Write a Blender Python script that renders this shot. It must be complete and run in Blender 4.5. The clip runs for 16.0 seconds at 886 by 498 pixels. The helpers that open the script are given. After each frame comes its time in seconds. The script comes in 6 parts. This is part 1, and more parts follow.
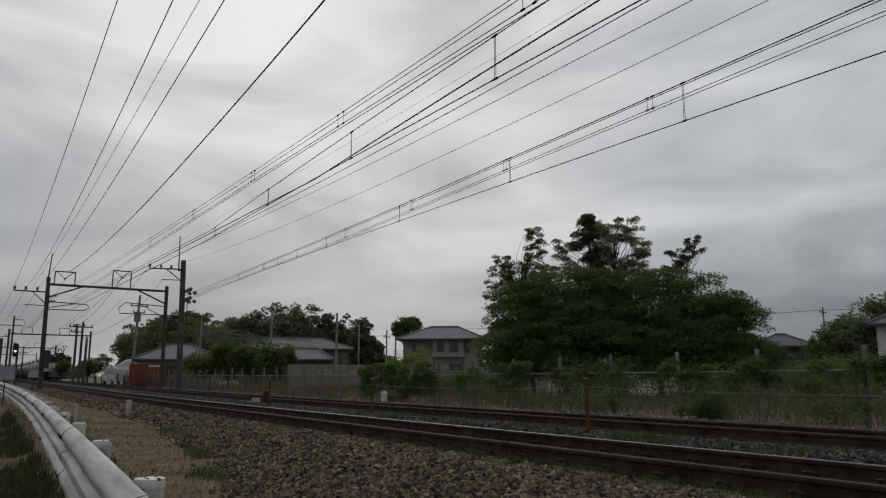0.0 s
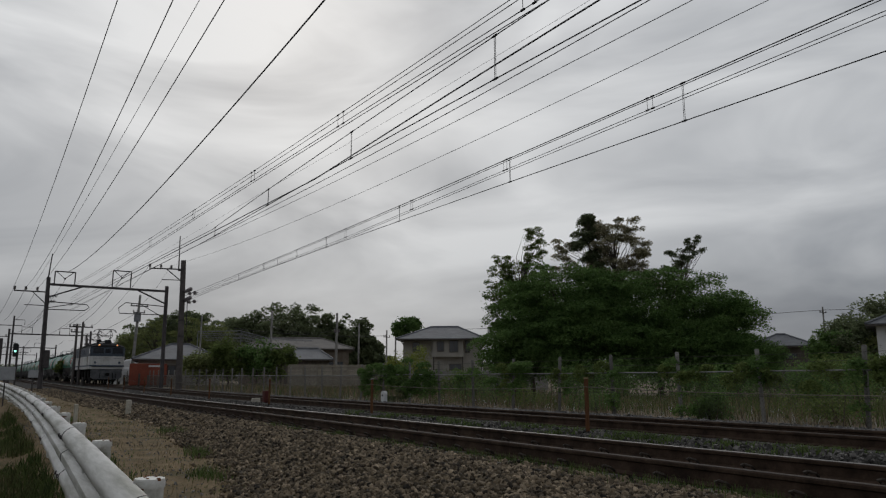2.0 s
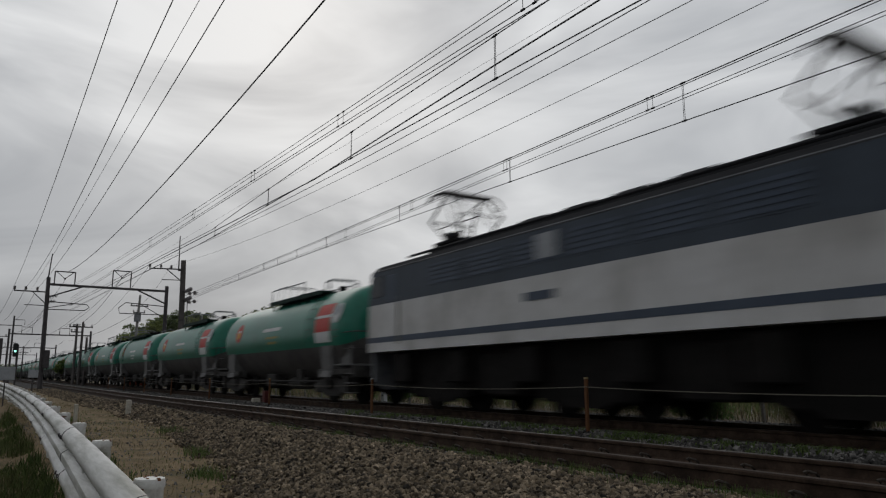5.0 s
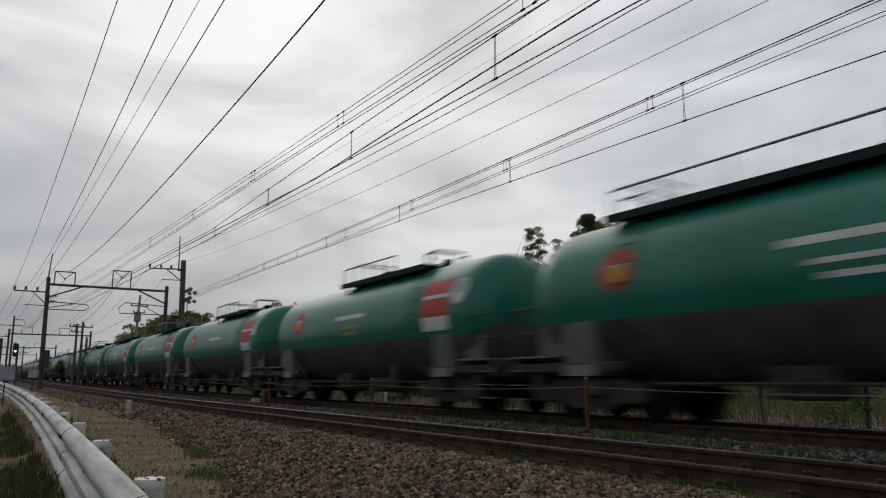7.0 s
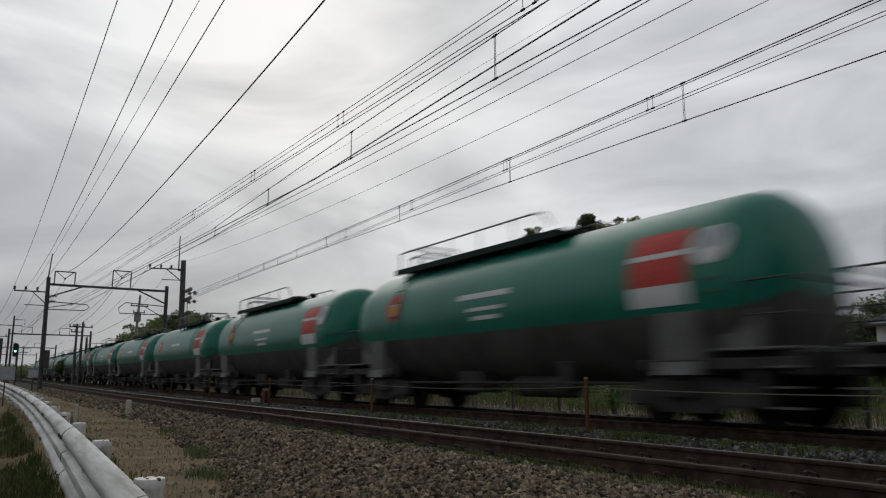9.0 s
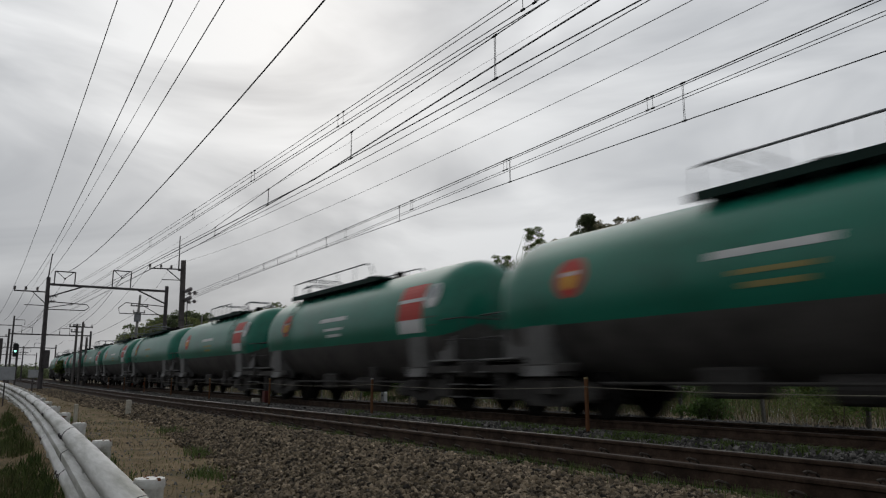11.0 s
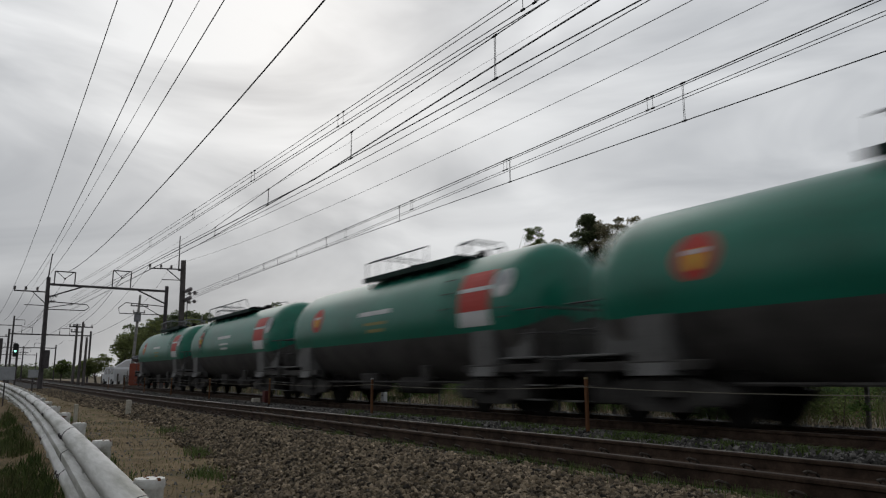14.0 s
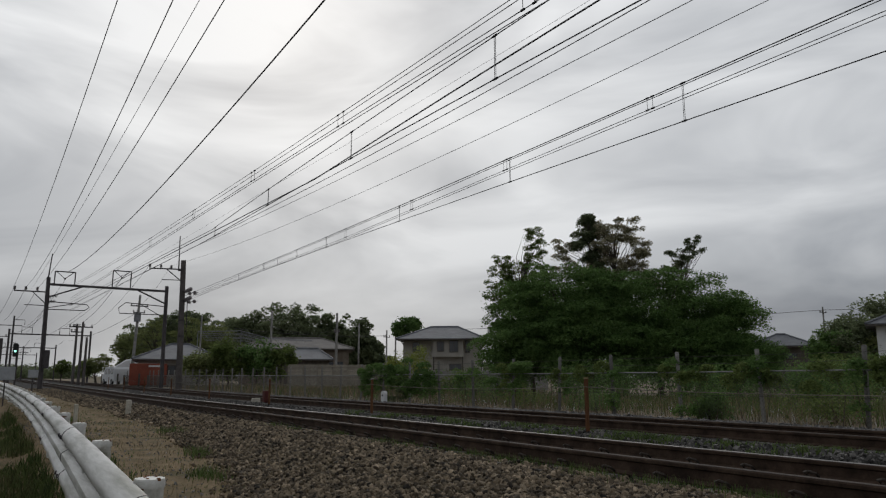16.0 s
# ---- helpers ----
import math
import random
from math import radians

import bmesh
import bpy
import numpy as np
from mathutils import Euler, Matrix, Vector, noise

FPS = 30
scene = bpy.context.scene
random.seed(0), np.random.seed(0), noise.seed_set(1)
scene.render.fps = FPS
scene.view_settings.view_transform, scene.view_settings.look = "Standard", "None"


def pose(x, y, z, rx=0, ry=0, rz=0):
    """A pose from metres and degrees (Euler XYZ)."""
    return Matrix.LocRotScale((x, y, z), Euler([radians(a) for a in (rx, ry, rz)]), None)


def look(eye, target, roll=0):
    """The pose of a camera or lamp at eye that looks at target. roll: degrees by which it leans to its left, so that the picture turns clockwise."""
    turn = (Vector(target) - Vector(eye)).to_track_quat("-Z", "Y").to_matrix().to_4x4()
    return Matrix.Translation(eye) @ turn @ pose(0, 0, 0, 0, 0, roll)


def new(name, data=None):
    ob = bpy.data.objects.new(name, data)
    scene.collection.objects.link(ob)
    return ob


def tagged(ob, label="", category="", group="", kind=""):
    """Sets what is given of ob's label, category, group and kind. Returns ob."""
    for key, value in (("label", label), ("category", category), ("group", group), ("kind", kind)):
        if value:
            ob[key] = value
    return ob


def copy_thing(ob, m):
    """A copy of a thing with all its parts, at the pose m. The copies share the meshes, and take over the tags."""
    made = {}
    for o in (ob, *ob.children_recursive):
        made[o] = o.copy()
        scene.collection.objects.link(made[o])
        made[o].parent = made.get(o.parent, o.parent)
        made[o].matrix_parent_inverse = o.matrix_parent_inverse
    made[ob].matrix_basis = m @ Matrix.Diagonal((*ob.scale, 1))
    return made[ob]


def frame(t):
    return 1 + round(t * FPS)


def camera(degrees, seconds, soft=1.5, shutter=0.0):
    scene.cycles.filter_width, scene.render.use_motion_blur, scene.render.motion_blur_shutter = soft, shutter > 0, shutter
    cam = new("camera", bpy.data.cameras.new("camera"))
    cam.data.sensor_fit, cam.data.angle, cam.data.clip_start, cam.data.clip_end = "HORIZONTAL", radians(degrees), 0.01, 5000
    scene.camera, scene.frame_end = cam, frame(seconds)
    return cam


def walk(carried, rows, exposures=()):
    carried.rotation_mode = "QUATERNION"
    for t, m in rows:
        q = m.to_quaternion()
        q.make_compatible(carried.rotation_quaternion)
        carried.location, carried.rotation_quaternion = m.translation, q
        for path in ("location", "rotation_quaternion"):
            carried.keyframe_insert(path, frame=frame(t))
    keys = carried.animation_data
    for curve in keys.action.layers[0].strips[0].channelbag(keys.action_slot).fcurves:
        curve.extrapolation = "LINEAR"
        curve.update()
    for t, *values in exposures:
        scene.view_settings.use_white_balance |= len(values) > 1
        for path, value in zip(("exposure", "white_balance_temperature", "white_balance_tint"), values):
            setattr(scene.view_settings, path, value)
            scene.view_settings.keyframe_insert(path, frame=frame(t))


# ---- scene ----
EYE = (0.0, 0.0, 0.6526)
YAW, PITCH = radians(32.033), radians(10.262)
AIM = (EYE[0] + math.sin(YAW) * math.cos(PITCH), EYE[1] + math.cos(YAW) * math.cos(PITCH), EYE[2] + math.sin(PITCH))
cam = camera(62.64, 16.0, soft=1.2, shutter=0.55)
walk(cam, [(0.0, look(EYE, AIM)), (16.0, look(EYE, AIM))],
     [(0.0, -0.22), (4.2, -0.22), (6.5, 0.0), (16.0, 0.0)])

NEAR_X, FAR_X = 5.434, 9.536      # centre lines of the two tracks, rails run along y
GAUGE = 0.5635                    # centre of the rail head from the centre line
SPEED = 23.477
rng = np.random.default_rng(5)


def rise(y):
    """The line climbs gently in the distance."""
    d = (y - 27.0) / 8.0
    return 0.007 * 8.0 * (math.log1p(math.exp(d)) if d < 30 else d)


# ---- world and sun: a closed overcast sky ----
world = bpy.data.worlds.new("overcast_sky")
scene.world = world
world.use_nodes = True
wn, wl = world.node_tree.nodes, world.node_tree.links
wn.clear()
w_out, w_bg = wn.new("ShaderNodeOutputWorld"), wn.new("ShaderNodeBackground")
w_sky = wn.new("ShaderNodeTexSky")
w_sky.sky_type, w_sky.sun_disc = "NISHITA", False
SUN_AZ, SUN_EL = radians(20), radians(30)
w_sky.sun_elevation, w_sky.sun_rotation = SUN_EL, SUN_AZ
w_sky.air_density, w_sky.dust_density = 1.0, 4.0
w_co, w_map = wn.new("ShaderNodeTexCoord"), wn.new("ShaderNodeMapping")
w_map.inputs["Scale"].default_value = (1.0, 1.0, 3.4)
w_map.inputs["Rotation"].default_value = (0.12, 0.05, 0.9)
w_noise, w_ramp = wn.new("ShaderNodeTexNoise"), wn.new("ShaderNodeValToRGB")
w_noise.inputs["Scale"].default_value = 2.3
w_noise.inputs["Detail"].default_value = 5.0
w_noise.inputs["Roughness"].default_value = 0.48
w_noise.inputs["Distortion"].default_value = 0.6
SKY_STOPS = ((0.28, (0.245, 0.265, 0.298)), (0.43, (0.36, 0.38, 0.41)), (0.56, (0.49, 0.508, 0.532)), (0.78, (0.76, 0.775, 0.79)))
for k, (pos, c) in enumerate(SKY_STOPS):
    e = w_ramp.color_ramp.elements[0] if k == 0 else w_ramp.color_ramp.elements.new(pos)
    e.position, e.color = pos, (*c, 1)
w_ramp.color_ramp.elements[-1].color = (0.76, 0.775, 0.79, 1)
# the veiled sun brightens the cloud around it
w_dot = wn.new("ShaderNodeVectorMath")
w_dot.operation = "DOT_PRODUCT"
w_dot.inputs[1].default_value = (math.sin(SUN_AZ) * math.cos(SUN_EL), math.cos(SUN_AZ) * math.cos(SUN_EL), math.sin(SUN_EL))
w_glow = wn.new("ShaderNodeMapRange")
w_glow.interpolation_type = "SMOOTHSTEP"
w_glow.inputs["From Min"].default_value, w_glow.inputs["From Max"].default_value = 0.55, 1.0
w_glow.inputs["To Min"].default_value, w_glow.inputs["To Max"].default_value = -0.04, 0.17
w_add = wn.new("ShaderNodeMath")
w_add.operation = "ADD"
w_sep, w_grad = wn.new("ShaderNodeSeparateXYZ"), wn.new("ShaderNodeValToRGB")
GRAD = ((0.0, (0.86, 0.845, 0.83)), (0.08, (0.63, 0.637, 0.65)), (0.17, (0.83, 0.838, 0.848)), (0.34, (1.0, 1.0, 1.0)), (0.9, (1.0, 1.005, 1.02)))
for k, (pos, c) in enumerate(GRAD):
    e = w_grad.color_ramp.elements[0] if k == 0 else w_grad.color_ramp.elements.new(pos)
    e.position, e.color = pos, (*c, 1)
w_grad.color_ramp.elements[-1].color = (1.0, 1.005, 1.02, 1)
w_mul = wn.new("ShaderNodeMix")
w_mul.data_type, w_mul.blend_type = "RGBA", "MULTIPLY"
w_mul.inputs[0].default_value = 1.0
w_scale = wn.new("ShaderNodeVectorMath")
w_scale.operation = "SCALE"
w_scale.inputs["Scale"].default_value = 0.05
w_mix = wn.new("ShaderNodeMix")
w_mix.data_type = "RGBA"
w_mix.inputs[0].default_value = 0.95
wl.new(w_co.outputs["Generated"], w_map.inputs["Vector"])
wl.new(w_map.outputs["Vector"], w_noise.inputs["Vector"])
wl.new(w_co.outputs["Generated"], w_dot.inputs[0])
wl.new(w_dot.outputs["Value"], w_glow.inputs["Value"])
wl.new(w_noise.outputs["Fac"], w_add.inputs[0])
wl.new(w_glow.outputs[0], w_add.inputs[1])
wl.new(w_add.outputs[0], w_ramp.inputs["Fac"])
wl.new(w_co.outputs["Generated"], w_sep.inputs[0])
wl.new(w_sep.outputs["Z"], w_grad.inputs["Fac"])
wl.new(w_ramp.outputs["Color"], w_mul.inputs[6])
wl.new(w_grad.outputs["Color"], w_mul.inputs[7])
wl.new(w_sky.outputs["Color"], w_scale.inputs[0])
wl.new(w_scale.outputs[0], w_mix.inputs[6])
wl.new(w_mul.outputs[2], w_mix.inputs[7])
wl.new(w_mix.outputs[2], w_bg.inputs["Color"])
w_bg.inputs["Strength"].default_value = 1.10
wl.new(w_bg.outputs[0], w_out.inputs[0])
sun = new("sun", bpy.data.lights.new("sun", "SUN"))
sun.data.energy, sun.data.angle, sun.data.color = 0.3, radians(40), (1.0, 0.97, 0.93)
sun.matrix_world = look((0, 0, 60), (-math.sin(SUN_AZ) * 60 / math.tan(SUN_EL), -math.cos(SUN_AZ) * 60 / math.tan(SUN_EL), 0))


# ---- materials ----
def material(name, stops, rough=0.8, metal=0.0, scale=8.0, detail=6.0, fine=0.0, bump=0.0, bump_scale=40.0,
             per=None, per_amount=0.25, stretch=(1, 1, 1), emit=None, spec=0.3, back=0.0):
    """A node material: colour from large and small noise, optional variation from piece to piece, bump."""
    mat = bpy.data.materials.new(name)
    mat.use_nodes = True
    n, l = mat.node_tree.nodes, mat.node_tree.links
    bsdf = n["Principled BSDF"]
    bsdf.inputs["Roughness"].default_value, bsdf.inputs["Metallic"].default_value = rough, metal
    bsdf.inputs["Specular IOR Level"].default_value = spec
    co, mp = n.new("ShaderNodeTexCoord"), n.new("ShaderNodeMapping")
    mp.inputs["Scale"].default_value = stretch
    l.new(co.outputs["Object"], mp.inputs["Vector"])
    big, ramp = n.new("ShaderNodeTexNoise"), n.new("ShaderNodeValToRGB")
    big.inputs["Scale"].default_value, big.inputs["Detail"].default_value = scale, detail
    big.inputs["Roughness"].default_value = 0.6
    l.new(mp.outputs[0], big.inputs["Vector"])
    els = ramp.color_ramp.elements
    for k, c in enumerate(stops):
        pos = 0.32 + 0.36 * k / max(1, len(stops) - 1)
        e = els[0] if k == 0 else els.new(pos)
        e.position, e.color = pos, (*c, 1)
    els[-1].color = (*stops[-1], 1)
    l.new(big.outputs["Fac"], ramp.inputs["Fac"])
    colour = ramp.outputs["Color"]
    if per:
        if per == "object":
            src = n.new("ShaderNodeObjectInfo").outputs["Random"]
        else:
            src = n.new("ShaderNodeNewGeometry").outputs["Random Per Island"]
        hsv, mr = n.new("ShaderNodeHueSaturation"), n.new("ShaderNodeMapRange")
        mr.inputs["To Min"].default_value, mr.inputs["To Max"].default_value = 1 - per_amount, 1 + per_amount
        l.new(src, mr.inputs["Value"])
        l.new(mr.outputs[0], hsv.inputs["Value"])
        l.new(colour, hsv.inputs["Color"])
        colour = hsv.outputs[0]
    if fine:
        sm, mx = n.new("ShaderNodeTexNoise"), n.new("ShaderNodeMix")
        sm.inputs["Scale"].default_value, sm.inputs["Detail"].default_value = scale * 9, 4
        l.new(mp.outputs[0], sm.inputs["Vector"])
        mx.data_type, mx.blend_type = "RGBA", "OVERLAY"
        mx.inputs[0].default_value = fine
        l.new(colour, mx.inputs[6])
        l.new(sm.outputs["Fac"], mx.inputs[7])
        colour = mx.outputs[2]
    l.new(colour, bsdf.inputs["Base Color"])
    if bump:
        bn, bm_ = n.new("ShaderNodeTexNoise"), n.new("ShaderNodeBump")
        bn.inputs["Scale"].default_value, bn.inputs["Detail"].default_value = bump_scale, 5
        bm_.inputs["Strength"].default_value, bm_.inputs["Distance"].default_value = bump, 0.02
        l.new(co.outputs["Object"], bn.inputs["Vector"])
        l.new(bn.outputs["Fac"], bm_.inputs["Height"])
        l.new(bm_.outputs[0], bsdf.inputs["Normal"])
    if back:
        tr, mx2 = n.new("ShaderNodeBsdfTranslucent"), n.new("ShaderNodeMixShader")
        mx2.inputs[0].default_value = back
        l.new(colour, tr.inputs["Color"])
        l.new(bsdf.outputs[0], mx2.inputs[1])
        l.new(tr.outputs[0], mx2.inputs[2])
        l.new(mx2.outputs[0], n["Material Output"].inputs["Surface"])
    if emit:
        bsdf.inputs["Emission Color"].default_value = (*emit[:3], 1)
        bsdf.inputs["Emission Strength"].default_value = emit[3]
    return mat


# bed coloured near-black: the shade in the gaps between stones is painted in
M_BALLAST_BED_SHADE = material("ballast_bed", [(0.010, 0.009, 0.008), (0.024, 0.021, 0.019)], 0.95, scale=14, fine=0.5, bump=1.0, bump_scale=30)
M_STONE = material("ballast_stone", [(0.06, 0.046, 0.030), (0.135, 0.104, 0.068), (0.27, 0.212, 0.145)], 0.9, scale=9.0, per="island", per_amount=0.9, bump=0.3, bump_scale=60)
M_STONE_GREY = material("pale_ballast_stone", [(0.074, 0.070, 0.066), (0.136, 0.13, 0.123), (0.215, 0.208, 0.198)], 0.9, scale=1.4, fine=0.35, per="island", per_amount=0.55)
M_STONE_MID = material("grimy_grey_ballast_stone", [(0.045, 0.042, 0.038), (0.09, 0.084, 0.076), (0.17, 0.16, 0.148)], 0.9, scale=9.0, per="island", per_amount=0.8)
M_DIRT = material("trodden_earth", [(0.088, 0.070, 0.026), (0.155, 0.108, 0.052), (0.215, 0.152, 0.080)], 0.95, scale=2.2, fine=0.5, bump=0.6, bump_scale=25)
M_SOIL = material("field_soil", [(0.075, 0.07, 0.036), (0.15, 0.118, 0.072), (0.21, 0.16, 0.105)], 0.95, scale=0.35, fine=0.5, bump=0.6, bump_scale=6)
M_VERGE = material("verge_soil", [(0.035, 0.036, 0.02), (0.085, 0.068, 0.048)], 0.95, scale=2.0, fine=0.5, bump=0.6)
M_ASPHALT = material("old_asphalt", [(0.045, 0.043, 0.042), (0.075, 0.07, 0.068)], 0.9, scale=3, fine=0.5, bump=0.3, bump_scale=80)
M_RAIL_SIDE = material("rusted_rail_steel", [(0.022, 0.014, 0.010), (0.045, 0.029, 0.020), (0.07, 0.046, 0.032)], 0.85, scale=5, fine=0.4, bump=0.2, spec=0.15)
M_RAIL_TOP = material("polished_rail_head", [(0.12, 0.105, 0.095), (0.20, 0.18, 0.165)], 0.42, 0.7, scale=4, stretch=(1, 0.2, 1))
M_RAIL_TOP_DULL = material("dull_rail_head", [(0.04, 0.028, 0.021), (0.075, 0.056, 0.044)], 0.7, 0.2, scale=4, stretch=(1, 0.2, 1))
M_SLEEPER = material("concrete_sleeper", [(0.09, 0.08, 0.07), (0.17, 0.155, 0.14)], 0.9, scale=6, fine=0.4, per="object", per_amount=0.15)
M_CONCRETE = material("weathered_concrete", [(0.16, 0.15, 0.14), (0.30, 0.29, 0.27)], 0.85, scale=3, fine=0.4, per="object", per_amount=0.12, bump=0.2)
M_STAKE = material("pale_stake_concrete", [(0.34, 0.31, 0.25), (0.48, 0.45, 0.38)], 0.85, scale=5, fine=0.4)
M_POLE = material("dark_concrete_pole", [(0.07, 0.063, 0.058), (0.12, 0.105, 0.10)], 0.85, scale=2.5, fine=0.4)
M_STEEL = material("galvanised_steel", [(0.16, 0.165, 0.17), (0.26, 0.265, 0.27)], 0.55, 0.4, scale=5, fine=0.2)
M_STEEL_DARK = material("weathered_steel", [(0.05, 0.045, 0.045), (0.09, 0.08, 0.08)], 0.65, 0.3, scale=5, fine=0.2)
M_WIRE = material("copper_wire", [(0.035, 0.035, 0.036), (0.06, 0.06, 0.06)], 0.6, 0.3, scale=2)
M_WIRE_PALE = material("aluminium_wire", [(0.20, 0.20, 0.21), (0.28, 0.28, 0.29)], 0.5, 0.4, scale=2)
M_PORCELAIN = material("grey_insulator_glaze", [(0.12, 0.10, 0.10), (0.22, 0.20, 0.20)], 0.3, scale=9)
M_GUARD = material("white_guard_rail_paint", [(0.22, 0.215, 0.165), (0.56, 0.55, 0.51), (0.74, 0.73, 0.705)], 0.36, scale=5.0, fine=0.3, bump=0.05, bump_scale=30, stretch=(1.6, 0.12, 1.6))
M_RUST = material("rust", [(0.10, 0.045, 0.025), (0.20, 0.09, 0.045)], 0.9, scale=25, fine=0.4)
M_RUST_POST = material("rusted_post_paint", [(0.075, 0.028, 0.012), (0.125, 0.055, 0.02)], 0.85, scale=9, fine=0.4)
M_RED_BOX = material("dark_red_box_paint", [(0.06, 0.012, 0.010), (0.09, 0.02, 0.015)], 0.7, scale=9, fine=0.3)
M_ROPE = material("faded_rope", [(0.13, 0.115, 0.09), (0.20, 0.18, 0.14)], 0.9, scale=9)
M_GREEN = material("green_tank_paint", [(0.005, 0.108, 0.066), (0.007, 0.142, 0.090), (0.011, 0.165, 0.106)], 0.32, scale=0.9, fine=0.15, spec=0.38, stretch=(1, 0.6, 1))
M_TANK_GREY = material("grimy_grey_tank_paint", [(0.042, 0.038, 0.036), (0.074, 0.068, 0.063), (0.098, 0.09, 0.083)], 0.55, scale=1.3, fine=0.3)
M_GRIME = material("grimy_underframe", [(0.007, 0.0065, 0.006), (0.017, 0.015, 0.014)], 0.85, scale=4, fine=0.4, spec=0.1)
M_BOGIE = material("dusty_bogie_steel", [(0.018, 0.016, 0.015), (0.040, 0.037, 0.034), (0.064, 0.059, 0.054)], 0.8, scale=3, fine=0.45, spec=0.2)
M_CATWALK = material("dark_green_catwalk_paint", [(0.007, 0.018, 0.014), (0.014, 0.036, 0.027)], 0.7, scale=4, fine=0.4, spec=0.15)
M_SADDLE = material("grey_bracket_paint", [(0.085, 0.082, 0.078), (0.14, 0.136, 0.13)], 0.65, scale=3, fine=0.35)
M_RED = material("warning_plate_red", [(0.38, 0.032, 0.022), (0.47, 0.048, 0.032)], 0.5, scale=3, fine=0.15)
M_WHITE = material("plate_white", [(0.50, 0.50, 0.48), (0.62, 0.62, 0.60)], 0.5, scale=3, fine=0.2)
M_GOLD = material("pale_gold_lettering", [(0.22, 0.19, 0.07), (0.30, 0.26, 0.10)], 0.6, scale=5)
M_YELLOW = material("emblem_yellow", [(0.60, 0.38, 0.03), (0.66, 0.44, 0.05)], 0.5, scale=5)
M_LOCO_WHITE = material("loco_cream_white", [(0.33, 0.315, 0.29), (0.50, 0.49, 0.47), (0.56, 0.55, 0.535)], 0.5, scale=1.2, fine=0.25, stretch=(1, 1, 0.5))
M_LOCO_BLUE = material("loco_dark_blue", [(0.024, 0.034, 0.048), (0.042, 0.056, 0.075)], 0.5, scale=1.2, fine=0.25, spec=0.3)
M_LOCO_BAND = material("loco_band_blue", [(0.036, 0.05, 0.075), (0.055, 0.072, 0.10)], 0.5, scale=2, fine=0.2)
M_LOCO_SKIRT = material("loco_grey_apron", [(0.06, 0.063, 0.068), (0.15, 0.152, 0.158)], 0.65, scale=2, fine=0.35)
M_LOCO_ROOF = material("loco_roof_grime", [(0.018, 0.018, 0.019), (0.035, 0.035, 0.037)], 0.85, scale=3, fine=0.3, spec=0.1)
M_GLASS = material("dark_cab_glass", [(0.010, 0.011, 0.014), (0.016, 0.018, 0.022)], 0.12, scale=2, spec=0.25)
M_LAMP = material("headlamp_glow", [(0.9, 0.55, 0.3), (0.9, 0.55, 0.3)], 0.4, emit=(1.0, 0.42, 0.13, 1.5))
M_SIGNAL = material("signal_green_glow", [(0.2, 0.9, 0.7), (0.2, 0.9, 0.7)], 0.4, emit=(0.35, 1.0, 0.8, 1.6))
M_LEAF = material("broad_leaves", [(0.078, 0.136, 0.042), (0.112, 0.188, 0.056), (0.145, 0.225, 0.072)], 0.7, scale=0.7, per="island", per_amount=0.35, spec=0.12, back=0.45)
M_LEAF_DARK = material("dark_leaves", [(0.10, 0.125, 0.065), (0.16, 0.185, 0.098)], 0.75, scale=0.7, per="island", per_amount=0.4, spec=0.15, back=0.45)
M_LEAF_BROWN = material("young_brownish_leaves", [(0.22, 0.205, 0.125), (0.33, 0.30, 0.19)], 0.75, scale=0.7, per="island", per_amount=0.4, spec=0.15, back=0.5)
M_LEAF_FRESH = material("fresh_leaves", [(0.105, 0.145, 0.042), (0.16, 0.205, 0.066)], 0.75, scale=0.7, per="island", per_amount=0.4, spec=0.15, back=0.5)
M_LEAF_YOUNG = material("yellow_green_leaves", [(0.17, 0.20, 0.045), (0.25, 0.28, 0.075)], 0.75, scale=0.7, per="island", per_amount=0.35, spec=0.12, back=0.5)
M_LEAF_YARD = material("light_spring_leaves", [(0.16, 0.19, 0.07), (0.24, 0.265, 0.11)], 0.75, scale=0.5, per="island", per_amount=0.35, spec=0.12, back=0.55)
# leaf green with the pale lift of distance haze mixed into its colour
M_WOODS_HAZED = material("hazed_woods_leaves", [(0.12, 0.15, 0.08), (0.16, 0.19, 0.10), (0.20, 0.225, 0.13)], 0.85, scale=0.10, per="island", per_amount=0.35, spec=0.1, back=0.5)
M_BARK = material("tree_bark", [(0.05, 0.042, 0.034), (0.09, 0.075, 0.06)], 0.9, scale=5, fine=0.4)
M_GRASS = material("ballast_weeds", [(0.06, 0.092, 0.027), (0.115, 0.15, 0.052)], 0.8, scale=1.1, per="island", per_amount=0.4, spec=0.15, back=0.4)
M_DRY = material("dry_grass", [(0.13, 0.105, 0.06), (0.24, 0.19, 0.115)], 0.85, scale=1.1, per="island", per_amount=0.4, spec=0.1, back=0.45)
M_PLASTER = material("house_plaster", [(0.25, 0.235, 0.205), (0.34, 0.32, 0.285)], 0.85, scale=0.7, fine=0.2)
M_PLASTER_WHITE = material("white_house_plaster", [(0.55, 0.55, 0.55), (0.66, 0.66, 0.66)], 0.8, scale=0.7, fine=0.15)
M_ROOF = material("grey_roof_tile", [(0.075, 0.078, 0.085), (0.13, 0.135, 0.145)], 0.6, scale=1.2, fine=0.3)
M_ROOF_TIN = material("pale_tin_roof", [(0.11, 0.112, 0.118), (0.165, 0.168, 0.175)], 0.55, 0.1, scale=0.8, fine=0.3)
M_BROWN_WALL = material("brown_board_wall", [(0.13, 0.105, 0.08), (0.20, 0.165, 0.13)], 0.85, scale=1.5, fine=0.35)
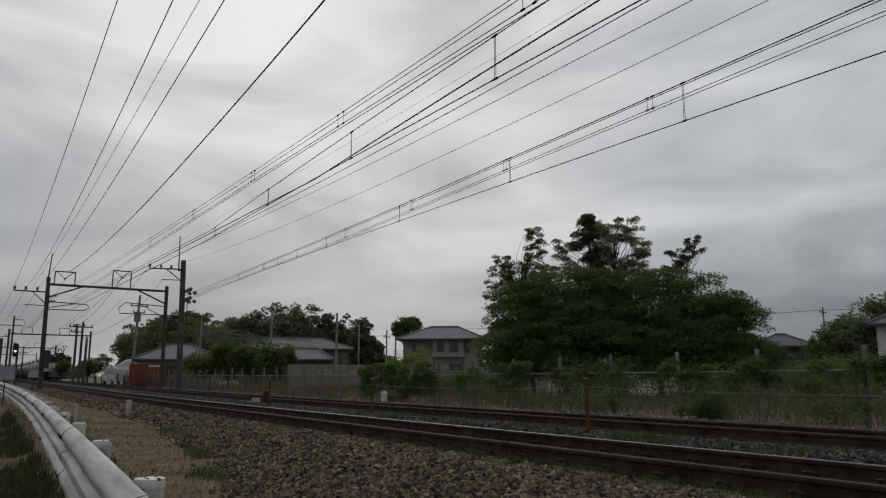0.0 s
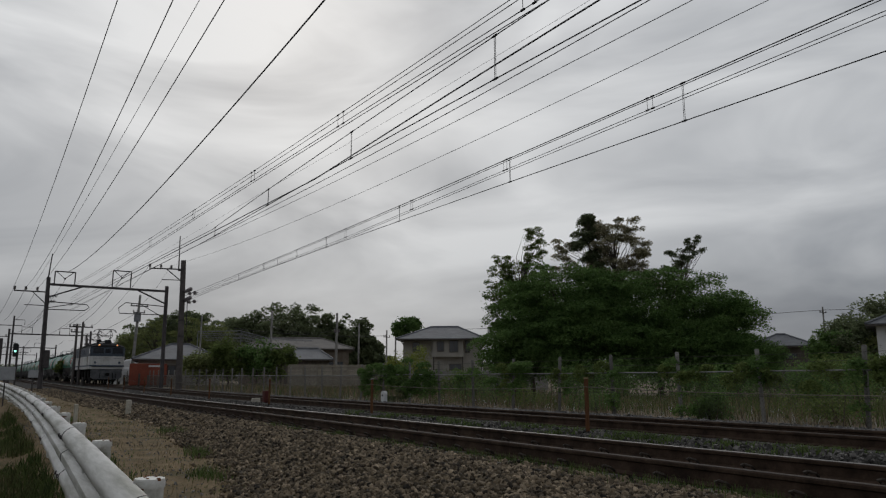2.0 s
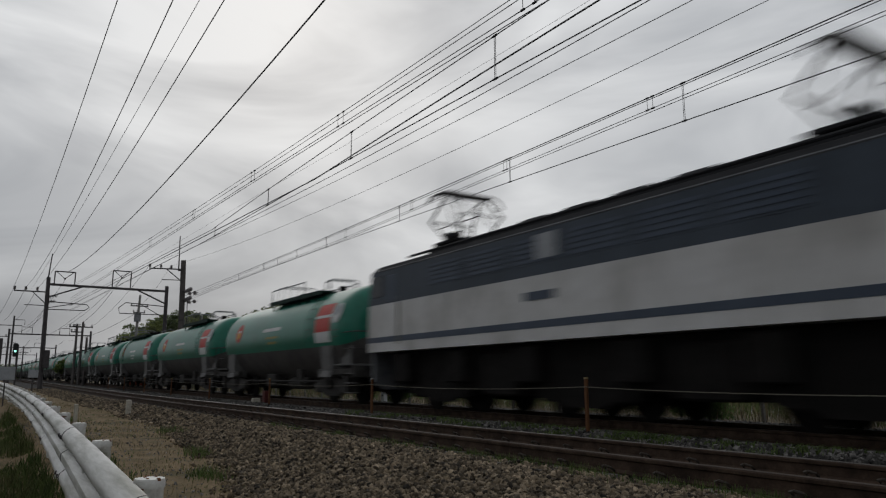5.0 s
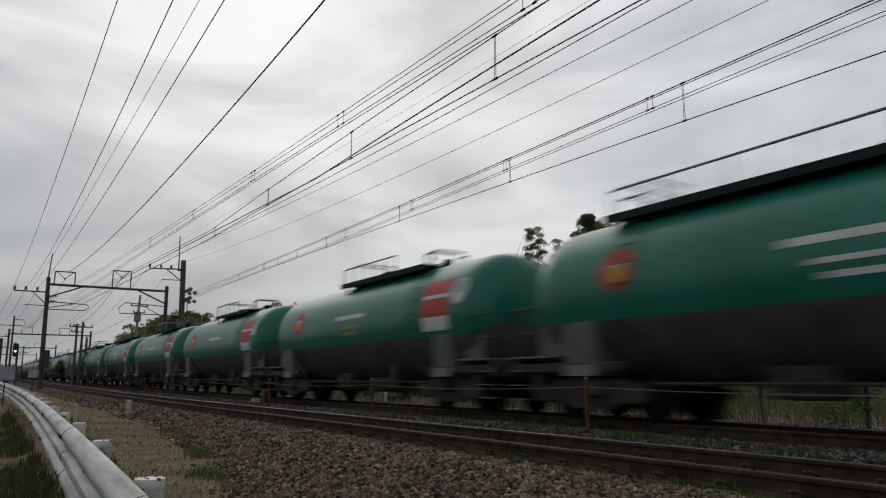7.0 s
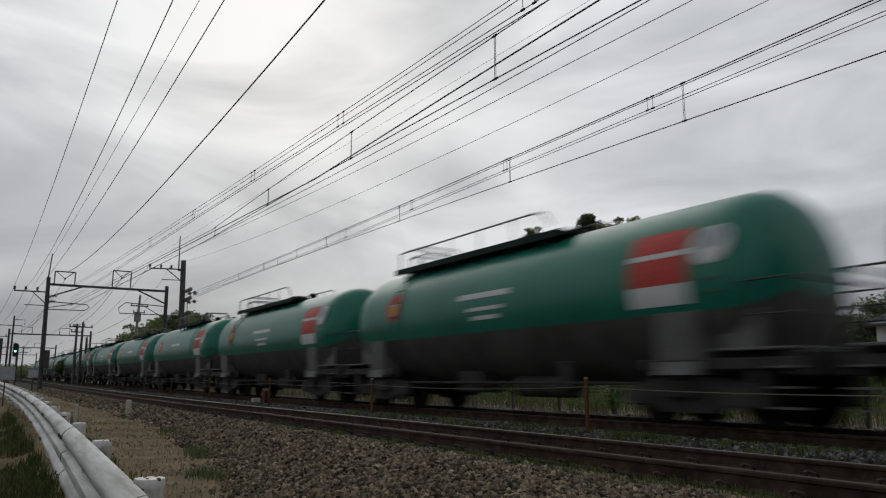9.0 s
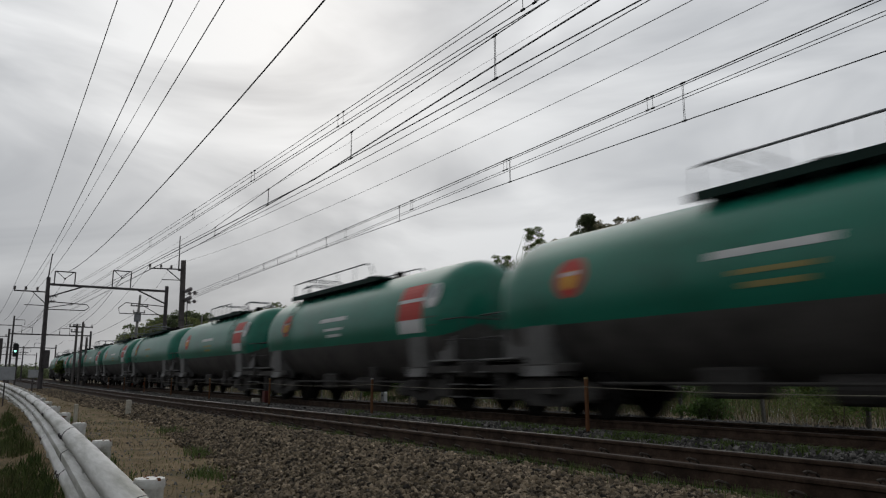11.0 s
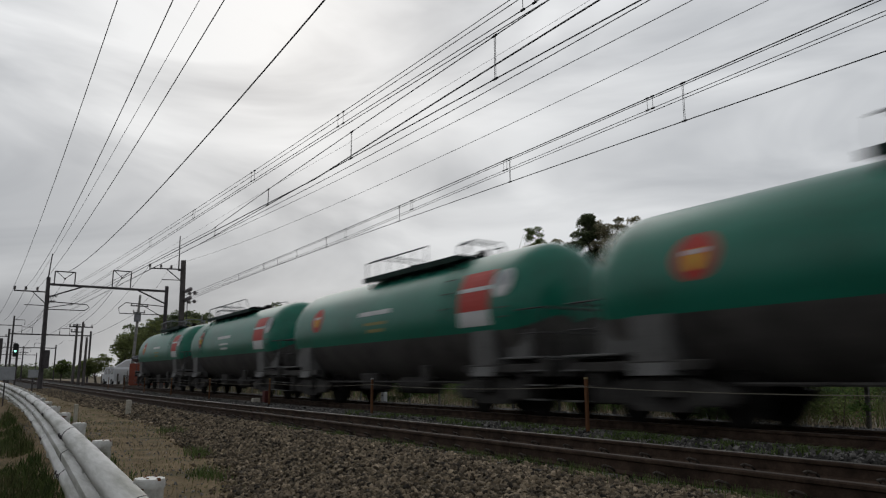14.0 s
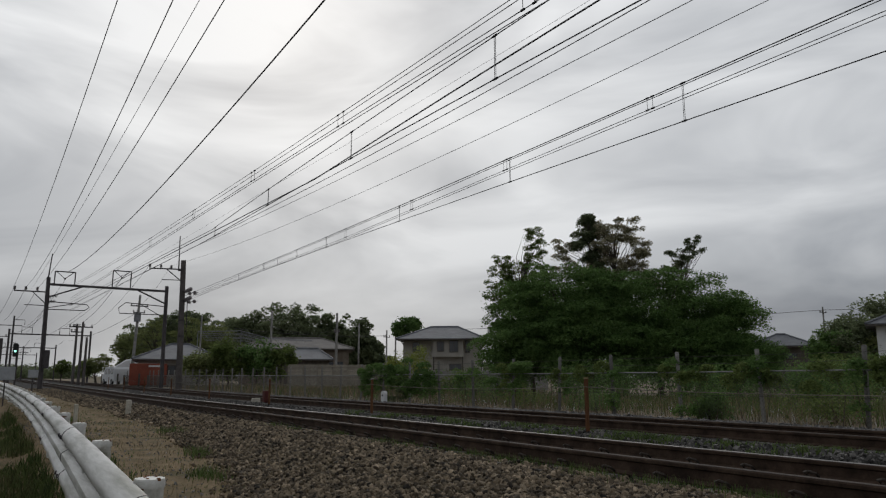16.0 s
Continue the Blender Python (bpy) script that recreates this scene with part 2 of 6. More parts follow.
M_ROOF_OLD = material("weathered_brown_roof", [(0.12, 0.11, 0.10), (0.18, 0.165, 0.15)], 0.75, scale=0.8, fine=0.35)
M_WALL_OLD = material("stained_beige_wall", [(0.17, 0.14, 0.10), (0.27, 0.245, 0.20), (0.33, 0.31, 0.27)], 0.9, scale=0.9, fine=0.35, per="object", per_amount=0.14)
M_FRAME = material("brown_window_frame", [(0.05, 0.042, 0.036), (0.08, 0.068, 0.058)], 0.6, scale=5)
M_PANE = material("window_pane", [(0.02, 0.022, 0.025), (0.035, 0.038, 0.042)], 0.1, scale=1.5, spec=0.7)
M_ORANGE = material("orange_container_paint", [(0.18, 0.044, 0.025), (0.26, 0.068, 0.038)], 0.65, scale=0.8, fine=0.25)
M_TARP = material("white_tarpaulin", [(0.50, 0.50, 0.50), (0.62, 0.62, 0.62)], 0.75, scale=0.8, fine=0.15)
M_VAN = material("white_van_paint", [(0.5, 0.5, 0.5), (0.58, 0.58, 0.58)], 0.4, scale=2)
M_RUBBER = material("black_rubber", [(0.015, 0.015, 0.015), (0.03, 0.03, 0.03)], 0.85, scale=9)
M_VERGE_GRASS = material("verge_grass_blades", [(0.032, 0.052, 0.015), (0.07, 0.092, 0.03), (0.09, 0.082, 0.04)], 0.8, scale=1.6, per="island", per_amount=0.5, spec=0.1, back=0.3)
M_FENCE_RAIL = material("dull_fence_pipe", [(0.17, 0.168, 0.16), (0.28, 0.275, 0.265)], 0.6, 0.2, scale=2, fine=0.4)
M_ALGAE = material("grimy_green_stain", [(0.06, 0.062, 0.038), (0.14, 0.14, 0.10), (0.30, 0.295, 0.25)], 0.8, scale=6, fine=0.5, stretch=(1, 0.25, 1))
M_CLIP = material("worn_rail_clip", [(0.028, 0.021, 0.016), (0.055, 0.043, 0.034)], 0.7, 0.3, scale=20)
M_BOARD = material("pale_grey_board", [(0.24, 0.25, 0.26), (0.33, 0.34, 0.35)], 0.6, scale=4, fine=0.2)
M_FENCE_POST = material("stained_fence_concrete", [(0.13, 0.125, 0.115), (0.24, 0.23, 0.21)], 0.9, scale=2.5, fine=0.4, per="object", per_amount=0.3)
M_YELLOW_GRIME = material("yellowed_rust_streak", [(0.16, 0.12, 0.05), (0.24, 0.19, 0.09)], 0.7, scale=6, fine=0.4)
M_MESH = material("fence_mesh_wire", [(0.06, 0.055, 0.048), (0.10, 0.09, 0.08)], 0.7, 0.2, scale=3)
M_WOOD = material("weathered_board", [(0.07, 0.06, 0.05), (0.13, 0.112, 0.095)], 0.85, scale=3, fine=0.4, stretch=(1, 1, 0.2), per="object", per_amount=0.25)


# ---- mesh tools ----
class Shape:
    """Collects vertices and faces of one mesh."""

    def __init__(self):
        self.v, self.f, self.m = [], [], []

    def add(self, verts, faces, mat=0):
        k = len(self.v)
        self.v += [tuple(p) for p in verts]
        self.f += [tuple(i + k for i in f) for f in faces]
        self.m += [mat] * len(faces)
        return self

    def box(self, x0, x1, y0, y1, z0, z1, c=0.0, mat=0):
        """A box; with c its upright and lying edges are cut."""
        if c <= 0:
            vs = [(x, y, z) for z in (z0, z1) for y in (y0, y1) for x in (x0, x1)]
            return self.add(vs, [(0, 2, 3, 1), (4, 5, 7, 6), (0, 1, 5, 4), (2, 6, 7, 3), (0, 4, 6, 2), (1, 3, 7, 5)], mat)
        c = min(c, (x1 - x0) * 0.45, (y1 - y0) * 0.45, (z1 - z0) * 0.45)
        def ring(z, i):
            a0, a1, b0, b1 = x0 + i, x1 - i, y0 + i, y1 - i
            return [(a0 + c, b0, z), (a1 - c, b0, z), (a1, b0 + c, z), (a1, b1 - c, z), (a1 - c, b1, z), (a0 + c, b1, z), (a0, b1 - c, z), (a0, b0 + c, z)]
        return self.loft([ring(z0, c), ring(z0 + c, 0), ring(z1 - c, 0), ring(z1, c)], True, mat)

    def loft(self, rings, caps=True, mat=0, closed=True):
        n, vs, fs = len(rings[0]), [], []
        for r in rings:
            vs += list(r)
        for k in range(len(rings) - 1):
            for i in range(n if closed else n - 1):
                j = (i + 1) % n
                fs.append((k * n + i, k * n + j, (k + 1) * n + j, (k + 1) * n + i))
        if caps:
            fs.append(tuple(range(n - 1, -1, -1)))
            fs.append(tuple((len(rings) - 1) * n + i for i in range(n)))
        return self.add(vs, fs, mat)

    def tube(self, pts, r, n=6, caps=True, mat=0):
        """A round bar through the points; r may be a list."""
        pts = [Vector(p) for p in pts]
        rs = r if isinstance(r, (list, tuple)) else [r] * len(pts)
        rings, up = [], None
        for k, p in enumerate(pts):
            d = (pts[min(k + 1, len(pts) - 1)] - pts[max(k - 1, 0)]).normalized()
            a = d.cross(Vector((0, 0, 1)) if abs(d.z) < 0.95 else Vector((1, 0, 0))).normalized()
            if up is not None and a.dot(up) < 0:
                a = -a
            up, b = a, d.cross(a)
            rings.append([p + (a * math.cos(2 * math.pi * i / n) + b * math.sin(2 * math.pi * i / n)) * rs[k] for i in range(n)])
        return self.loft(rings, caps, mat)

    def extrude(self, prof, y0, y1, mat=0, caps=True):
        """A profile of (x, z) drawn along y."""
        return self.loft([[(x, y0, z) for x, z in prof], [(x, y1, z) for x, z in prof]], caps, mat)

    def mesh(self, name, mats, smooth=False):
        me = bpy.data.meshes.new(name)
        me.from_pydata(self.v, [], self.f)
        for m in mats if isinstance(mats, (list, tuple)) else [mats]:
            me.materials.append(m)
        if any(self.m):
            me.polygons.foreach_set("material_index", self.m)
        bm = bmesh.new()
        bm.from_mesh(me)
        bmesh.ops.recalc_face_normals(bm, faces=bm.faces)
        bm.to_mesh(me)
        bm.free()
        if smooth:
            me.shade_smooth()
            me.set_sharp_from_angle(angle=radians(38))
        return me


def part(name, shape, mat, parent=None, label="", smooth=False):
    """Links a shape, or a mesh that others share, as one mesh object under a thing."""
    ob = new(name, shape.mesh(name, mat, smooth) if isinstance(shape, Shape) else shape)
    ob.parent = parent
    return tagged(ob, label)


def thing(name, label, category, group="", kind="", at=None):
    ob = new(name)
    if at is not None:
        ob.matrix_basis = at
    return tagged(ob, label, category, group, kind)


def raw(name, verts, faces, mats, index=None, smooth=False):
    """A mesh from arrays."""
    me = bpy.data.meshes.new(name)
    me.from_pydata(np.asarray(verts).tolist(), [], np.asarray(faces).tolist())
    for m in mats if isinstance(mats, (list, tuple)) else [mats]:
        me.materials.append(m)
    if index is not None:
        me.polygons.foreach_set("material_index", np.asarray(index, dtype=np.int32))
    if smooth:
        me.shade_smooth()
    return me


def smoothstep(a, b, x):
    t = min(1.0, max(0.0, (x - a) / (b - a)))
    return t * t * (3 - 2 * t)


# ---- ground ----
def toe(y):
    """Foot of the ballast on the road side."""
    return 1.95 + 1.15 * smoothstep(4.0, 13.0, y) + 0.10 * math.sin(y * 0.9)


def ground(x, y):
    path = -0.42 + 0.22 * smoothstep(4.0, 22.0, y)
    if x < 0.9:
        z = -0.52 + (path + 0.52) * smoothstep(0.3, 0.9, x)
    elif x < NEAR_X - 1.35:
        z = path + (-0.155 - path) * smoothstep(toe(y) - 0.25, NEAR_X - 1.45, x)
    elif x < NEAR_X + 1.2:
        z = -0.185
    elif x < FAR_X - 1.2:
        z = -0.185 + 0.10 * math.sin(math.pi * (x - NEAR_X - 1.2) / (FAR_X - NEAR_X - 2.4))
    elif x < FAR_X + 1.25:
        z = -0.19
    else:
        z = -0.19 + 0.07 * smoothstep(FAR_X + 1.2, FAR_X + 1.7, x) - 0.08 * smoothstep(FAR_X + 2.3, FAR_X + 3.4, x)
    return z + rise(y)


def build_ground():
    xs = np.concatenate([[-3500, -900, -250, -70, -25, -10, -5], np.arange(-3.0, 14.01, 0.25), [14.5, 15.5, 17, 20, 25, 32, 45, 70, 110, 200, 500, 1400, 3500]])
    ys = np.concatenate([[-3500, -900, -300, -120, -50, -25, -12, -6], np.arange(-3.0, 30.01, 0.33), np.arange(31, 60, 1.5), [65, 75, 90, 110, 140, 180, 240, 320, 450, 700, 1200, 2000, 3500]])
    verts = []
    for y in ys:
        for x in xs:
            k = 0.03 if -2 < x < 30 and -4 < y < 60 else 0.0
            verts.append((x, y, ground(x, min(y, 700.0)) + k * noise.noise((x * 1.7, y * 1.7, 0))))
    nx, faces, index = len(xs), [], []
    for j in range(len(ys) - 1):
        for i in range(nx - 1):
            faces.append((j * nx + i, j * nx + i + 1, (j + 1) * nx + i + 1, (j + 1) * nx + i))
            x, y = (xs[i] + xs[i + 1]) / 2, (ys[j] + ys[j + 1]) / 2
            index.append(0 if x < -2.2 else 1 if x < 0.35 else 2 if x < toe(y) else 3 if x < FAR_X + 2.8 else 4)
    ob = new("ground", raw("ground", verts, faces, [M_ASPHALT, M_VERGE, M_DIRT, M_BALLAST_BED_SHADE, M_SOIL], index, True))
    tagged(ob, "ballast bed, trodden earth path and weedy field ground", "ground", kind="structure")


build_ground()


# ---- the two tracks ----
RAIL = [(-0.0635, -0.153), (0.0635, -0.153), (0.0635, -0.142), (0.012, -0.122), (0.009, -0.045), (0.031, -0.034), (0.0325, -0.012), (0.024, -0.001)]
RAIL = RAIL + [(-x, z) for x, z in RAIL[::-1][:-2]] + [(-0.0635, -0.142)]
RAIL_YS = [-60, -20, 0, 10, 20, 25, 30, 35, 40, 50, 60, 80, 100, 140, 200, 300, 420]


def build_rail(x, top):
    rail = thing("rail", "rusty steel rail with a worn shiny head, spiked to concrete sleepers", "rail", "rails of the two tracks", "structure")
    web, head = Shape(), Shape()
    web.loft([[(x + a, y, b + rise(y)) for a, b in RAIL] for y in RAIL_YS])
    hd = [(-0.026, -0.004), (-0.026, 0.0), (-0.014, 0.0035), (0.014, 0.0035), (0.026, 0.0), (0.026, -0.004)]
    head.loft([[(x + a, y, b + rise(y)) for a, b in hd] for y in RAIL_YS])
    part("web", web, M_RAIL_SIDE, rail)
    part("head", head, top, rail, "rubbed bright running surface")


build_rail(NEAR_X - GAUGE, M_RAIL_TOP_DULL)
build_rail(NEAR_X + GAUGE, M_RAIL_TOP)
build_rail(FAR_X - GAUGE, M_RAIL_TOP_DULL)
build_rail(FAR_X + GAUGE, M_RAIL_TOP_DULL)


def build_sleepers():
    s = Shape()
    s.loft([[(-1.0, -0.14, z0), (1.0, -0.14, z0), (1.0, 0.14, z0), (-1.0, 0.14, z0)] if k == 0 else
            [(-0.98, -0.115, z0), (0.98, -0.115, z0), (0.98, 0.115, z0), (-0.98, 0.115, z0)] for k, z0 in enumerate((-0.33, -0.155))])
    slab = s.mesh("sleeper", M_SLEEPER)
    clips = []
    for dx in (-1, 1):
        c = Shape()
        c.tube([(dx * 0.055, -0.05, -0.132), (dx * 0.10, -0.05, -0.10), (dx * 0.13, 0.0, -0.085), (dx * 0.10, 0.05, -0.10), (dx * 0.06, 0.045, -0.125), (dx * 0.09, 0.0, -0.15)], 0.013, 6)
        clips.append(c.mesh("rail_clip", M_CLIP))
    for tx, group in ((NEAR_X, "sleepers of the near track"), (FAR_X, "sleepers of the far track")):
        y = -11.9
        while y < 46:
            ob = new("sleeper", slab)
            ob.matrix_basis = pose(tx, y, rise(y), 0, 0, rng.normal(0, 0.4) if y > 0 else 0.2)
            tagged(ob, "grey concrete sleeper bedded in brown ballast", "sleeper", group)
            if tx == NEAR_X and y < 26:
                for side in (-1, 1):
                    for clip in clips:
                        k = part("rail_clip", clip, None, ob)
                        k.matrix_basis = pose(side * GAUGE, 0, 0)
            y += 0.6


build_sleepers()


# ---- the train ----
TANK_Z, TANK_R = 2.09, 1.30
CAR, LAST_CAR = 13.57, 4


def ring(r, y, z=TANK_Z, n=40, a0=0.0, a1=360.0):
    k = n if a1 - a0 >= 360 else n + 1
    pts = [(radians(a0 + (a1 - a0) * i / n)) for i in range(k)]
    return [(r * math.cos(a), y, z + r * math.sin(a) * (1.0 if math.sin(a) > 0 else 1.0 + 0.14 * math.sin(a) ** 2)) for a in pts]


TANK_PROFILE = [(0.70, 0.30), (0.725, 0.60), (0.80, 0.88), (0.93, 1.10), (1.10, 1.23), (1.32, 1.29), (1.6, 1.30),
                (11.97, 1.30), (12.25, 1.29), (12.47, 1.23), (12.64, 1.10), (12.77, 0.88), (12.845, 0.60), (12.87, 0.30)]


def patch(y0, y1, z0, z1, lift=0.006, n=8, sides=(-1,)):
    """A plate that follows the tank's side."""
    s = Shape()
    b0, b1 = math.asin((z0 - TANK_Z) / TANK_R), math.asin((z1 - TANK_Z) / TANK_R)
    for side in sides:
        rows = []
        for r in (TANK_R + lift, TANK_R - 0.01):
            rows.append([(side * r * math.cos(b0 + (b1 - b0) * i / n), TANK_Z + r * math.sin(b0 + (b1 - b0) * i / n)) for i in range(n + 1)])
        prof = rows[0] + rows[1][::-1]
        s.extrude(prof, y0, y1)
    return s


def disc(yc, zc, r, lift=0.006, n=20, squash=1.0):
    """A round emblem that follows the tank's side."""
    s = Shape()
    b = math.asin((zc - TANK_Z) / TANK_R)
    for side in (-1,):
        for k in range(2):
            rr = TANK_R + lift - k * 0.015
            rows = []
            for q in (1.0, 0.75, 0.5, 0.25, 0.02):
                rows.append([(side * rr * math.cos(b + q * r * math.sin(2 * math.pi * i / n) / TANK_R), yc + q * r * squash * math.cos(2 * math.pi * i / n), TANK_Z + rr * math.sin(b + q * r * math.sin(2 * math.pi * i / n) / TANK_R)) for i in range(n)])
            s.loft(rows, False)
    return s


def build_bogie(parent, y, mat=None):
    """Cast two-axle bogie."""
    mat = mat or M_BOGIE
    f = Shape()
    for sx in (-1, 1):
        x0 = sx * 0.98
        prof = [(-1.25, 0.52), (-1.2, 0.36), (-0.72, 0.34), (-0.45, 0.22), (0.45, 0.22), (0.72, 0.34), (1.2, 0.36), (1.25, 0.52), (0.8, 0.66), (0.35, 0.72), (-0.35, 0.72), (-0.8, 0.66)]
        f.loft([[(x0 - 0.07, y + a, b) for a, b in prof], [(x0 + 0.07, y + a, b) for a, b in prof]])
        for dy in (-0.95, 0.95):
            f.box(x0 - 0.11, x0 + 0.11, y + dy - 0.16, y + dy + 0.16, 0.30, 0.56, 0.03)
        for dy in (-0.2, 0, 0.2):
            f.tube([(x0, y + dy, 0.24), (x0, y + dy, 0.62)], 0.08, 8)
    f.box(-1.0, 1.0, y - 0.22, y + 0.22, 0.42, 0.72, 0.04)
    part("bogie_frame", f, mat, parent, "dusty grey cast steel bogie frame")
    for dy in (-0.95, 0.95):
        w = Shape()
        w.tube([(-0.9, y + dy, 0.43), (0.9, y + dy, 0.43)], 0.075, 10)
        for sx in (-1, 1):
            a, b = sx * 0.60, sx * 0.50
            w.loft([[(xx, y + dy + r * math.cos(2 * math.pi * i / 28), 0.43 + r * math.sin(2 * math.pi * i / 28)) for i in range(28)]
                    for xx, r in ((sx * 0.595, 0.36), (sx * 0.595, 0.425), (sx * 0.53, 0.43), (sx * 0.525, 0.455), (sx * 0.50, 0.455), (sx * 0.50, 0.36))])
        part("wheelset", w, M_GRIME, parent, "dark steel wheelset")


def build_tank_wagon(kind):
    """Bogie oil tank wagon. kind 0: short railing over the catwalk; 1: long curved railing; 2: no red plate."""
    car = thing("tank_wagon", {0: "green and grey oil tank wagon with short catwalk railing",
                               1: "green and grey oil tank wagon with long curved catwalk railing",
                               2: "green and grey bogie oil tank wagon without a red warning plate"}[kind], "tank wagon", "tank wagons of the freight train")
    split = math.degrees(math.asin((1.615 - TANK_Z) / TANK_R))
    up, low = Shape(), Shape()
    up.loft([ring(r, y, n=30, a0=max(split, -89) if r > 0.5 else -50, a1=180 - (split if r > 0.5 else -50)) for y, r in TANK_PROFILE], False, closed=False)
    low.loft([ring(r, y, n=22, a0=180 - (split if r > 0.5 else -50), a1=360 + (split if r > 0.5 else -50)) for y, r in TANK_PROFILE], False, closed=False)
    for y in (0.70, 12.87):
        up.add(ring(0.30, y, n=16), [tuple(range(16))])
    part("tank_shell", up, M_GREEN, car, "glossy green upper tank shell", True)
    part("tank_belly", low, M_TANK_GREY, car, "grimy dark grey tank belly", True)
    if kind != 2:
        part("warning_plate", patch(1.85, 2.92, 2.02, 2.83), M_RED, car, "red warning plate")
        part("plate_stripe", patch(1.85, 2.92, 2.42, 2.50, 0.010), M_WHITE, car, "white stripe")
        part("plate_foot", patch(1.85, 2.92, 1.72, 2.02), M_WHITE, car, "white lower field of the plate")
        part("round_mark", disc(1.47, 2.52, 0.30), M_WHITE, car, "white round mark")
        part("mark_field", disc(1.47, 2.60, 0.17, 0.010, 20, 1.3), M_BOARD, car, "grey upper field of the mark")
        for z in (2.02, 1.84):
            part("notice_bar", patch(1.3, 1.6, z, z + 0.025), M_TANK_GREY, car, "faint small lettering bar")
    part("emblem", disc(10.52, 2.38, 0.36), M_RED, car, "round red emblem")
    part("emblem_field", disc(10.52, 2.33, 0.17, 0.010, 20, 0.8), M_YELLOW, car, "yellow field of the emblem")
    part("emblem_bar", patch(10.36, 10.68, 2.40, 2.47, 0.014), M_WHITE, car)
    if kind == 2:
        part("lettering_bar", patch(6.1, 7.6, 2.27, 2.36), M_GOLD, car, "pale gold lettering bar")
        part("lettering_bar", patch(6.4, 7.2, 1.88, 1.98), M_GOLD, car)
    else:
        part("lettering_bar", patch(5.95, 7.7, 2.27, 2.38), M_WHITE, car, "white lettering bar")
        part("lettering_bar", patch(6.15, 7.35, 2.02, 2.09), M_GOLD if kind == 0 else M_WHITE, car)
        part("lettering_bar", patch(6.3, 7.2, 1.84, 1.92), M_GOLD if kind == 0 else M_WHITE, car)
        part("belly_bar", patch(6.2, 7.1, 1.43, 1.46), M_WHITE, car, "thin pale bar under the lettering")
    # catwalk, manhole and railing on the crown
    c0, c1 = (3.5, 8.3) if kind == 0 else (4.9, 11.2)
    ly = 3.0 if kind == 0 else 10.0
    top = TANK_Z + TANK_R
    cw = Shape()
    for sx in (-1, 1):
        cw.box(sx * 0.60 - 0.26, sx * 0.60 + 0.26, c0, c1, top - 0.06, top - 0.01)
        cw.box(sx * 0.86 - 0.02, sx * 0.86 + 0.02, c0, c1, top - 0.13, top + 0.0)
        for i in range(6):
            y = c0 + (c1 - c0) * (i + 0.5) / 6
            cw.box(sx * 0.84 - 0.02, sx * 0.84 + 0.02, y - 0.03, y + 0.03, top - 0.50, top - 0.05)
    part("catwalk", cw, M_CATWALK, car, "dark green catwalk plate")
    mh = Shape()
    mh.tube([(0, 6.6, top - 0.05), (0, 6.6, top + 0.16)], [0.33, 0.33], 20)
    mh.tube([(0, 6.6, top + 0.16), (0, 6.6, top + 0.22)], [0.38, 0.3], 20)
    part("manhole", mh, M_GRIME, car)
    vp = Shape()
    vp.tube([(0, c0 + 0.35, top - 0.05), (0, c0 + 0.35, top + 0.2)], 0.12, 10)
    part("valve_cover", vp, M_GRIME, car)
    r0, r1 = (5.0, 8.15) if kind == 0 else (5.2, 11.0)
    ra = Shape()
    for sx in (-1, 1):
        x = sx * 0.84
        ends = [(x, r1, top - 0.15), (x, r1, top + 0.40), (x, r0 + 0.5, top + 0.42), (x, r0 + 0.2, top + 0.36), (x, r0, top + 0.1)] if kind else \
            [(x, r1, top - 0.15), (x, r1, top + 0.40), (x, r0, top + 0.40), (x, r0, top - 0.15)]
        ra.tube(ends, 0.02, 6)
        for i in range(1, 5):
            y = r0 + (r1 - r0) * i / 5
            ra.tube([(x, y, top - 0.15), (x, y, top + 0.40)], 0.012, 5)
    hoops = (3.75, 4.1) if kind == 0 else (10.6, 11.1)
    for y in hoops:
        ra.tube([(-0.5, y, top - 0.15), (-0.5, y, top + 0.32), (-0.4, y, top + 0.4), (0.4, y, top + 0.4), (0.5, y, top + 0.32), (0.5, y, top - 0.15)], 0.02, 6)
    for sx in (-0.5, 0.5):
        ra.tube([(sx, hoops[0] - 0.1, top + 0.1), (sx, hoops[0], top + 0.32), (sx, hoops[-1], top + 0.32)], 0.02, 6)
    for y in (r1, r1 - 0.5):
        ra.tube([(-0.84, y, top + 0.4), (-0.5, y, top + 0.55), (0.5, y, top + 0.55), (0.84, y, top + 0.4)], 0.018, 6)
    part("railing", ra, M_STEEL, car, "thin steel railing")
    # ladder down the side
    la = Shape()
    for d in (0.15, 0.55):
        la.tube([(-(TANK_R + 0.05) * math.cos(radians(e)), ly + d, TANK_Z + (TANK_R + 0.05) * math.sin(radians(e))) for e in (60, 45, 30, 15, 0, -14)], 0.012, 5)
    ladder = part("ladder", la, M_GREEN, car)
    for i in range(5):
        e = radians(58 - i * 14)
        r = TANK_R + 0.05
        la = Shape()
        la.tube([(-r * math.cos(e), ly + 0.15, TANK_Z + r * math.sin(e)), (-r * math.cos(e), ly + 0.55, TANK_Z + r * math.sin(e))], 0.012, 5)
        part("rung", la, M_TANK_GREY, ladder)
    # saddles, sills, end platforms
    for yb in (2.13, 11.44):
        d = -1 if yb < 6 else 1
        for sx in (-1, 1):
            s = Shape()
            s.loft([[(sx * 1.20, yb + dy, 1.62), (sx * 1.27, yb + dy, 1.62), (sx * 1.22, yb + dy, 0.95), (sx * 1.30, yb + dy, 0.74), (sx * 0.75, yb + dy, 0.74), (sx * 0.75, yb + dy, 1.1)] for dy in (-0.36, 0.36)])
            part("saddle", s, M_SADDLE, car, "light grey tank saddle")
        u = Shape()
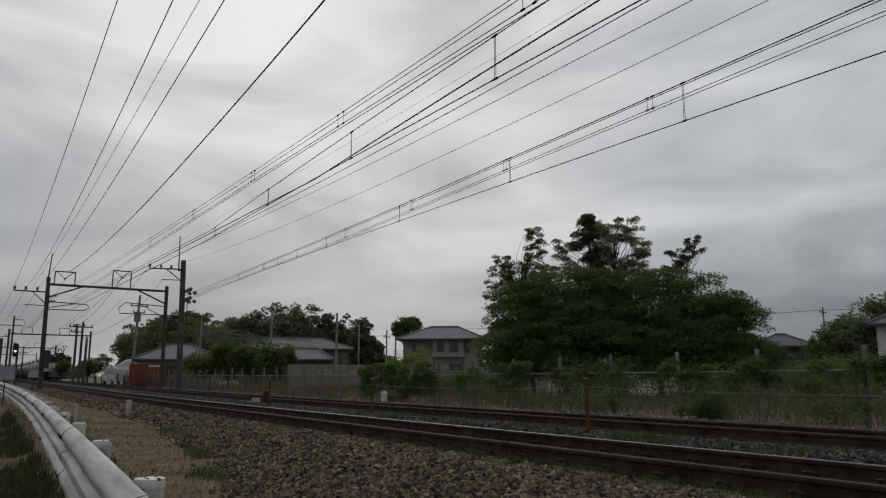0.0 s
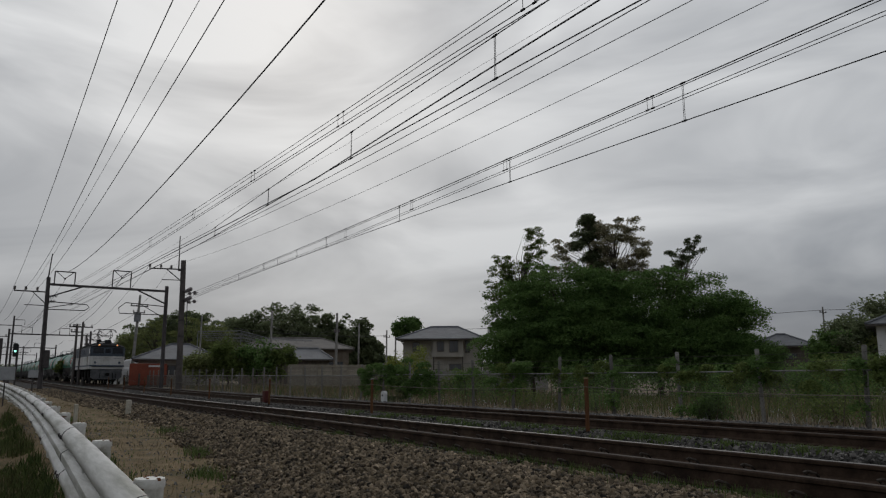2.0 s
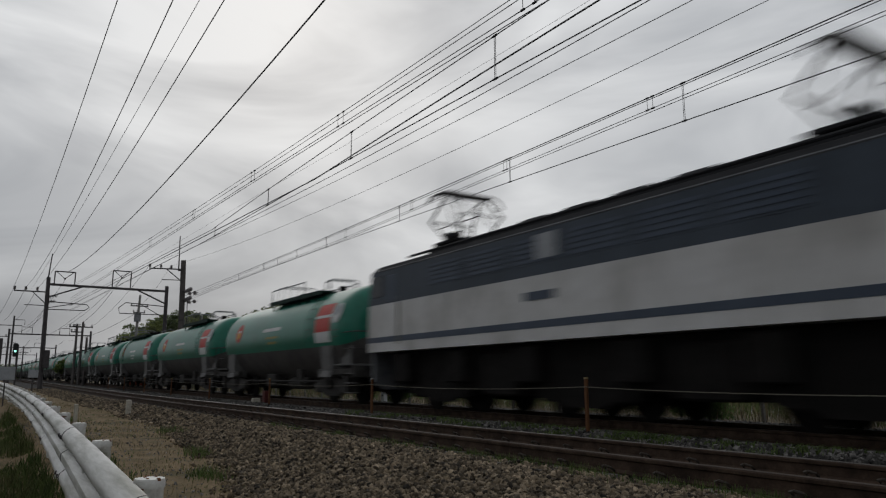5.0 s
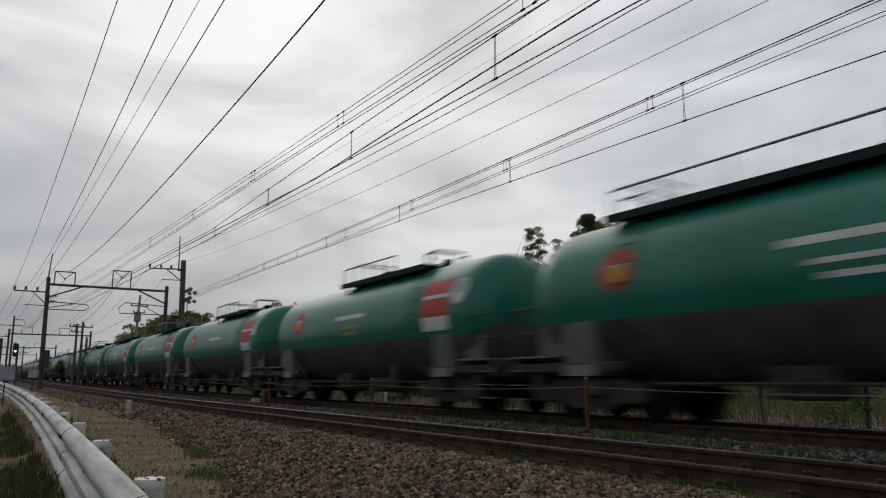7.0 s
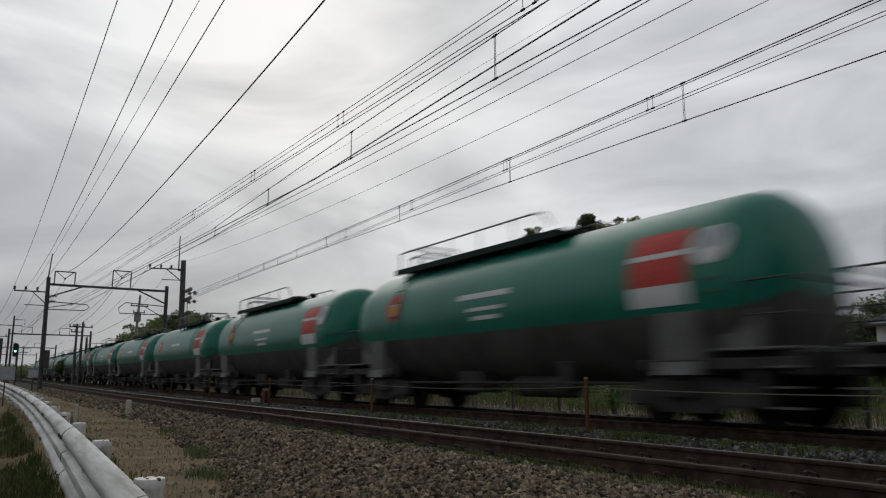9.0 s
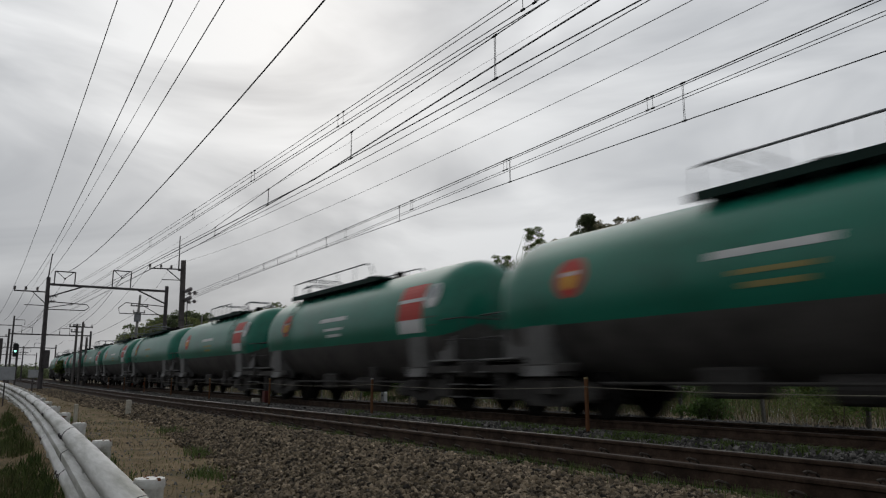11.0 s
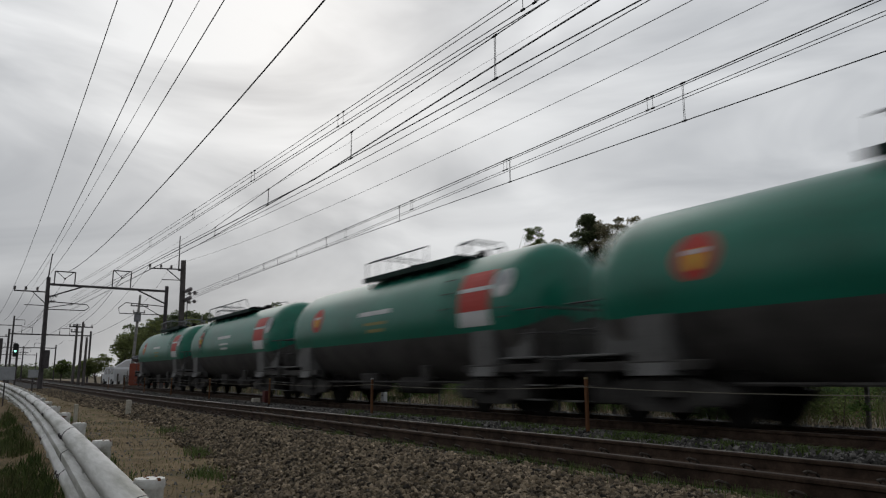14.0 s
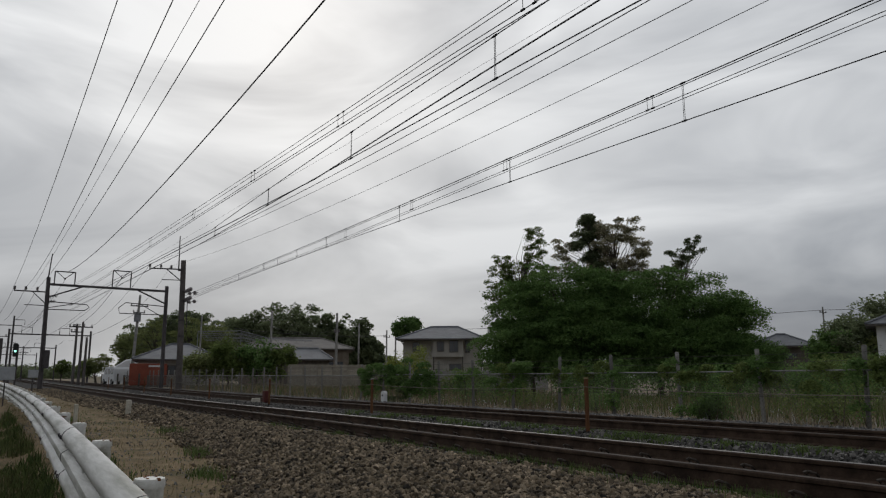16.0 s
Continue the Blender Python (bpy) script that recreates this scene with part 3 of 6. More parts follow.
        y0, y1 = (0.35, 3.0) if d < 0 else (10.57, 13.22)
        u.box(-0.35, 0.35, y0, y1, 0.72, 1.02, 0.03)
        for sx in (-1, 1):
            u.box(sx * 1.16 - 0.07, sx * 1.16 + 0.07, y0, y1 - (0.2 if d < 0 else 0), 0.80, 0.96, 0.02)
            u.box(sx * 1.0 - 0.2, sx * 1.0 + 0.2, yb + d * 1.2 - 0.1, yb + d * 1.2 + 0.1, 0.3, 0.8, 0.02)
        ye = 0.35 if d < 0 else 13.22
        u.box(-1.25, 1.25, ye - 0.08, ye + 0.08, 0.72, 1.04, 0.02)
        part("end_sill", u, M_BOGIE, car, "dusty grey end sill and deck beams")
        dk = Shape()
        y0, y1 = sorted((ye, ye - d * 1.15))
        dk.box(-1.28, 1.28, y0, y1, 1.045, 1.085, 0.01)
        part("end_deck", dk, M_SADDLE, car, "grey chequered end platform")
        sh = Shape()
        y0, y1 = sorted((ye - d * 0.55, ye - d * 1.25))
        for sx in (-1, 1):
            sh = Shape()
            sh.box(sx * 1.02 - 0.02, sx * 1.02 + 0.02, y0, y1, 1.085, 1.60, 0.01)
            part("end_panel", sh, M_SADDLE, car, "grey panel under the tank's end")
        bx = Shape()
        bx.box(-1.22, -0.98, ye - d * 1.95 - 0.22, ye - d * 1.95 + 0.22, 0.42, 0.66, 0.02)
        part("axle_gear", bx, M_BOGIE, car)
        for k in range(3):
            stp = Shape()
            stp.box(-1.30, -1.10, ye - d * 0.12 - 0.18, ye - d * 0.12 + 0.18, 0.32 + k * 0.25, 0.345 + k * 0.25)
            part("step", stp, M_SADDLE, car)
        hr = Shape()
        for sx in (-1, 1):
            hr.tube([(sx * 1.2, ye, 1.0), (sx * 1.2, ye, 1.95), (sx * 1.2, ye - d * 0.75, 1.95)], 0.02, 6)
            hr.tube([(sx * 1.2, ye, 1.5), (sx * 1.2, ye - d * 0.6, 1.5)], 0.015, 6)
        hr.tube([(-1.2, ye, 1.95), (1.2, ye, 1.95)], 0.02, 6)
        hr.tube([(-1.2, ye, 1.5), (1.2, ye, 1.5)], 0.015, 6)
        part("end_railing", hr, M_STEEL_DARK, car)
        cp = Shape()
        cp.box(-0.12, 0.12, min(ye, ye + d * 0.33), max(ye, ye + d * 0.33), 0.76, 0.98, 0.03)
        cp.tube([(0.3, ye, 0.7), (0.3, ye + d * 0.2, 0.45), (0.2, ye + d * 0.3, 0.4)], 0.03, 6)
        part("coupler", cp, M_GRIME, car)
        build_bogie(car, yb)
    eq = Shape()
    eq.box(-0.9, -0.35, 7.4, 8.3, 0.42, 0.85, 0.04)
    eq.box(-1.05, -0.9, 4.6, 4.9, 0.5, 1.0, 0.03)
    eq.tube([(-0.5, 5.0, 0.55), (-0.5, 6.6, 0.55)], 0.2, 14)
    eq.tube([(-1.0, 3.2, 0.62), (-1.0, 10.2, 0.62)], 0.03, 6)
    eq.tube([(0, 6.6, 0.85), (0, 6.6, 0.5)], 0.16, 12)
    part("brake_gear", eq, M_BOGIE, car)
    return car


def build_pantograph(loco, y):
    p = Shape()
    zt, z0, zm = 5.04, 3.95, 4.45
    for d in (-1, 1):
        for sx in (-1, 1):
            foot, knee, tip = (sx * 0.34, y + d * 0.30, z0), (sx * 0.62, y + d * 0.62, zm), (sx * 0.50, y + d * 0.12, zt - 0.06)
            p.tube([foot, knee, tip], 0.032, 6)
            p.tube([(sx * 0.5, y + d * 0.45, (z0 + zm) / 2 + 0.05), (0, y + d * 0.62, zm)], 0.014, 5)
            p.tube([(0, y + d * 0.62, zm), tip], 0.014, 5)
        p.tube([(-0.62, y + d * 0.62, zm), (0.62, y + d * 0.62, zm)], 0.018, 6)
        p.tube([(-0.98, y + d * 0.16, zt - 0.26), (-0.86, y + d * 0.16, zt - 0.08), (-0.66, y + d * 0.16, zt), (0.66, y + d * 0.16, zt), (0.86, y + d * 0.16, zt - 0.08), (0.98, y + d * 0.16, zt - 0.26)], 0.028, 6)
    p.box(-0.66, 0.66, y - 0.17, y + 0.17, zt - 0.012, zt + 0.012)
    part("pantograph", p, M_STEEL_DARK, loco, "raised diamond pantograph")
    b = Shape()
    b.box(-0.55, 0.55, y - 0.6, y + 0.6, 3.84, 3.92, 0.02)
    for sx in (-0.5, 0.5):
        for d in (-0.5, 0.5):
            b.tube([(sx, y + d, 3.55), (sx, y + d, 3.86)], [0.10, 0.07], 10)
    b.tube([(-0.7, y - 0.2, 3.95), (-0.3, y - 0.2, 4.02)], 0.09, 10)
    b.tube([(0.3, y + 0.2, 4.0), (0.6, y + 0.2, 4.0)], 0.09, 10)
    part("pantograph_base", b, M_LOCO_ROOF, loco)


def build_loco():
    """Six-axle electric freight engine; its body front at y = 0, the nose looks down the line."""
    loco = thing("electric_locomotive", "dark blue and cream electric freight locomotive with two raised pantographs", "locomotive")
    H, L = 1.44, 14.9

    def section(y, half, z0, z1, roof):
        return [(-half, y, z0), (-half, y, z1), (-half + 0.10, y, z1 + 0.12), (-half * 0.55, y, roof), (0, y, roof + 0.06), (half * 0.55, y, roof), (half - 0.10, y, z1 + 0.12), (half, y, z1), (half, y, z0)]

    def band(z0, z1, mat, name, label="", off=0.0, rake=True):
        s = Shape()
        rk = lambda z, e: (max(0.0, z - 2.45) * 0.17 if rake else 0.0)
        rows = []
        for z in (z0, z1):
            y0, y1 = rk(z, 0), L - rk(z, 1)
            c = 0.14
            h = H + off
            rows.append([(-h, y0 + c, z), (-h + c, y0 - off, z), (h - c, y0 - off, z), (h, y0 + c, z), (h, y1 - c, z), (h - c, y1 + off, z), (-h + c, y1 + off, z), (-h, y1 - c, z)])
        s.loft(rows)
        part(name, s, mat, loco, label)

    band(1.34, 1.56, M_LOCO_WHITE, "lower_body", "cream white lower strip")
    band(1.56, 1.69, M_LOCO_BAND, "blue_line", "grey blue line", 0.006)
    band(1.69, 2.48, M_LOCO_WHITE, "side_body", "streaked cream white body side")
    band(2.48, 3.28, M_LOCO_BLUE, "upper_body", "dark blue upper body")
    roof = Shape()
    pr = [(-H + 0.005, 3.28), (-H + 0.08, 3.42), (-0.95, 3.56), (-0.4, 3.62), (0.4, 3.62), (0.95, 3.56), (H - 0.08, 3.42), (H - 0.005, 3.28)]
    roof.loft([[(x * k, y, 3.28 + (z - 3.28) * m) for x, z in pr] for y, k, m in ((0.17, 0.97, 0.55), (0.5, 1, 1), (L - 0.5, 1, 1), (L - 0.17, 0.97, 0.55))])
    part("roof", roof, M_LOCO_ROOF, loco, "dark grimy curved roof", True)
    duct = Shape()
    duct.box(-0.8, 0.8, 1.9, L - 1.9, 3.55, 3.74, 0.05)
    for y in (5.4, 6.7, 8.0, 9.3):
        duct.box(-0.6, 0.6, y - 0.45, y + 0.45, 3.7, 3.84, 0.05)
    for sx in (-1, 1):
        duct.tube([(sx * 1.05, 1.5, 3.60), (sx * 1.05, L - 1.5, 3.60)], 0.03, 6)
    part("roof_duct", duct, M_LOCO_ROOF, loco, "dark roof walkway and vents")
    for sx in (-1, 1):
        gt = Shape()
        gt.tube([(sx * 1.43, 0.35, 3.30), (sx * 1.43, L - 0.35, 3.30)], 0.022, 6)
        part("gutter", gt, M_LOCO_SKIRT, loco, "pale roof gutter")
        vr = Shape()
        vr.tube([(sx * 0.745, 0.70, 3.52), (sx * 0.745, 0.20, 3.55)], [0.12, 0.13], 12)
        part("lamp_hood", vr, M_LOCO_ROOF, loco)
    horn = Shape()
    horn.box(-0.22, 0.22, 0.75, 1.2, 3.55, 3.98, 0.04)
    part("whistle_box", horn, M_LOCO_ROOF, loco)
    for end, sg in ((0.0, 1), (L, -1)):
        for sx in (-1, 1):
            w = Shape()
            zz = [2.72, 3.22]
            pts = []
            for z in zz:
                y = end + sg * ((z - 2.45) * 0.17 - 0.012)
                pts.append([(sx * 0.36, y, z), (sx * 1.22, y, z)])
            back = [[(x, y + sg * 0.04, z) for x, y, z in r] for r in pts]
            w.loft([pts[0] + back[0][::-1], pts[1] + back[1][::-1]])
            part("cab_window", w, M_GLASS, loco, "dark cab windscreen")
            f = Shape()
            for x in (0.33, 1.25):
                f.tube([(sx * x, end + sg * ((2.70 - 2.45) * 0.17 - 0.015), 2.70), (sx * x, end + sg * ((3.24 - 2.45) * 0.17 - 0.015), 3.24)], 0.02, 5)
            for z in (2.70, 3.24):
                f.tube([(sx * 0.33, end + sg * ((z - 2.45) * 0.17 - 0.015), z), (sx * 1.25, end + sg * ((z - 2.45) * 0.17 - 0.015), z)], 0.02, 5)
            part("window_frame", f, M_LOCO_BLUE, loco)
            lh = Shape()
            lh.tube([(sx * 0.745, end + sg * 0.40, 3.50), (sx * 0.745, end + sg * 0.13, 3.49)], [0.13, 0.13], 16)
            part("lamp_housing", lh, M_LOCO_BLUE, loco)
            if end == 0.0:
                lg = Shape()
                lg.tube([(sx * 0.745, 0.128, 3.49), (sx * 0.745, 0.115, 3.49)], [0.055, 0.045], 16)
                part("headlamp", lg, M_LAMP, loco, "lit warm headlamp")
            tl = Shape()
            tl.tube([(sx * 1.0, end + sg * 0.02, 1.92), (sx * 1.0, end - sg * 0.07, 1.92)], [0.11, 0.09], 14)
            part("tail_lamp", tl, M_LOCO_BAND, loco)
            cd = Shape()
            xs = sorted((sx * (H - 0.02), sx * (H + 0.012)))
            y0, y1 = sorted((end + sg * 1.05, end + sg * 1.62))
            cd.box(xs[0], xs[1], y0 + 0.08, y1 - 0.08, 2.5, 3.15, 0.01)
            part("cab_door", cd, M_LOCO_BAND, loco, "grimy blue cab door")
            cs = Shape()
            y2 = end + sg * 1.70
            cs.box(xs[0], xs[1], y2 - 0.05, y2 + 0.05, 1.5, 2.45)
            part("stain_streak", cs, M_YELLOW_GRIME, loco, "yellowed grimy streak beside the door")
            sw = Shape()
            y0, y1 = sorted((end + sg * 0.30, end + sg * 0.92))
            sw.box(xs[0], xs[1], y0, y1, 2.66, 3.18, 0.01)
            part("side_window", sw, M_GLASS, loco)
        gd = Shape()
        gd.box(-0.31, 0.31, end - 0.03 if sg > 0 else end - 0.02, end + 0.02 if sg > 0 else end + 0.03, 1.72, 2.46, 0.012)
        part("gangway_door", gd, M_LOCO_WHITE, loco)
        gw = Shape()
        gw.box(-0.22, 0.22, min(end + sg * 0.03, end + sg * 0.13), max(end + sg * 0.03, end + sg * 0.13), 2.78, 3.14, 0.02)
        part("gangway_window", gw, M_GLASS, loco)
        ap = Shape()
        prof = [(-1.3, 1.34), (-1.28, 0.62), (-1.0, 0.44), (1.0, 0.44), (1.28, 0.62), (1.3, 1.34)]
        y0, y1 = sorted((end + sg * 0.10, end + sg * 0.22))
        ap.extrude(prof, y0, y1)
        part("apron", ap, M_LOCO_SKIRT, loco, "grey end apron")
        st = Shape()
        y0, y1 = sorted((end - sg * 0.14, end + sg * 0.12))
        st.box(-0.16, 0.16, min(end, end - sg * 0.78), max(end, end - sg * 0.78), 0.76, 1.0, 0.04)
        for sx in (-0.55, 0.5, 0.75):
            st.tube([(sx, end, 1.0), (sx, end - sg * 0.14, 0.8), (sx, end - sg * 0.1, 0.55)], 0.03, 6)
        part("coupler", st, M_GRIME, loco)
        fs = Shape()
        fs.box(-1.25, 1.25, y0, y1, 1.56, 1.66, 0.02)
        part("front_step", fs, M_LOCO_BAND, loco, "blue front step board")
        hrl = Shape()
        for sx in (-1, 1):
            hrl.tube([(sx * 0.5, end - sg * 0.05, 2.3), (sx * 1.2, end - sg * 0.05, 2.3)], 0.014, 5)
            hrl.tube([(sx * 1.47, end + sg * 1.72, 1.5), (sx * 1.47, end + sg * 1.72, 2.6)], 0.014, 5)
        part("handrail", hrl, M_STEEL, loco)
    # louvres in the dark band, number bar, crest
    for i in range(6):
        y0 = 3.1 + i * 1.5
        lv = Shape()
        lv.box(-H - 0.006, -H + 0.01, y0 - 0.05, y0 + 1.25, 2.68, 3.2)
        panel = part("louvre_panel", lv, M_LOCO_BLUE, loco)
        for k in range(5):
            z = 2.72 + k * 0.095
            lv = Shape()
            lv.box(-H - 0.016, -H + 0.01, y0, y0 + 1.2, z, z + 0.06)
            part("slat", lv, M_LOCO_BAND, panel)
    cr = Shape()
    cr.box(-H - 0.02, -H + 0.02, 7.6, 8.15, 2.75, 3.2, 0.01)
    part("crest", cr, M_BOARD, loco, "pale crest plate")
    nb = Shape()
    nb.box(-H - 0.012, -H + 0.01, 7.7, 8.5, 2.05, 2.2)
    part("number_bar", nb, M_LOCO_BAND, loco)
    un = Shape()
    un.box(-1.05, 1.05, 0.9, L - 0.9, 0.48, 1.34, 0.02)
    for y in (4.9, 9.6):
        un.box(-1.2, 1.2, y - 0.55, y + 0.55, 0.38, 1.2, 0.04)
    un.box(-0.9, 0.9, 0.6, L - 0.6, 0.55, 0.95, 0.03)
    part("underframe", un, M_GRIME, loco)
    for y in (1.6, 3.9, 6.2, 8.7, 11.0, 13.3):
        sb = Shape()
        sb.box(-1.32, -1.02, y - 0.34, y + 0.34, 0.62, 1.28, 0.03)
        part("sand_box", sb, M_GRIME, loco)
    for y in (2.9, L / 2, L - 2.9):
        build_bogie(loco, y, M_GRIME)
    build_pantograph(loco, 3.05)
    build_pantograph(loco, L - 2.4)
    return loco


LOCO_T4 = 25.178                       # where the engine's front is at 4 s
FIRST_CAR = LOCO_T4 + 15.7


def car_y(n):
    return 8.887 - 2.89 + CAR * n      # front coupler of wagon n at 13 s


locomotive = build_loco()
wagons = []
kinds = {}
for k in range(3):
    kinds[k] = build_tank_wagon(k)
used = set()
for n in range(LAST_CAR - 17, LAST_CAR + 1):
    k = 2 if n == -1 else 1 if n in (-11, -7, -6, 3, -3) else 0
    if k not in used:
        used.add(k)
        wagons.append((n, kinds[k]))
    else:
        wagons.append((n, copy_thing(kinds[k], Matrix())))


def motions():
    ts = [0.5 * i for i in range(33)]
    def row(t, y):
        return (t, pose(FAR_X, y, rise(y + 6.8) - 0.017, math.degrees(rise(y + 7.8) - rise(y + 5.8)) / 2, 0, 0))
    walk(locomotive, [row(t, LOCO_T4 - SPEED * (t - 4)) for t in ts])
    for n, car in wagons:
        walk(car, [row(t, car_y(n) - SPEED * (t - 13)) for t in ts])


# ---- overhead line ----
def wire(pts, r=0.008, name="overhead_wire", label="dark overhead line wire strung between masts"):
    s = Shape()
    s.tube(pts, r, 5)
    tagged(new(name, s.mesh(name, M_WIRE)), label, "wire", "overhead line wires")

PY = 58.0                              # the portal's place along the line
NEAR_LINE, FAR_LINE = ((6.22, 5.83), (4.9, 58.0)), ((10.09, 4.69), (12.75, 58.0))
# plan of the run, height along y as a parabola, how far it holds, height at the mast, radius
WIRES = {
    "pair_a": (NEAR_LINE, (6.206, 0.0027, 0.0003), 58, 7.3, 0.007), "pair_b": (NEAR_LINE, (6.138, -0.0002, 0.00033), 58, 7.25, 0.007),
    "aux_a": (NEAR_LINE, (5.827, 0.0176, -0.00015), 26, 6.45, 0.008), "aux_b": (NEAR_LINE, (5.706, 0.0229, -0.00028), 26, 6.3, 0.008),
    "messenger": (NEAR_LINE, (5.910, -0.0018, -0.00094), 23, 6.1, 0.009), "thin": (NEAR_LINE, (5.552, -0.0174, 0.0011), 17, 5.9, 0.0025),
    "thick_near": (NEAR_LINE, (5.538, -0.0158, -0.00071), 15, 5.9, 0.013), "contact": (NEAR_LINE, (5.030, 0.0171, -0.00058), 24, 5.6, 0.010),
    "low_near": (NEAR_LINE, (5.170, -0.030, 0.00128), 18, 5.5, 0.007),
    "far_mess": (FAR_LINE, (5.829, 0.0141, 0.00014), 58, 7.1, 0.011), "far_mess_b": (FAR_LINE, (5.748, 0.0228, -0.00032), 17, 6.9, 0.008),
    "far_aux_a": (FAR_LINE, (5.594, 0.0162, -0.0001), 25, 6.85, 0.007), "far_aux_b": (FAR_LINE, (5.525, 0.0176, -0.00015), 25, 6.8, 0.007),
    "far_contact": (FAR_LINE, (4.902, 0.0427, -0.00022), 58, 6.64, 0.010),
    "feeder_a": (((1.6, 14.56), (1.37, 58)), (9.2, -0.0885, 0.0009), 58, 7.1, 0.010), "feeder_b": (((2.2, 12.2), (2.09, 58)), (8.089, -0.0959, 0.00135), 58, 7.1, 0.010),
    "feeder_c": (((2.6, 11.9), (2.44, 58)), (7.475, -0.0322, 0.00041), 58, 7.05, 0.006), "feeder_d": (((2.9, 11.5), (2.79, 58)), (7.566, -0.0579, 0.00083), 58, 7.1, 0.010),
    "thick": (((4.2, 10.3), (4.55, 58)), (7.115, -0.0416, 0.00106), 58, 8.1, 0.016),
    "pole_a": (((9.5, 7.3), (10.1, 58)), (6.782, 0.0153, 0.00051), 58, 9.4, 0.008), "pole_b": (((11.0, 6.9), (11.6, 58)), (7.186, -0.0076, 0.00078), 58, 9.4, 0.007),
}


def at_y(key, y):
    """The point of a wire at y along the line."""
    ((x0, y0), (x1, y1)), c, hold, end, r = WIRES[key]
    h = min(y, hold)
    z = c[0] + c[1] * h + c[2] * h * h
    if y > hold:
        z += (end - z) * (y - hold) / (58.0 - hold)
    return Vector((x0 + (x1 - x0) * (y - y0) / (y1 - y0), y, z))


for key in WIRES:
    wire([at_y(key, y) for y in (-30, -20, -12, -6, -2, 1, 3, 5, 7, 9, 11, 13, 15, 17, 19, 21, 23, 25, 28, 32, 36, 40, 45, 50, 54, 58)], WIRES[key][4])


def build_dropper(w0, w1, y, pair=0.0):
    s = Shape()
    for d in ((-pair, pair) if pair else (-0.015, 0.015)):
        s.tube([at_y(w0, y + d), at_y(w1, y + d)], 0.005, 5)
        for k in (w0, w1):
            s.tube([at_y(k, y + d - 0.04), at_y(k, y + d + 0.04)], 0.018, 6)
    tagged(new("wire_dropper", s.mesh("wire_dropper", M_WIRE)), "thin dropper clamped between two overhead wires", "wire dropper", "droppers of the overhead line")


for y in (8.35, 13.21, 18.03, 22.72):
    build_dropper("messenger", "contact", y)
for y in (8.24, 13.75, 19.96, 26.67, 33.32, 40.91):
    build_dropper("far_mess", "far_contact", y)
for y in (7.55, 13.76, 19.34, 25.4, 32.2):
    build_dropper("pair_a", "aux_a", y, 0.13)
for y in (9.05, 13.95, 19.1, 24.6, 30.4, 35.7):
    build_dropper("far_mess", "far_aux_a", y, 0.07)


def insulators(parent, x, y, z, up=0.35, n=3):
    s = Shape()
    s.tube([(x, y, z), (x, y, z + up)], 0.03, 6)
    for i in range(n):
        zz = z + up * (0.35 + 0.5 * i / max(1, n - 1))
        s.tube([(x, y, zz - 0.04), (x, y, zz), (x, y, zz + 0.04)], [0.06, 0.11, 0.05], 10)
    part("insulator", s, M_PORCELAIN, parent, "grey ribbed insulator")


def string_insulators(parent, a, b, n=5):
    s = Shape()
    a, b = Vector(a), Vector(b)
    s.tube([a, b], 0.02, 5)
    d = (b - a)
    for i in range(n):
        c = a + d * ((i + 0.7) / (n + 0.4))
        e = d.normalized() * 0.05
        s.tube([c - e, c, c + e], [0.04, 0.15, 0.04], 10)
    part("insulator_string", s, M_PORCELAIN, parent, "string of grey disc insulators")


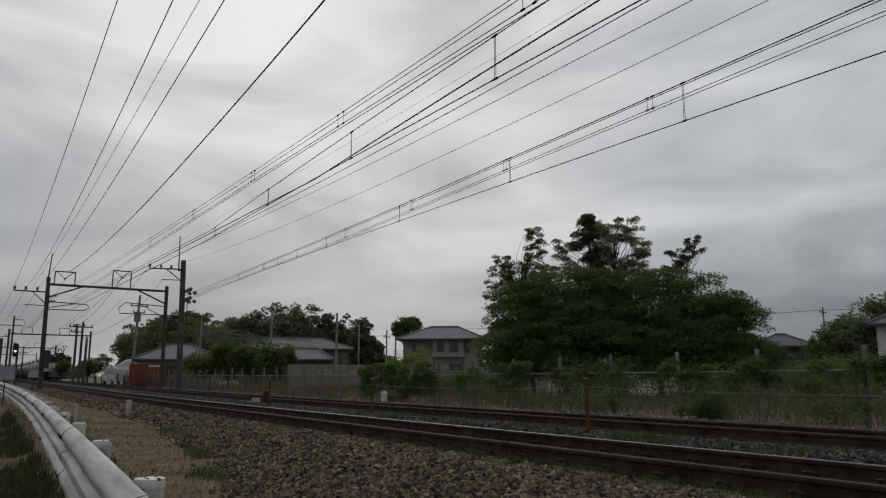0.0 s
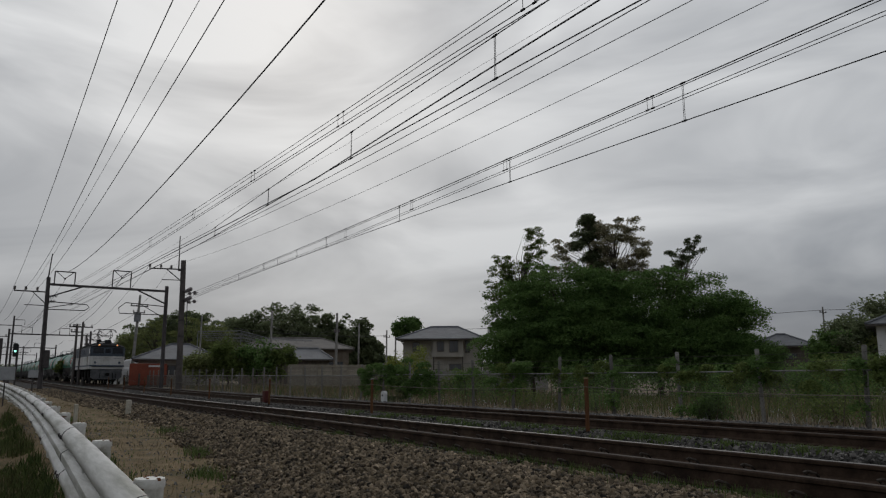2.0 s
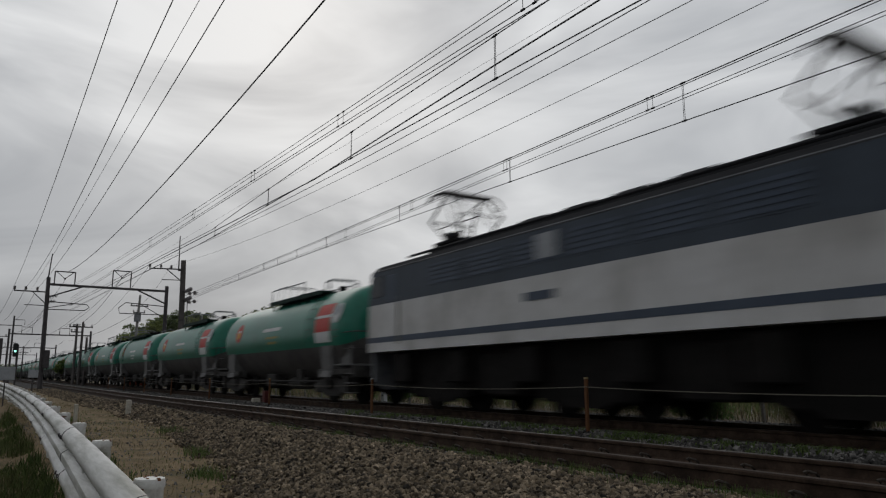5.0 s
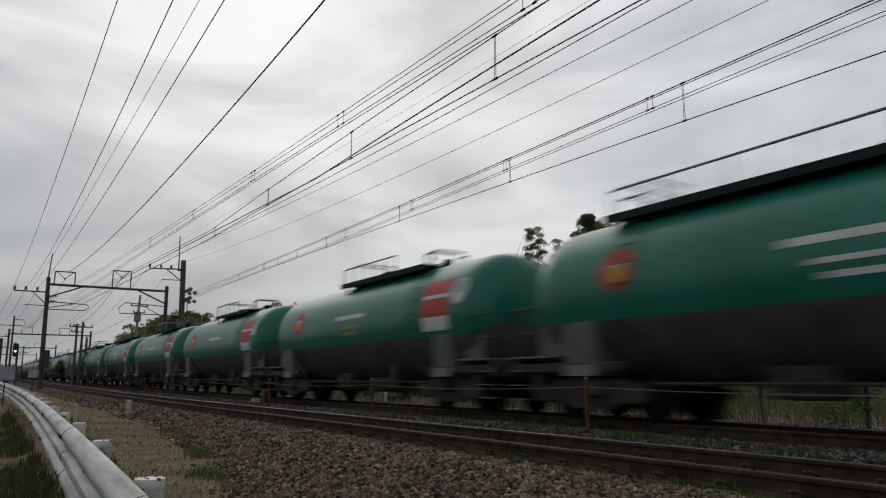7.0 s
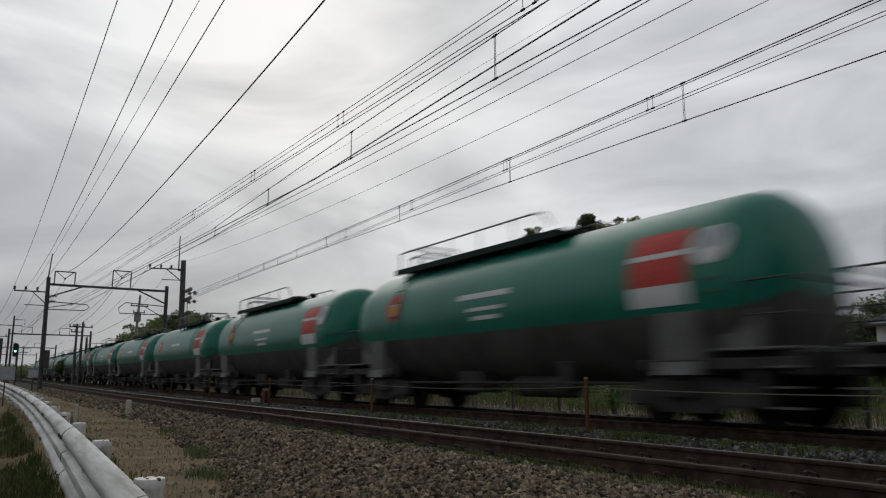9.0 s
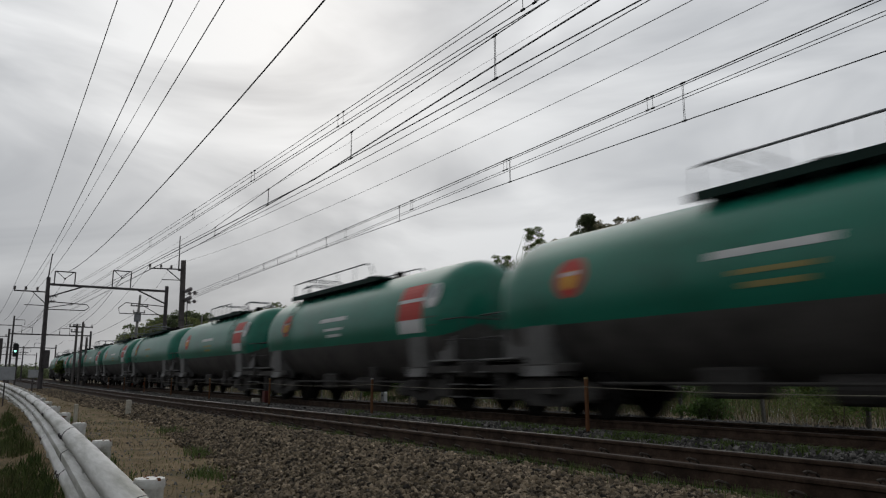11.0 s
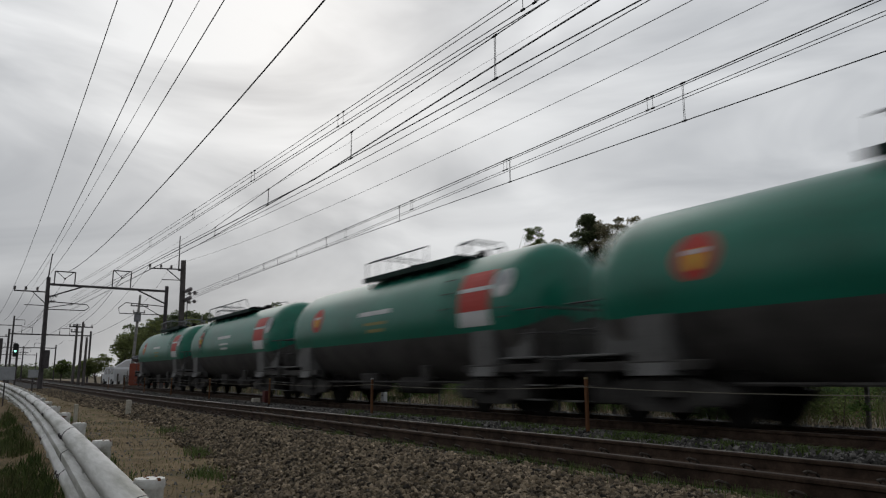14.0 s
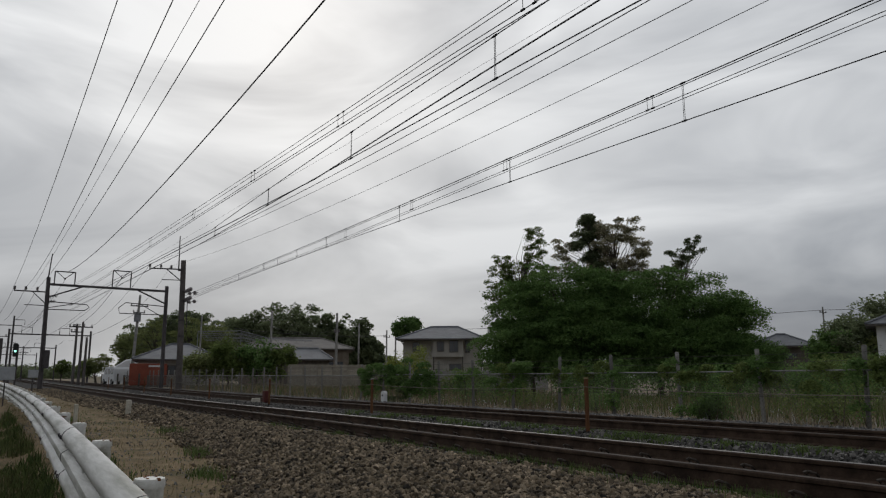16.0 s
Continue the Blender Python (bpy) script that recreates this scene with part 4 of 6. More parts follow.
def build_portal():
    g = rise(PY) - 0.35
    p = thing("catenary_portal", "dark steel catenary portal spanning both tracks with feeder arms", "catenary mast", "catenary masts")
    c = Shape()
    c.tube([(3.52, PY, g), (3.42, PY, 7.85)], [0.17, 0.13], 14)
    part("mast", c, M_STEEL_DARK, p, "ivy-streaked dark steel mast", True)
    c = Shape()
    c.tube([(3.40, PY, 7.8), (3.52, PY, 9.55)], [0.05, 0.03], 8)
    part("spike", c, M_STEEL_DARK, p)
    c = Shape()
    c.tube([(11.48, PY, g), (11.42, PY, 7.75)], [0.15, 0.13], 14)
    part("mast", c, M_STEEL_DARK, p, "", True)
    c = Shape()
    c.box(3.45, 11.42, PY - 0.09, PY + 0.09, 7.28, 7.44, 0.02)
    c.tube([(9.4, PY, 7.3), (11.3, PY, 6.45)], 0.06, 8)
    c.tube([(5.6, PY, 7.3), (3.6, PY, 6.5)], 0.05, 8)
    part("cross_beam", c, M_STEEL_DARK, p, "steel cross beam with corner braces")
    for x0, x1 in ((3.8, 5.1), (7.58, 8.83)):
        c = Shape()
        for z in (8.32,):
            c.tube([(x0, PY, z + (0.35 if x0 > 6 else 0)), (x1, PY, z + (0.35 if x0 > 6 else 0))], 0.045, 6)
        for x in (x0, x1):
            c.tube([(x, PY, 7.4), (x, PY, 8.32 + (0.35 if x0 > 6 else 0))], 0.045, 6)
        part("hoop", c, M_STEEL_DARK, p, "square hoop over the beam")
        zt = 8.32 + (0.35 if x0 > 6 else 0)
        c = Shape()
        c.tube([(x0 + 0.08, PY, zt), ((x0 + x1) / 2, PY, zt - 0.5), (x1 - 0.08, PY, zt)], 0.03, 5)
        c.tube([((x0 + x1) / 2, PY - 0.06, zt - 0.5), ((x0 + x1) / 2, PY + 0.06, zt - 0.5)], 0.07, 8)
        part("hanger", c, M_STEEL_DARK, p, "V-shaped wire hanger")
    c = Shape()
    c.tube([(1.38, PY, 6.8), (3.45, PY, 6.8)], 0.05, 6)
    c.tube([(2.5, PY, 6.8), (3.45, PY, 5.9)], 0.035, 6)
    c.tube([(2.1, PY, 5.85), (3.5, PY, 5.85)], 0.03, 6)
    part("feeder_arm", c, M_STEEL_DARK, p)
    for x in (1.42, 2.09, 2.8):
        insulators(p, x, PY, 6.8, 0.32)
    # hinged brackets that hold the contact wires
    c = Shape()
    c.tube([(3.5, PY, 5.6), (5.9, PY, 5.62), (6.17, PY, 5.85), (6.0, PY, 6.05), (3.5, PY, 6.15)], 0.035, 6)
    c.tube([(3.5, PY, 5.7), (5.2, PY, 6.07)], 0.03, 6)
    part("bracket", c, M_STEEL_DARK, p, "looped wire bracket")
    string_insulators(p, (3.5, PY, 6.45), (4.1, PY, 6.6), 3)
    string_insulators(p, (3.5, PY, 6.1), (4.0, PY, 6.2), 3)
    c = Shape()
    c.tube([(11.4, PY, 6.2), (8.6, PY, 6.35), (8.14, PY, 5.95), (8.2, PY, 5.55), (11.4, PY, 5.55)], 0.035, 6)
    c.tube([(11.4, PY, 5.3), (9.6, PY, 6.3)], 0.03, 6)
    part("bracket", c, M_STEEL_DARK, p)
    c = Shape()
    c.box(3.56, 3.92, PY - 0.5, PY - 0.15, 1.5, 2.75, 0.03)
    part("relay_cabinet", c, M_STEEL_DARK, p, "dull brown box strapped to the mast")


build_portal()


def build_pole():
    g = rise(58) - 0.4
    p = thing("anchor_pole", "thick dark concrete anchor pole beside the tracks", "catenary mast", "catenary masts")
    c = Shape()
    c.tube([(12.75, 58, g), (12.52, 58, 9.85)], [0.24, 0.19], 18)
    part("shaft", c, M_POLE, p, "", True)
    c = Shape()
    c.tube([(12.2, 58, 9.0), (12.15, 58, 11.75)], [0.05, 0.035], 8)
    c.box(12.15, 12.5, 57.9, 58.1, 9.0, 9.12, 0.02)
    c.tube([(10.05, 58, 9.05), (12.5, 58, 9.15)], 0.05, 6)
    c.tube([(11.3, 58, 9.1), (12.45, 58, 8.2)], 0.04, 6)
    c.tube([(11.05, 58, 8.25), (12.5, 58, 8.3)], 0.035, 6)
    part("cross_arm", c, M_STEEL_DARK, p)
    for x in (10.1, 10.9, 11.65):
        insulators(p, x, 58, 9.1, 0.3)
    for z in (7.4, 6.75):
        string_insulators(p, (12.75, 57.85, z), (12.6, 55.0, z - 0.05), 3)
        string_insulators(p, (12.85, 57.85, z - 0.15), (13.3, 56.0, z - 0.2), 2)
    c = Shape()
    for z in (7.4, 6.7, 5.2, 4.0):
        c.tube([(12.66, 58, z - 0.06), (12.66, 58, z + 0.06)], 0.25, 16)
    c.tube([(12.95, 57.8, 6.7), (12.98, 57.8, 4.3)], 0.03, 6)
    part("band", c, M_STEEL_DARK, p)


build_pole()


# ---- guard rail along the road ----
def guard_x(y):
    u = y - 3.23
    return 0.62 + 0.041 * u - 0.0009 * u * u * (u > 0)


def guard_z(y):
    return 0.006 * (y - 3.23) + rise(y)


W_BEAM = [(0.0, 0.235), (-0.022, 0.232), (-0.055, 0.215), (-0.080, 0.185), (-0.085, 0.16), (-0.078, 0.13), (-0.045, 0.100), (-0.014, 0.083), (-0.014, 0.068), (-0.045, 0.052), (-0.078, 0.03), (-0.084, 0.0),
          (-0.078, -0.03), (-0.045, -0.052), (-0.014, -0.068), (-0.014, -0.083), (-0.045, -0.100), (-0.078, -0.13), (-0.085, -0.16), (-0.080, -0.185), (-0.055, -0.215), (-0.022, -0.232), (0.0, -0.235)]


def build_guard_rail():
    g = thing("guard_rail", "white painted corrugated guard rail with round posts and rust spots", "guard rail")
    y, k = -8.77, 0
    while y < 46:
        x, z = guard_x(y), guard_z(y)
        c = Shape()
        c.tube([(x, y, -0.75 + rise(y)), (x, y, z + 0.235)], 0.057, 20)
        post = part("post", c, M_GUARD, g, "", True)
        c = Shape()
        c.tube([(x, y, z + 0.225), (x, y, z + 0.25), (x, y, z + 0.262), (x, y, z + 0.266)], [0.0615, 0.0615, 0.058, 0.02], 20)
        part("cap", c, M_GUARD, post, "domed post cap with a rusty rim", True)
        c = Shape()
        a = rng.uniform(0, 6) if y > -1 else 2.0
        for i in range(5):
            b = a + i * 0.17
            c.box(x + 0.0605 * math.cos(b) - 0.006, x + 0.0605 * math.cos(b) + 0.006, y + 0.0605 * math.sin(b) - 0.006, y + 0.0605 * math.sin(b) + 0.006, z + 0.214 + (rng.uniform(0, 0.01) if y > -1 else 0.005), z + 0.228)
        for i in range(7):
            b, q = a + i * 0.9, 0.02 + 0.034 * (i % 3) / 2
            c.tube([(x + q * math.cos(b), y + q * math.sin(b), z + 0.255), (x + q * math.cos(b), y + q * math.sin(b), z + 0.2665)], [0.010, 0.007], 7)
        part("rust_spot", c, M_RUST, post)
        c = Shape()
        c.box(x - 0.10, x - 0.05, y - 0.04, y + 0.04, z + 0.0, z + 0.12, 0.006)
        part("spacer", c, M_GUARD, post)
        if k % 2 == 0:
            e = 0.02
            rings = []
            for yy in (y - 0.35, y + 0.8, y + 1.8, y + 2.8, y + 4.0 - 0.30 + 0.25):
                ox, oz = guard_x(yy) - 0.058 - (0.0 if k % 4 else 0.004), guard_z(yy) + 0.012
                rings.append([(ox + a, yy, oz + b) for a, b in W_BEAM] + [(ox + a + 0.005, yy, oz + b * 0.985) for a, b in W_BEAM[::-1]])
            c = Shape()
            c.loft(rings)
            beam = part("beam", c, M_GUARD, g, "white corrugated steel beam", True)
            for zv in (0.0755, -0.0755):
                c = Shape()
                c.loft([[(guard_x(yy) - 0.058 + a, yy, guard_z(yy) + 0.012 + zv + b) for a, b in ((-0.030, 0.013), (-0.0155, 0.006), (-0.0155, -0.006), (-0.032, -0.015), (-0.011, -0.009), (-0.011, 0.009))] for yy in (y - 0.34, y + 0.8, y + 1.8, y + 2.8, y + 3.9)])
                part("valley_stain", c, M_ALGAE, beam, "grey-green dirt streak")
            for yy in (y - 0.34, y - 0.1):
                for zz in (0.155, -0.155):
                    c = Shape()
                    ox, oz = guard_x(yy) - 0.058 - 0.085, guard_z(yy) + 0.012 + zz
                    c.tube([(ox - 0.014, yy + 0.06, oz), (ox - 0.010, yy + 0.06, oz), (ox + 0.002, yy + 0.06, oz)], [0.008, 0.017, 0.019], 10)
                    part("bolt", c, M_STEEL_DARK, beam)
            c = Shape()
            yy = y - 0.345
            ox, oz = guard_x(yy) - 0.0625, guard_z(yy) + 0.012
            c.loft([[(ox + a - 0.001, yy + d, oz + b * 1.004) for a, b in W_BEAM] + [(ox + a + 0.004, yy + d, oz + b) for a, b in W_BEAM[::-1]] for d in (-0.012, 0.0)])
            part("lap_seam", c, M_STEEL_DARK, beam, "dark overlap seam")
        y += 2.0
        k += 1


build_guard_rail()


# ---- things along the tracks ----
def build_rope_posts():
    ys = [1.1, 8.05, 15.0, 21.95, 28.9, 35.6, 42.2, 48.8, 55.4]
    for y in ys:
        p = thing("marker_post", "rusty brown steel post standing between the tracks", "post", "posts between the tracks")
        c, g = Shape(), ground(7.5, y)
        c.box(7.473, 7.527, y - 0.027, y + 0.027, g - 0.2, 0.68 + rise(y), 0.012)
        part("shaft", c, M_RUST_POST, p)
        c = Shape()
        c.tube([(7.5, y, 0.675 + rise(y)), (7.5, y, 0.70 + rise(y))], [0.038, 0.028], 10)
        part("cap", c, M_CONCRETE if 14 < y < 16 else M_YELLOW_GRIME, p, "yellowed post cap")
    for y0, y1 in zip(ys, ys[1:]):
        s = Shape()
        s.tube([(7.46, y0 + (y1 - y0) * i / 8, 0.56 + rise(y0) + (rise(y1) - rise(y0)) * i / 8 - 0.10 * (i / 8) * (1 - i / 8) * 4 * 0.6) for i in range(9)], 0.005, 5)
        ob = new("rope", s.mesh("rope", M_ROPE))
        tagged(ob, "thin faded rope strung between rusty posts", "rope", "ropes between the tracks")
    b = thing("track_box", "small dark red trackside box on a short leg", "trackside box")
    c, g = Shape(), ground(8.1, 24.0)
    c.box(8.0, 8.2, 23.88, 24.12, g + 0.08, g + 0.44, 0.015)
    part("box_body", c, M_RED_BOX, b)
    c = Shape()
    c.box(8.05, 8.15, 23.95, 24.05, g - 0.1, g + 0.09)
    part("leg", c, M_RED_BOX, b)
    for x, y, h, w, name, lab in ((3.2, 19.9, 0.36, 0.06, "boundary_stake", "weathered square concrete stake at the ballast's edge"), (1.75, 17.2, 0.40, 0.04, "boundary_stake", "thin pale stake in the grass behind the guard rail")):
        c, g = Shape(), ground(x, y)
        c.box(x - w, x + w, y - w, y + w, g - 0.2, g + h, 0.015)
        tagged(new(name, c.mesh(name, M_STAKE)), lab, "stake")
    c, g = Shape(), ground(8.3, 25.6)
    c.box(8.15, 8.4, 25.5, 25.75, g - 0.1, g + 0.2, 0.02)
    tagged(new("marker_block", c.mesh("marker_block", M_STAKE)), "small pale concrete block lying between the tracks", "concrete block")
    k = thing("distance_post", "small white distance stone with a dark mark beside the track", "marker stone")
    c, g = Shape(), ground(11.9, 22.9)
    c.loft([[(11.86, 22.9 + a, g - 0.1 + b) for a, b in ((-0.12, 0), (0.12, 0), (0.12, 0.42), (0.06, 0.5), (-0.06, 0.5), (-0.12, 0.42))],
            [(11.98, 22.9 + a, g - 0.1 + b) for a, b in ((-0.12, 0), (0.12, 0), (0.12, 0.42), (0.06, 0.5), (-0.06, 0.5), (-0.12, 0.42))]])
    part("stone", c, M_PLASTER_WHITE, k)
    c = Shape()
    c.box(11.852, 11.858, 22.85, 22.95, g + 0.22, g + 0.28)
    part("mark_bar", c, M_RUBBER, k)


build_rope_posts()


def build_fence():
    X = 13.0
    f = thing("boundary_fence", "chain-link boundary fence with concrete posts and barbed wire", "fence")
    c = Shape()
    c.box(-0.034, 0.034, -0.034, 0.034, -0.4, 1.45, 0.010)
    post = c.mesh("post", M_FENCE_POST)
    y0 = -5.0
    for i in range(46):
        y = y0 + 2.0 * i
        ob = part("post", post, None, f)
        ob.matrix_basis = pose(X, y, ground(X, y) + 0.02, rng.normal(0, 1.0), rng.normal(0, 1.0), rng.normal(0, 4))
    for z, r in ((1.03, 0.016), (1.20, 0.004), (1.36, 0.004), (0.55, 0.004)):
        c = Shape()
        c.tube([(X - 0.07, y0 + 2 * i, ground(X, y0 + 2 * i) + z + rng.normal(0, 0.008)) for i in range(46)], r, 6)
        part("top_rail" if z == 1.03 else "wire", c, M_FENCE_RAIL if z == 1.03 else M_MESH, f)
    v, fa = [], []
    for i in range(1150):
        for s in (-1, 1):
            y = y0 + i * 0.08
            if y > 84:
                continue
            a, b = y, y + s * 1.0
            g = ground(X, y)
            k = len(v)
            w = 0.0022
            v += [(X - 0.08, a - w, g + 0.02), (X - 0.08, a + w, g + 0.02), (X - 0.08, b + w, g + 1.02), (X - 0.08, b - w, g + 1.02), (X - 0.08 + w * 2, a, g + 0.02), (X - 0.08 + w * 2, b, g + 1.02)]
            fa += [(k, k + 1, k + 2, k + 3), (k + 1, k + 4, k + 5, k + 2), (k + 4, k, k + 3, k + 5)]
    ob = new("chain_link", raw("chain_link", v, fa, M_MESH))
    ob.parent = f
    tagged(ob, "rusty wire mesh", kind="stuff")


build_fence()


# ---- foliage ----
def leaf_arrays(centres, size, droop=0.35, r=None):
    """Small folded leaf quads at the centres."""
    r = r or rng
    n = len(centres)
    a = r.normal(size=(n, 3))
    a[:, 2] *= droop
    a /= np.linalg.norm(a, axis=1)[:, None]
    up = r.normal(size=(n, 3)) * 0.75 + np.array([0, 0, 0.8])
    b = np.cross(a, up)
    b /= np.linalg.norm(b, axis=1)[:, None] + 1e-9
    s = (size * r.uniform(0.55, 1.35, n))[:, None]
    v = np.stack([centres - a * s * 0.6, centres + a * s * 0.3 + b * s * 0.38, centres + a * s * 0.3 - b * s * 0.38], 1).reshape(-1, 3)
    f = np.arange(n * 3).reshape(-1, 3)
    return v, f


def crown_points(centre, radii, clumps, leaves, clump_r, flat=0.55, shell=0.55, r=None):
    r = r or rng
    d = r.normal(size=(clumps, 3))
    d /= np.linalg.norm(d, axis=1)[:, None]
    k = r.uniform(shell, 1.0, clumps)[:, None]
    cs = np.asarray(centre) + d * k * np.asarray(radii)
    pick = r.integers(0, clumps, leaves)
    e = np.clip(r.normal(size=(leaves, 3)), -2.2, 2.2)
    q = 0.62
    cr = (clump_r * r.uniform(0.6, 1.4, clumps))[pick][:, None]
    return cs[pick] + e * q * cr * np.array([1, 1, flat]), cs


def lump_leaves(cs, radius, flat, n, r=None):
    """Leaf places over the skins of flattened lumps."""
    r = r or rng
    w = radius ** 2
    pick = r.choice(len(cs), n, p=w / w.sum())
    d = r.normal(size=(n, 3))
    d /= np.linalg.norm(d, axis=1)[:, None]
    d[:, 2] = np.where(r.uniform(size=n) < 0.6, np.abs(d[:, 2]), d[:, 2])
    k = r.uniform(0.62, 1.06, n)[:, None]
    return cs[pick] + d * k * radius[pick][:, None] * np.array([1, 1, flat]) + r.normal(0, 0.05, (n, 3)) * radius[pick][:, None]


def crown_lumps(centre, radii, lumps, lump, flat, leaves, shell, r=None):
    r = r or rng
    d = r.normal(size=(lumps, 3))
    d /= np.linalg.norm(d, axis=1)[:, None]
    rad = r.uniform(lump[0], lump[1], lumps)
    size = np.maximum(np.asarray(radii)[None] - rad[:, None] * np.array([0.7, 0.7, flat]), 0.1)
    cs = np.asarray(centre) + d * (r.uniform(shell, 1.0, lumps) ** 0.6)[:, None] * size
    return lump_leaves(cs, rad, flat, leaves, r), cs


def build_tree(name, label, base, height, trunk_r, crowns, leaf, mat, limbs=9, leaf_per=3000, clump=0.25, flat=0.5, clumps=34, group="", shell=0.55, limb_r=None, lump=None):
    """crowns: (centre, radii) pairs."""
    t = thing(name, label, "tree", group)
    pts, cen = [], []
    for c, rad in crowns:
        if lump:
            p, cs = crown_lumps(c, rad, clumps, lump, flat, leaf_per, shell)
        else:
            p, cs = crown_points(c, rad, clumps, leaf_per, clump * max(rad), flat, shell)
        pts.append(p)
        cen.append(cs)
    pts, cen = np.concatenate(pts), np.concatenate(cen)
    pts = pts[pts[:, 2] > base[2] + 0.25]
    s = Shape()
    bx, by, bz = base
    mid = np.mean([c[0] for c in crowns], axis=0)
    top = Vector((mid[0], mid[1], min(bz + height, max(c[0][2] for c in crowns) - 0.2)))
    n = 7
    spine = [Vector((bx, by, bz - 0.2)).lerp(top, i / n) + Vector((rng.normal(0, 0.06), rng.normal(0, 0.06), 0)) * (i > 0) for i in range(n + 1)]
    s.tube(spine, [trunk_r * (1.25 if i == 0 else 1 - 0.85 * i / n) for i in range(n + 1)], 9)
    for i in rng.choice(len(cen), min(limbs, len(cen)), replace=False):
        e = Vector(cen[i])
        k = min(0.9, max(0.2, (e.z - bz) / max(0.1, height) * 0.75))
        a = spine[0].lerp(top, k)
        m = a.lerp(e, 0.5) + Vector((rng.normal(0, 0.15), rng.normal(0, 0.15), 0.15))
        lr = limb_r or trunk_r * 0.35
        s.tube([a, m, e], [lr, lr * 0.6, lr * 0.2], 6)
    part("trunk", s, M_BARK, t, "branching grey-brown trunk")
    v, f = leaf_arrays(pts, leaf)
    ob = new("crown", raw("crown", v, f, mat))
    ob.parent = t
    return t


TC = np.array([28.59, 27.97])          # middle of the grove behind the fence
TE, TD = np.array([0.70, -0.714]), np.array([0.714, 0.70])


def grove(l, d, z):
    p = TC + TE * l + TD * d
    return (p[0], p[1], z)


def build_grove():
    lab = "broad dark green garden tree with layered dense foliage"
    gr = "trees of the grove"
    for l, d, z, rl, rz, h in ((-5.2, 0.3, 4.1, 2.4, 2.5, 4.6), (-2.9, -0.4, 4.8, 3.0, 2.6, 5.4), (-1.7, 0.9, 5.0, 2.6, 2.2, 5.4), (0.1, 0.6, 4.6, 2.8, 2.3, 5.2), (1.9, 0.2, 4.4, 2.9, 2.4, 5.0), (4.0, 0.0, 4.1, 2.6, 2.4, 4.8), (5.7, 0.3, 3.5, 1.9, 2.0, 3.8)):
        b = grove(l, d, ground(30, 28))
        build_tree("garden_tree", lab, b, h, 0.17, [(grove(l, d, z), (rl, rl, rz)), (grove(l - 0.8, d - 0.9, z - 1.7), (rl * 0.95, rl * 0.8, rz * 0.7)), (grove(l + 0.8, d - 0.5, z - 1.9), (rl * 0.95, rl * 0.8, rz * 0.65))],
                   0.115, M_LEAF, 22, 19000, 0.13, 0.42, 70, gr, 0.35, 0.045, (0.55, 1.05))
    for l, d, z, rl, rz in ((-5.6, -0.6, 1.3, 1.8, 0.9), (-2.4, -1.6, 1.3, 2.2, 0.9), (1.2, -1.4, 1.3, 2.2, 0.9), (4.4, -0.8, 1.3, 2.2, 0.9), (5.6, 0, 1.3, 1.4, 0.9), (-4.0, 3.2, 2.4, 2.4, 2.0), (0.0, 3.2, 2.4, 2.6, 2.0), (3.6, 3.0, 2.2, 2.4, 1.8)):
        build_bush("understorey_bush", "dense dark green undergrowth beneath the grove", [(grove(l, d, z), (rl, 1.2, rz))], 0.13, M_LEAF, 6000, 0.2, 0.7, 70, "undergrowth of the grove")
    def sprays(l0, d, z0, z1, w0, w1, n, r0, r1, seed):
        """Uneven leaf sprays around a stem from z0 to z1, w wide."""
        r = np.random.default_rng(seed)
        out = []
        for k in range(n):
            h = (k + r.uniform(0, 1)) / n
            w = w0 + (w1 - w0) * h
            rad = r.uniform(r0, r1)
            out.append((grove(l0 + r.uniform(-w, w), d + r.uniform(-w, w) * 0.7, z0 + (z1 - z0) * h), (rad * r.uniform(0.8, 1.4), rad, rad * r.uniform(0.5, 0.9))))
        return out

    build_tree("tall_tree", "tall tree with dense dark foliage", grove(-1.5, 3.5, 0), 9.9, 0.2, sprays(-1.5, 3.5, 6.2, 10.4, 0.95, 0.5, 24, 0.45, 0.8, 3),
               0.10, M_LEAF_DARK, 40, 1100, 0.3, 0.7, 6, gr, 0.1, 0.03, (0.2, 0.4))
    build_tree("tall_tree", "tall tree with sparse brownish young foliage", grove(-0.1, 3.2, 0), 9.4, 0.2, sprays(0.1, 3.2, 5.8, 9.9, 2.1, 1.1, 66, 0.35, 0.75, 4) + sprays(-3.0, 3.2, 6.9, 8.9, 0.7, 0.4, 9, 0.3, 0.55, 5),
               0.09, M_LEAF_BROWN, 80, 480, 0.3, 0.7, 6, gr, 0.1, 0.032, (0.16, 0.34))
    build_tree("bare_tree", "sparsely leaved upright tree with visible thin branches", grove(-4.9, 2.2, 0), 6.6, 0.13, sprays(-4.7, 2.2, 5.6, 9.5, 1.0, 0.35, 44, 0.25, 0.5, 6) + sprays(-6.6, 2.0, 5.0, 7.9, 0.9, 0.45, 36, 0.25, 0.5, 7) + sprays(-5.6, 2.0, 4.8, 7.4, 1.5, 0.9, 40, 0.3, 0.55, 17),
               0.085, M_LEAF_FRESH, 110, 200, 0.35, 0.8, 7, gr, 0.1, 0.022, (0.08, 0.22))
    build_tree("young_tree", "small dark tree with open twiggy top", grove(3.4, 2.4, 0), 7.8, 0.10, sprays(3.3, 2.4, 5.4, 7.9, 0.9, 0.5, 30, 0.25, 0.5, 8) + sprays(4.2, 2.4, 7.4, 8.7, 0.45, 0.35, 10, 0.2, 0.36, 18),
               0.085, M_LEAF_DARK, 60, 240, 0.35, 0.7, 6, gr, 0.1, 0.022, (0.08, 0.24))


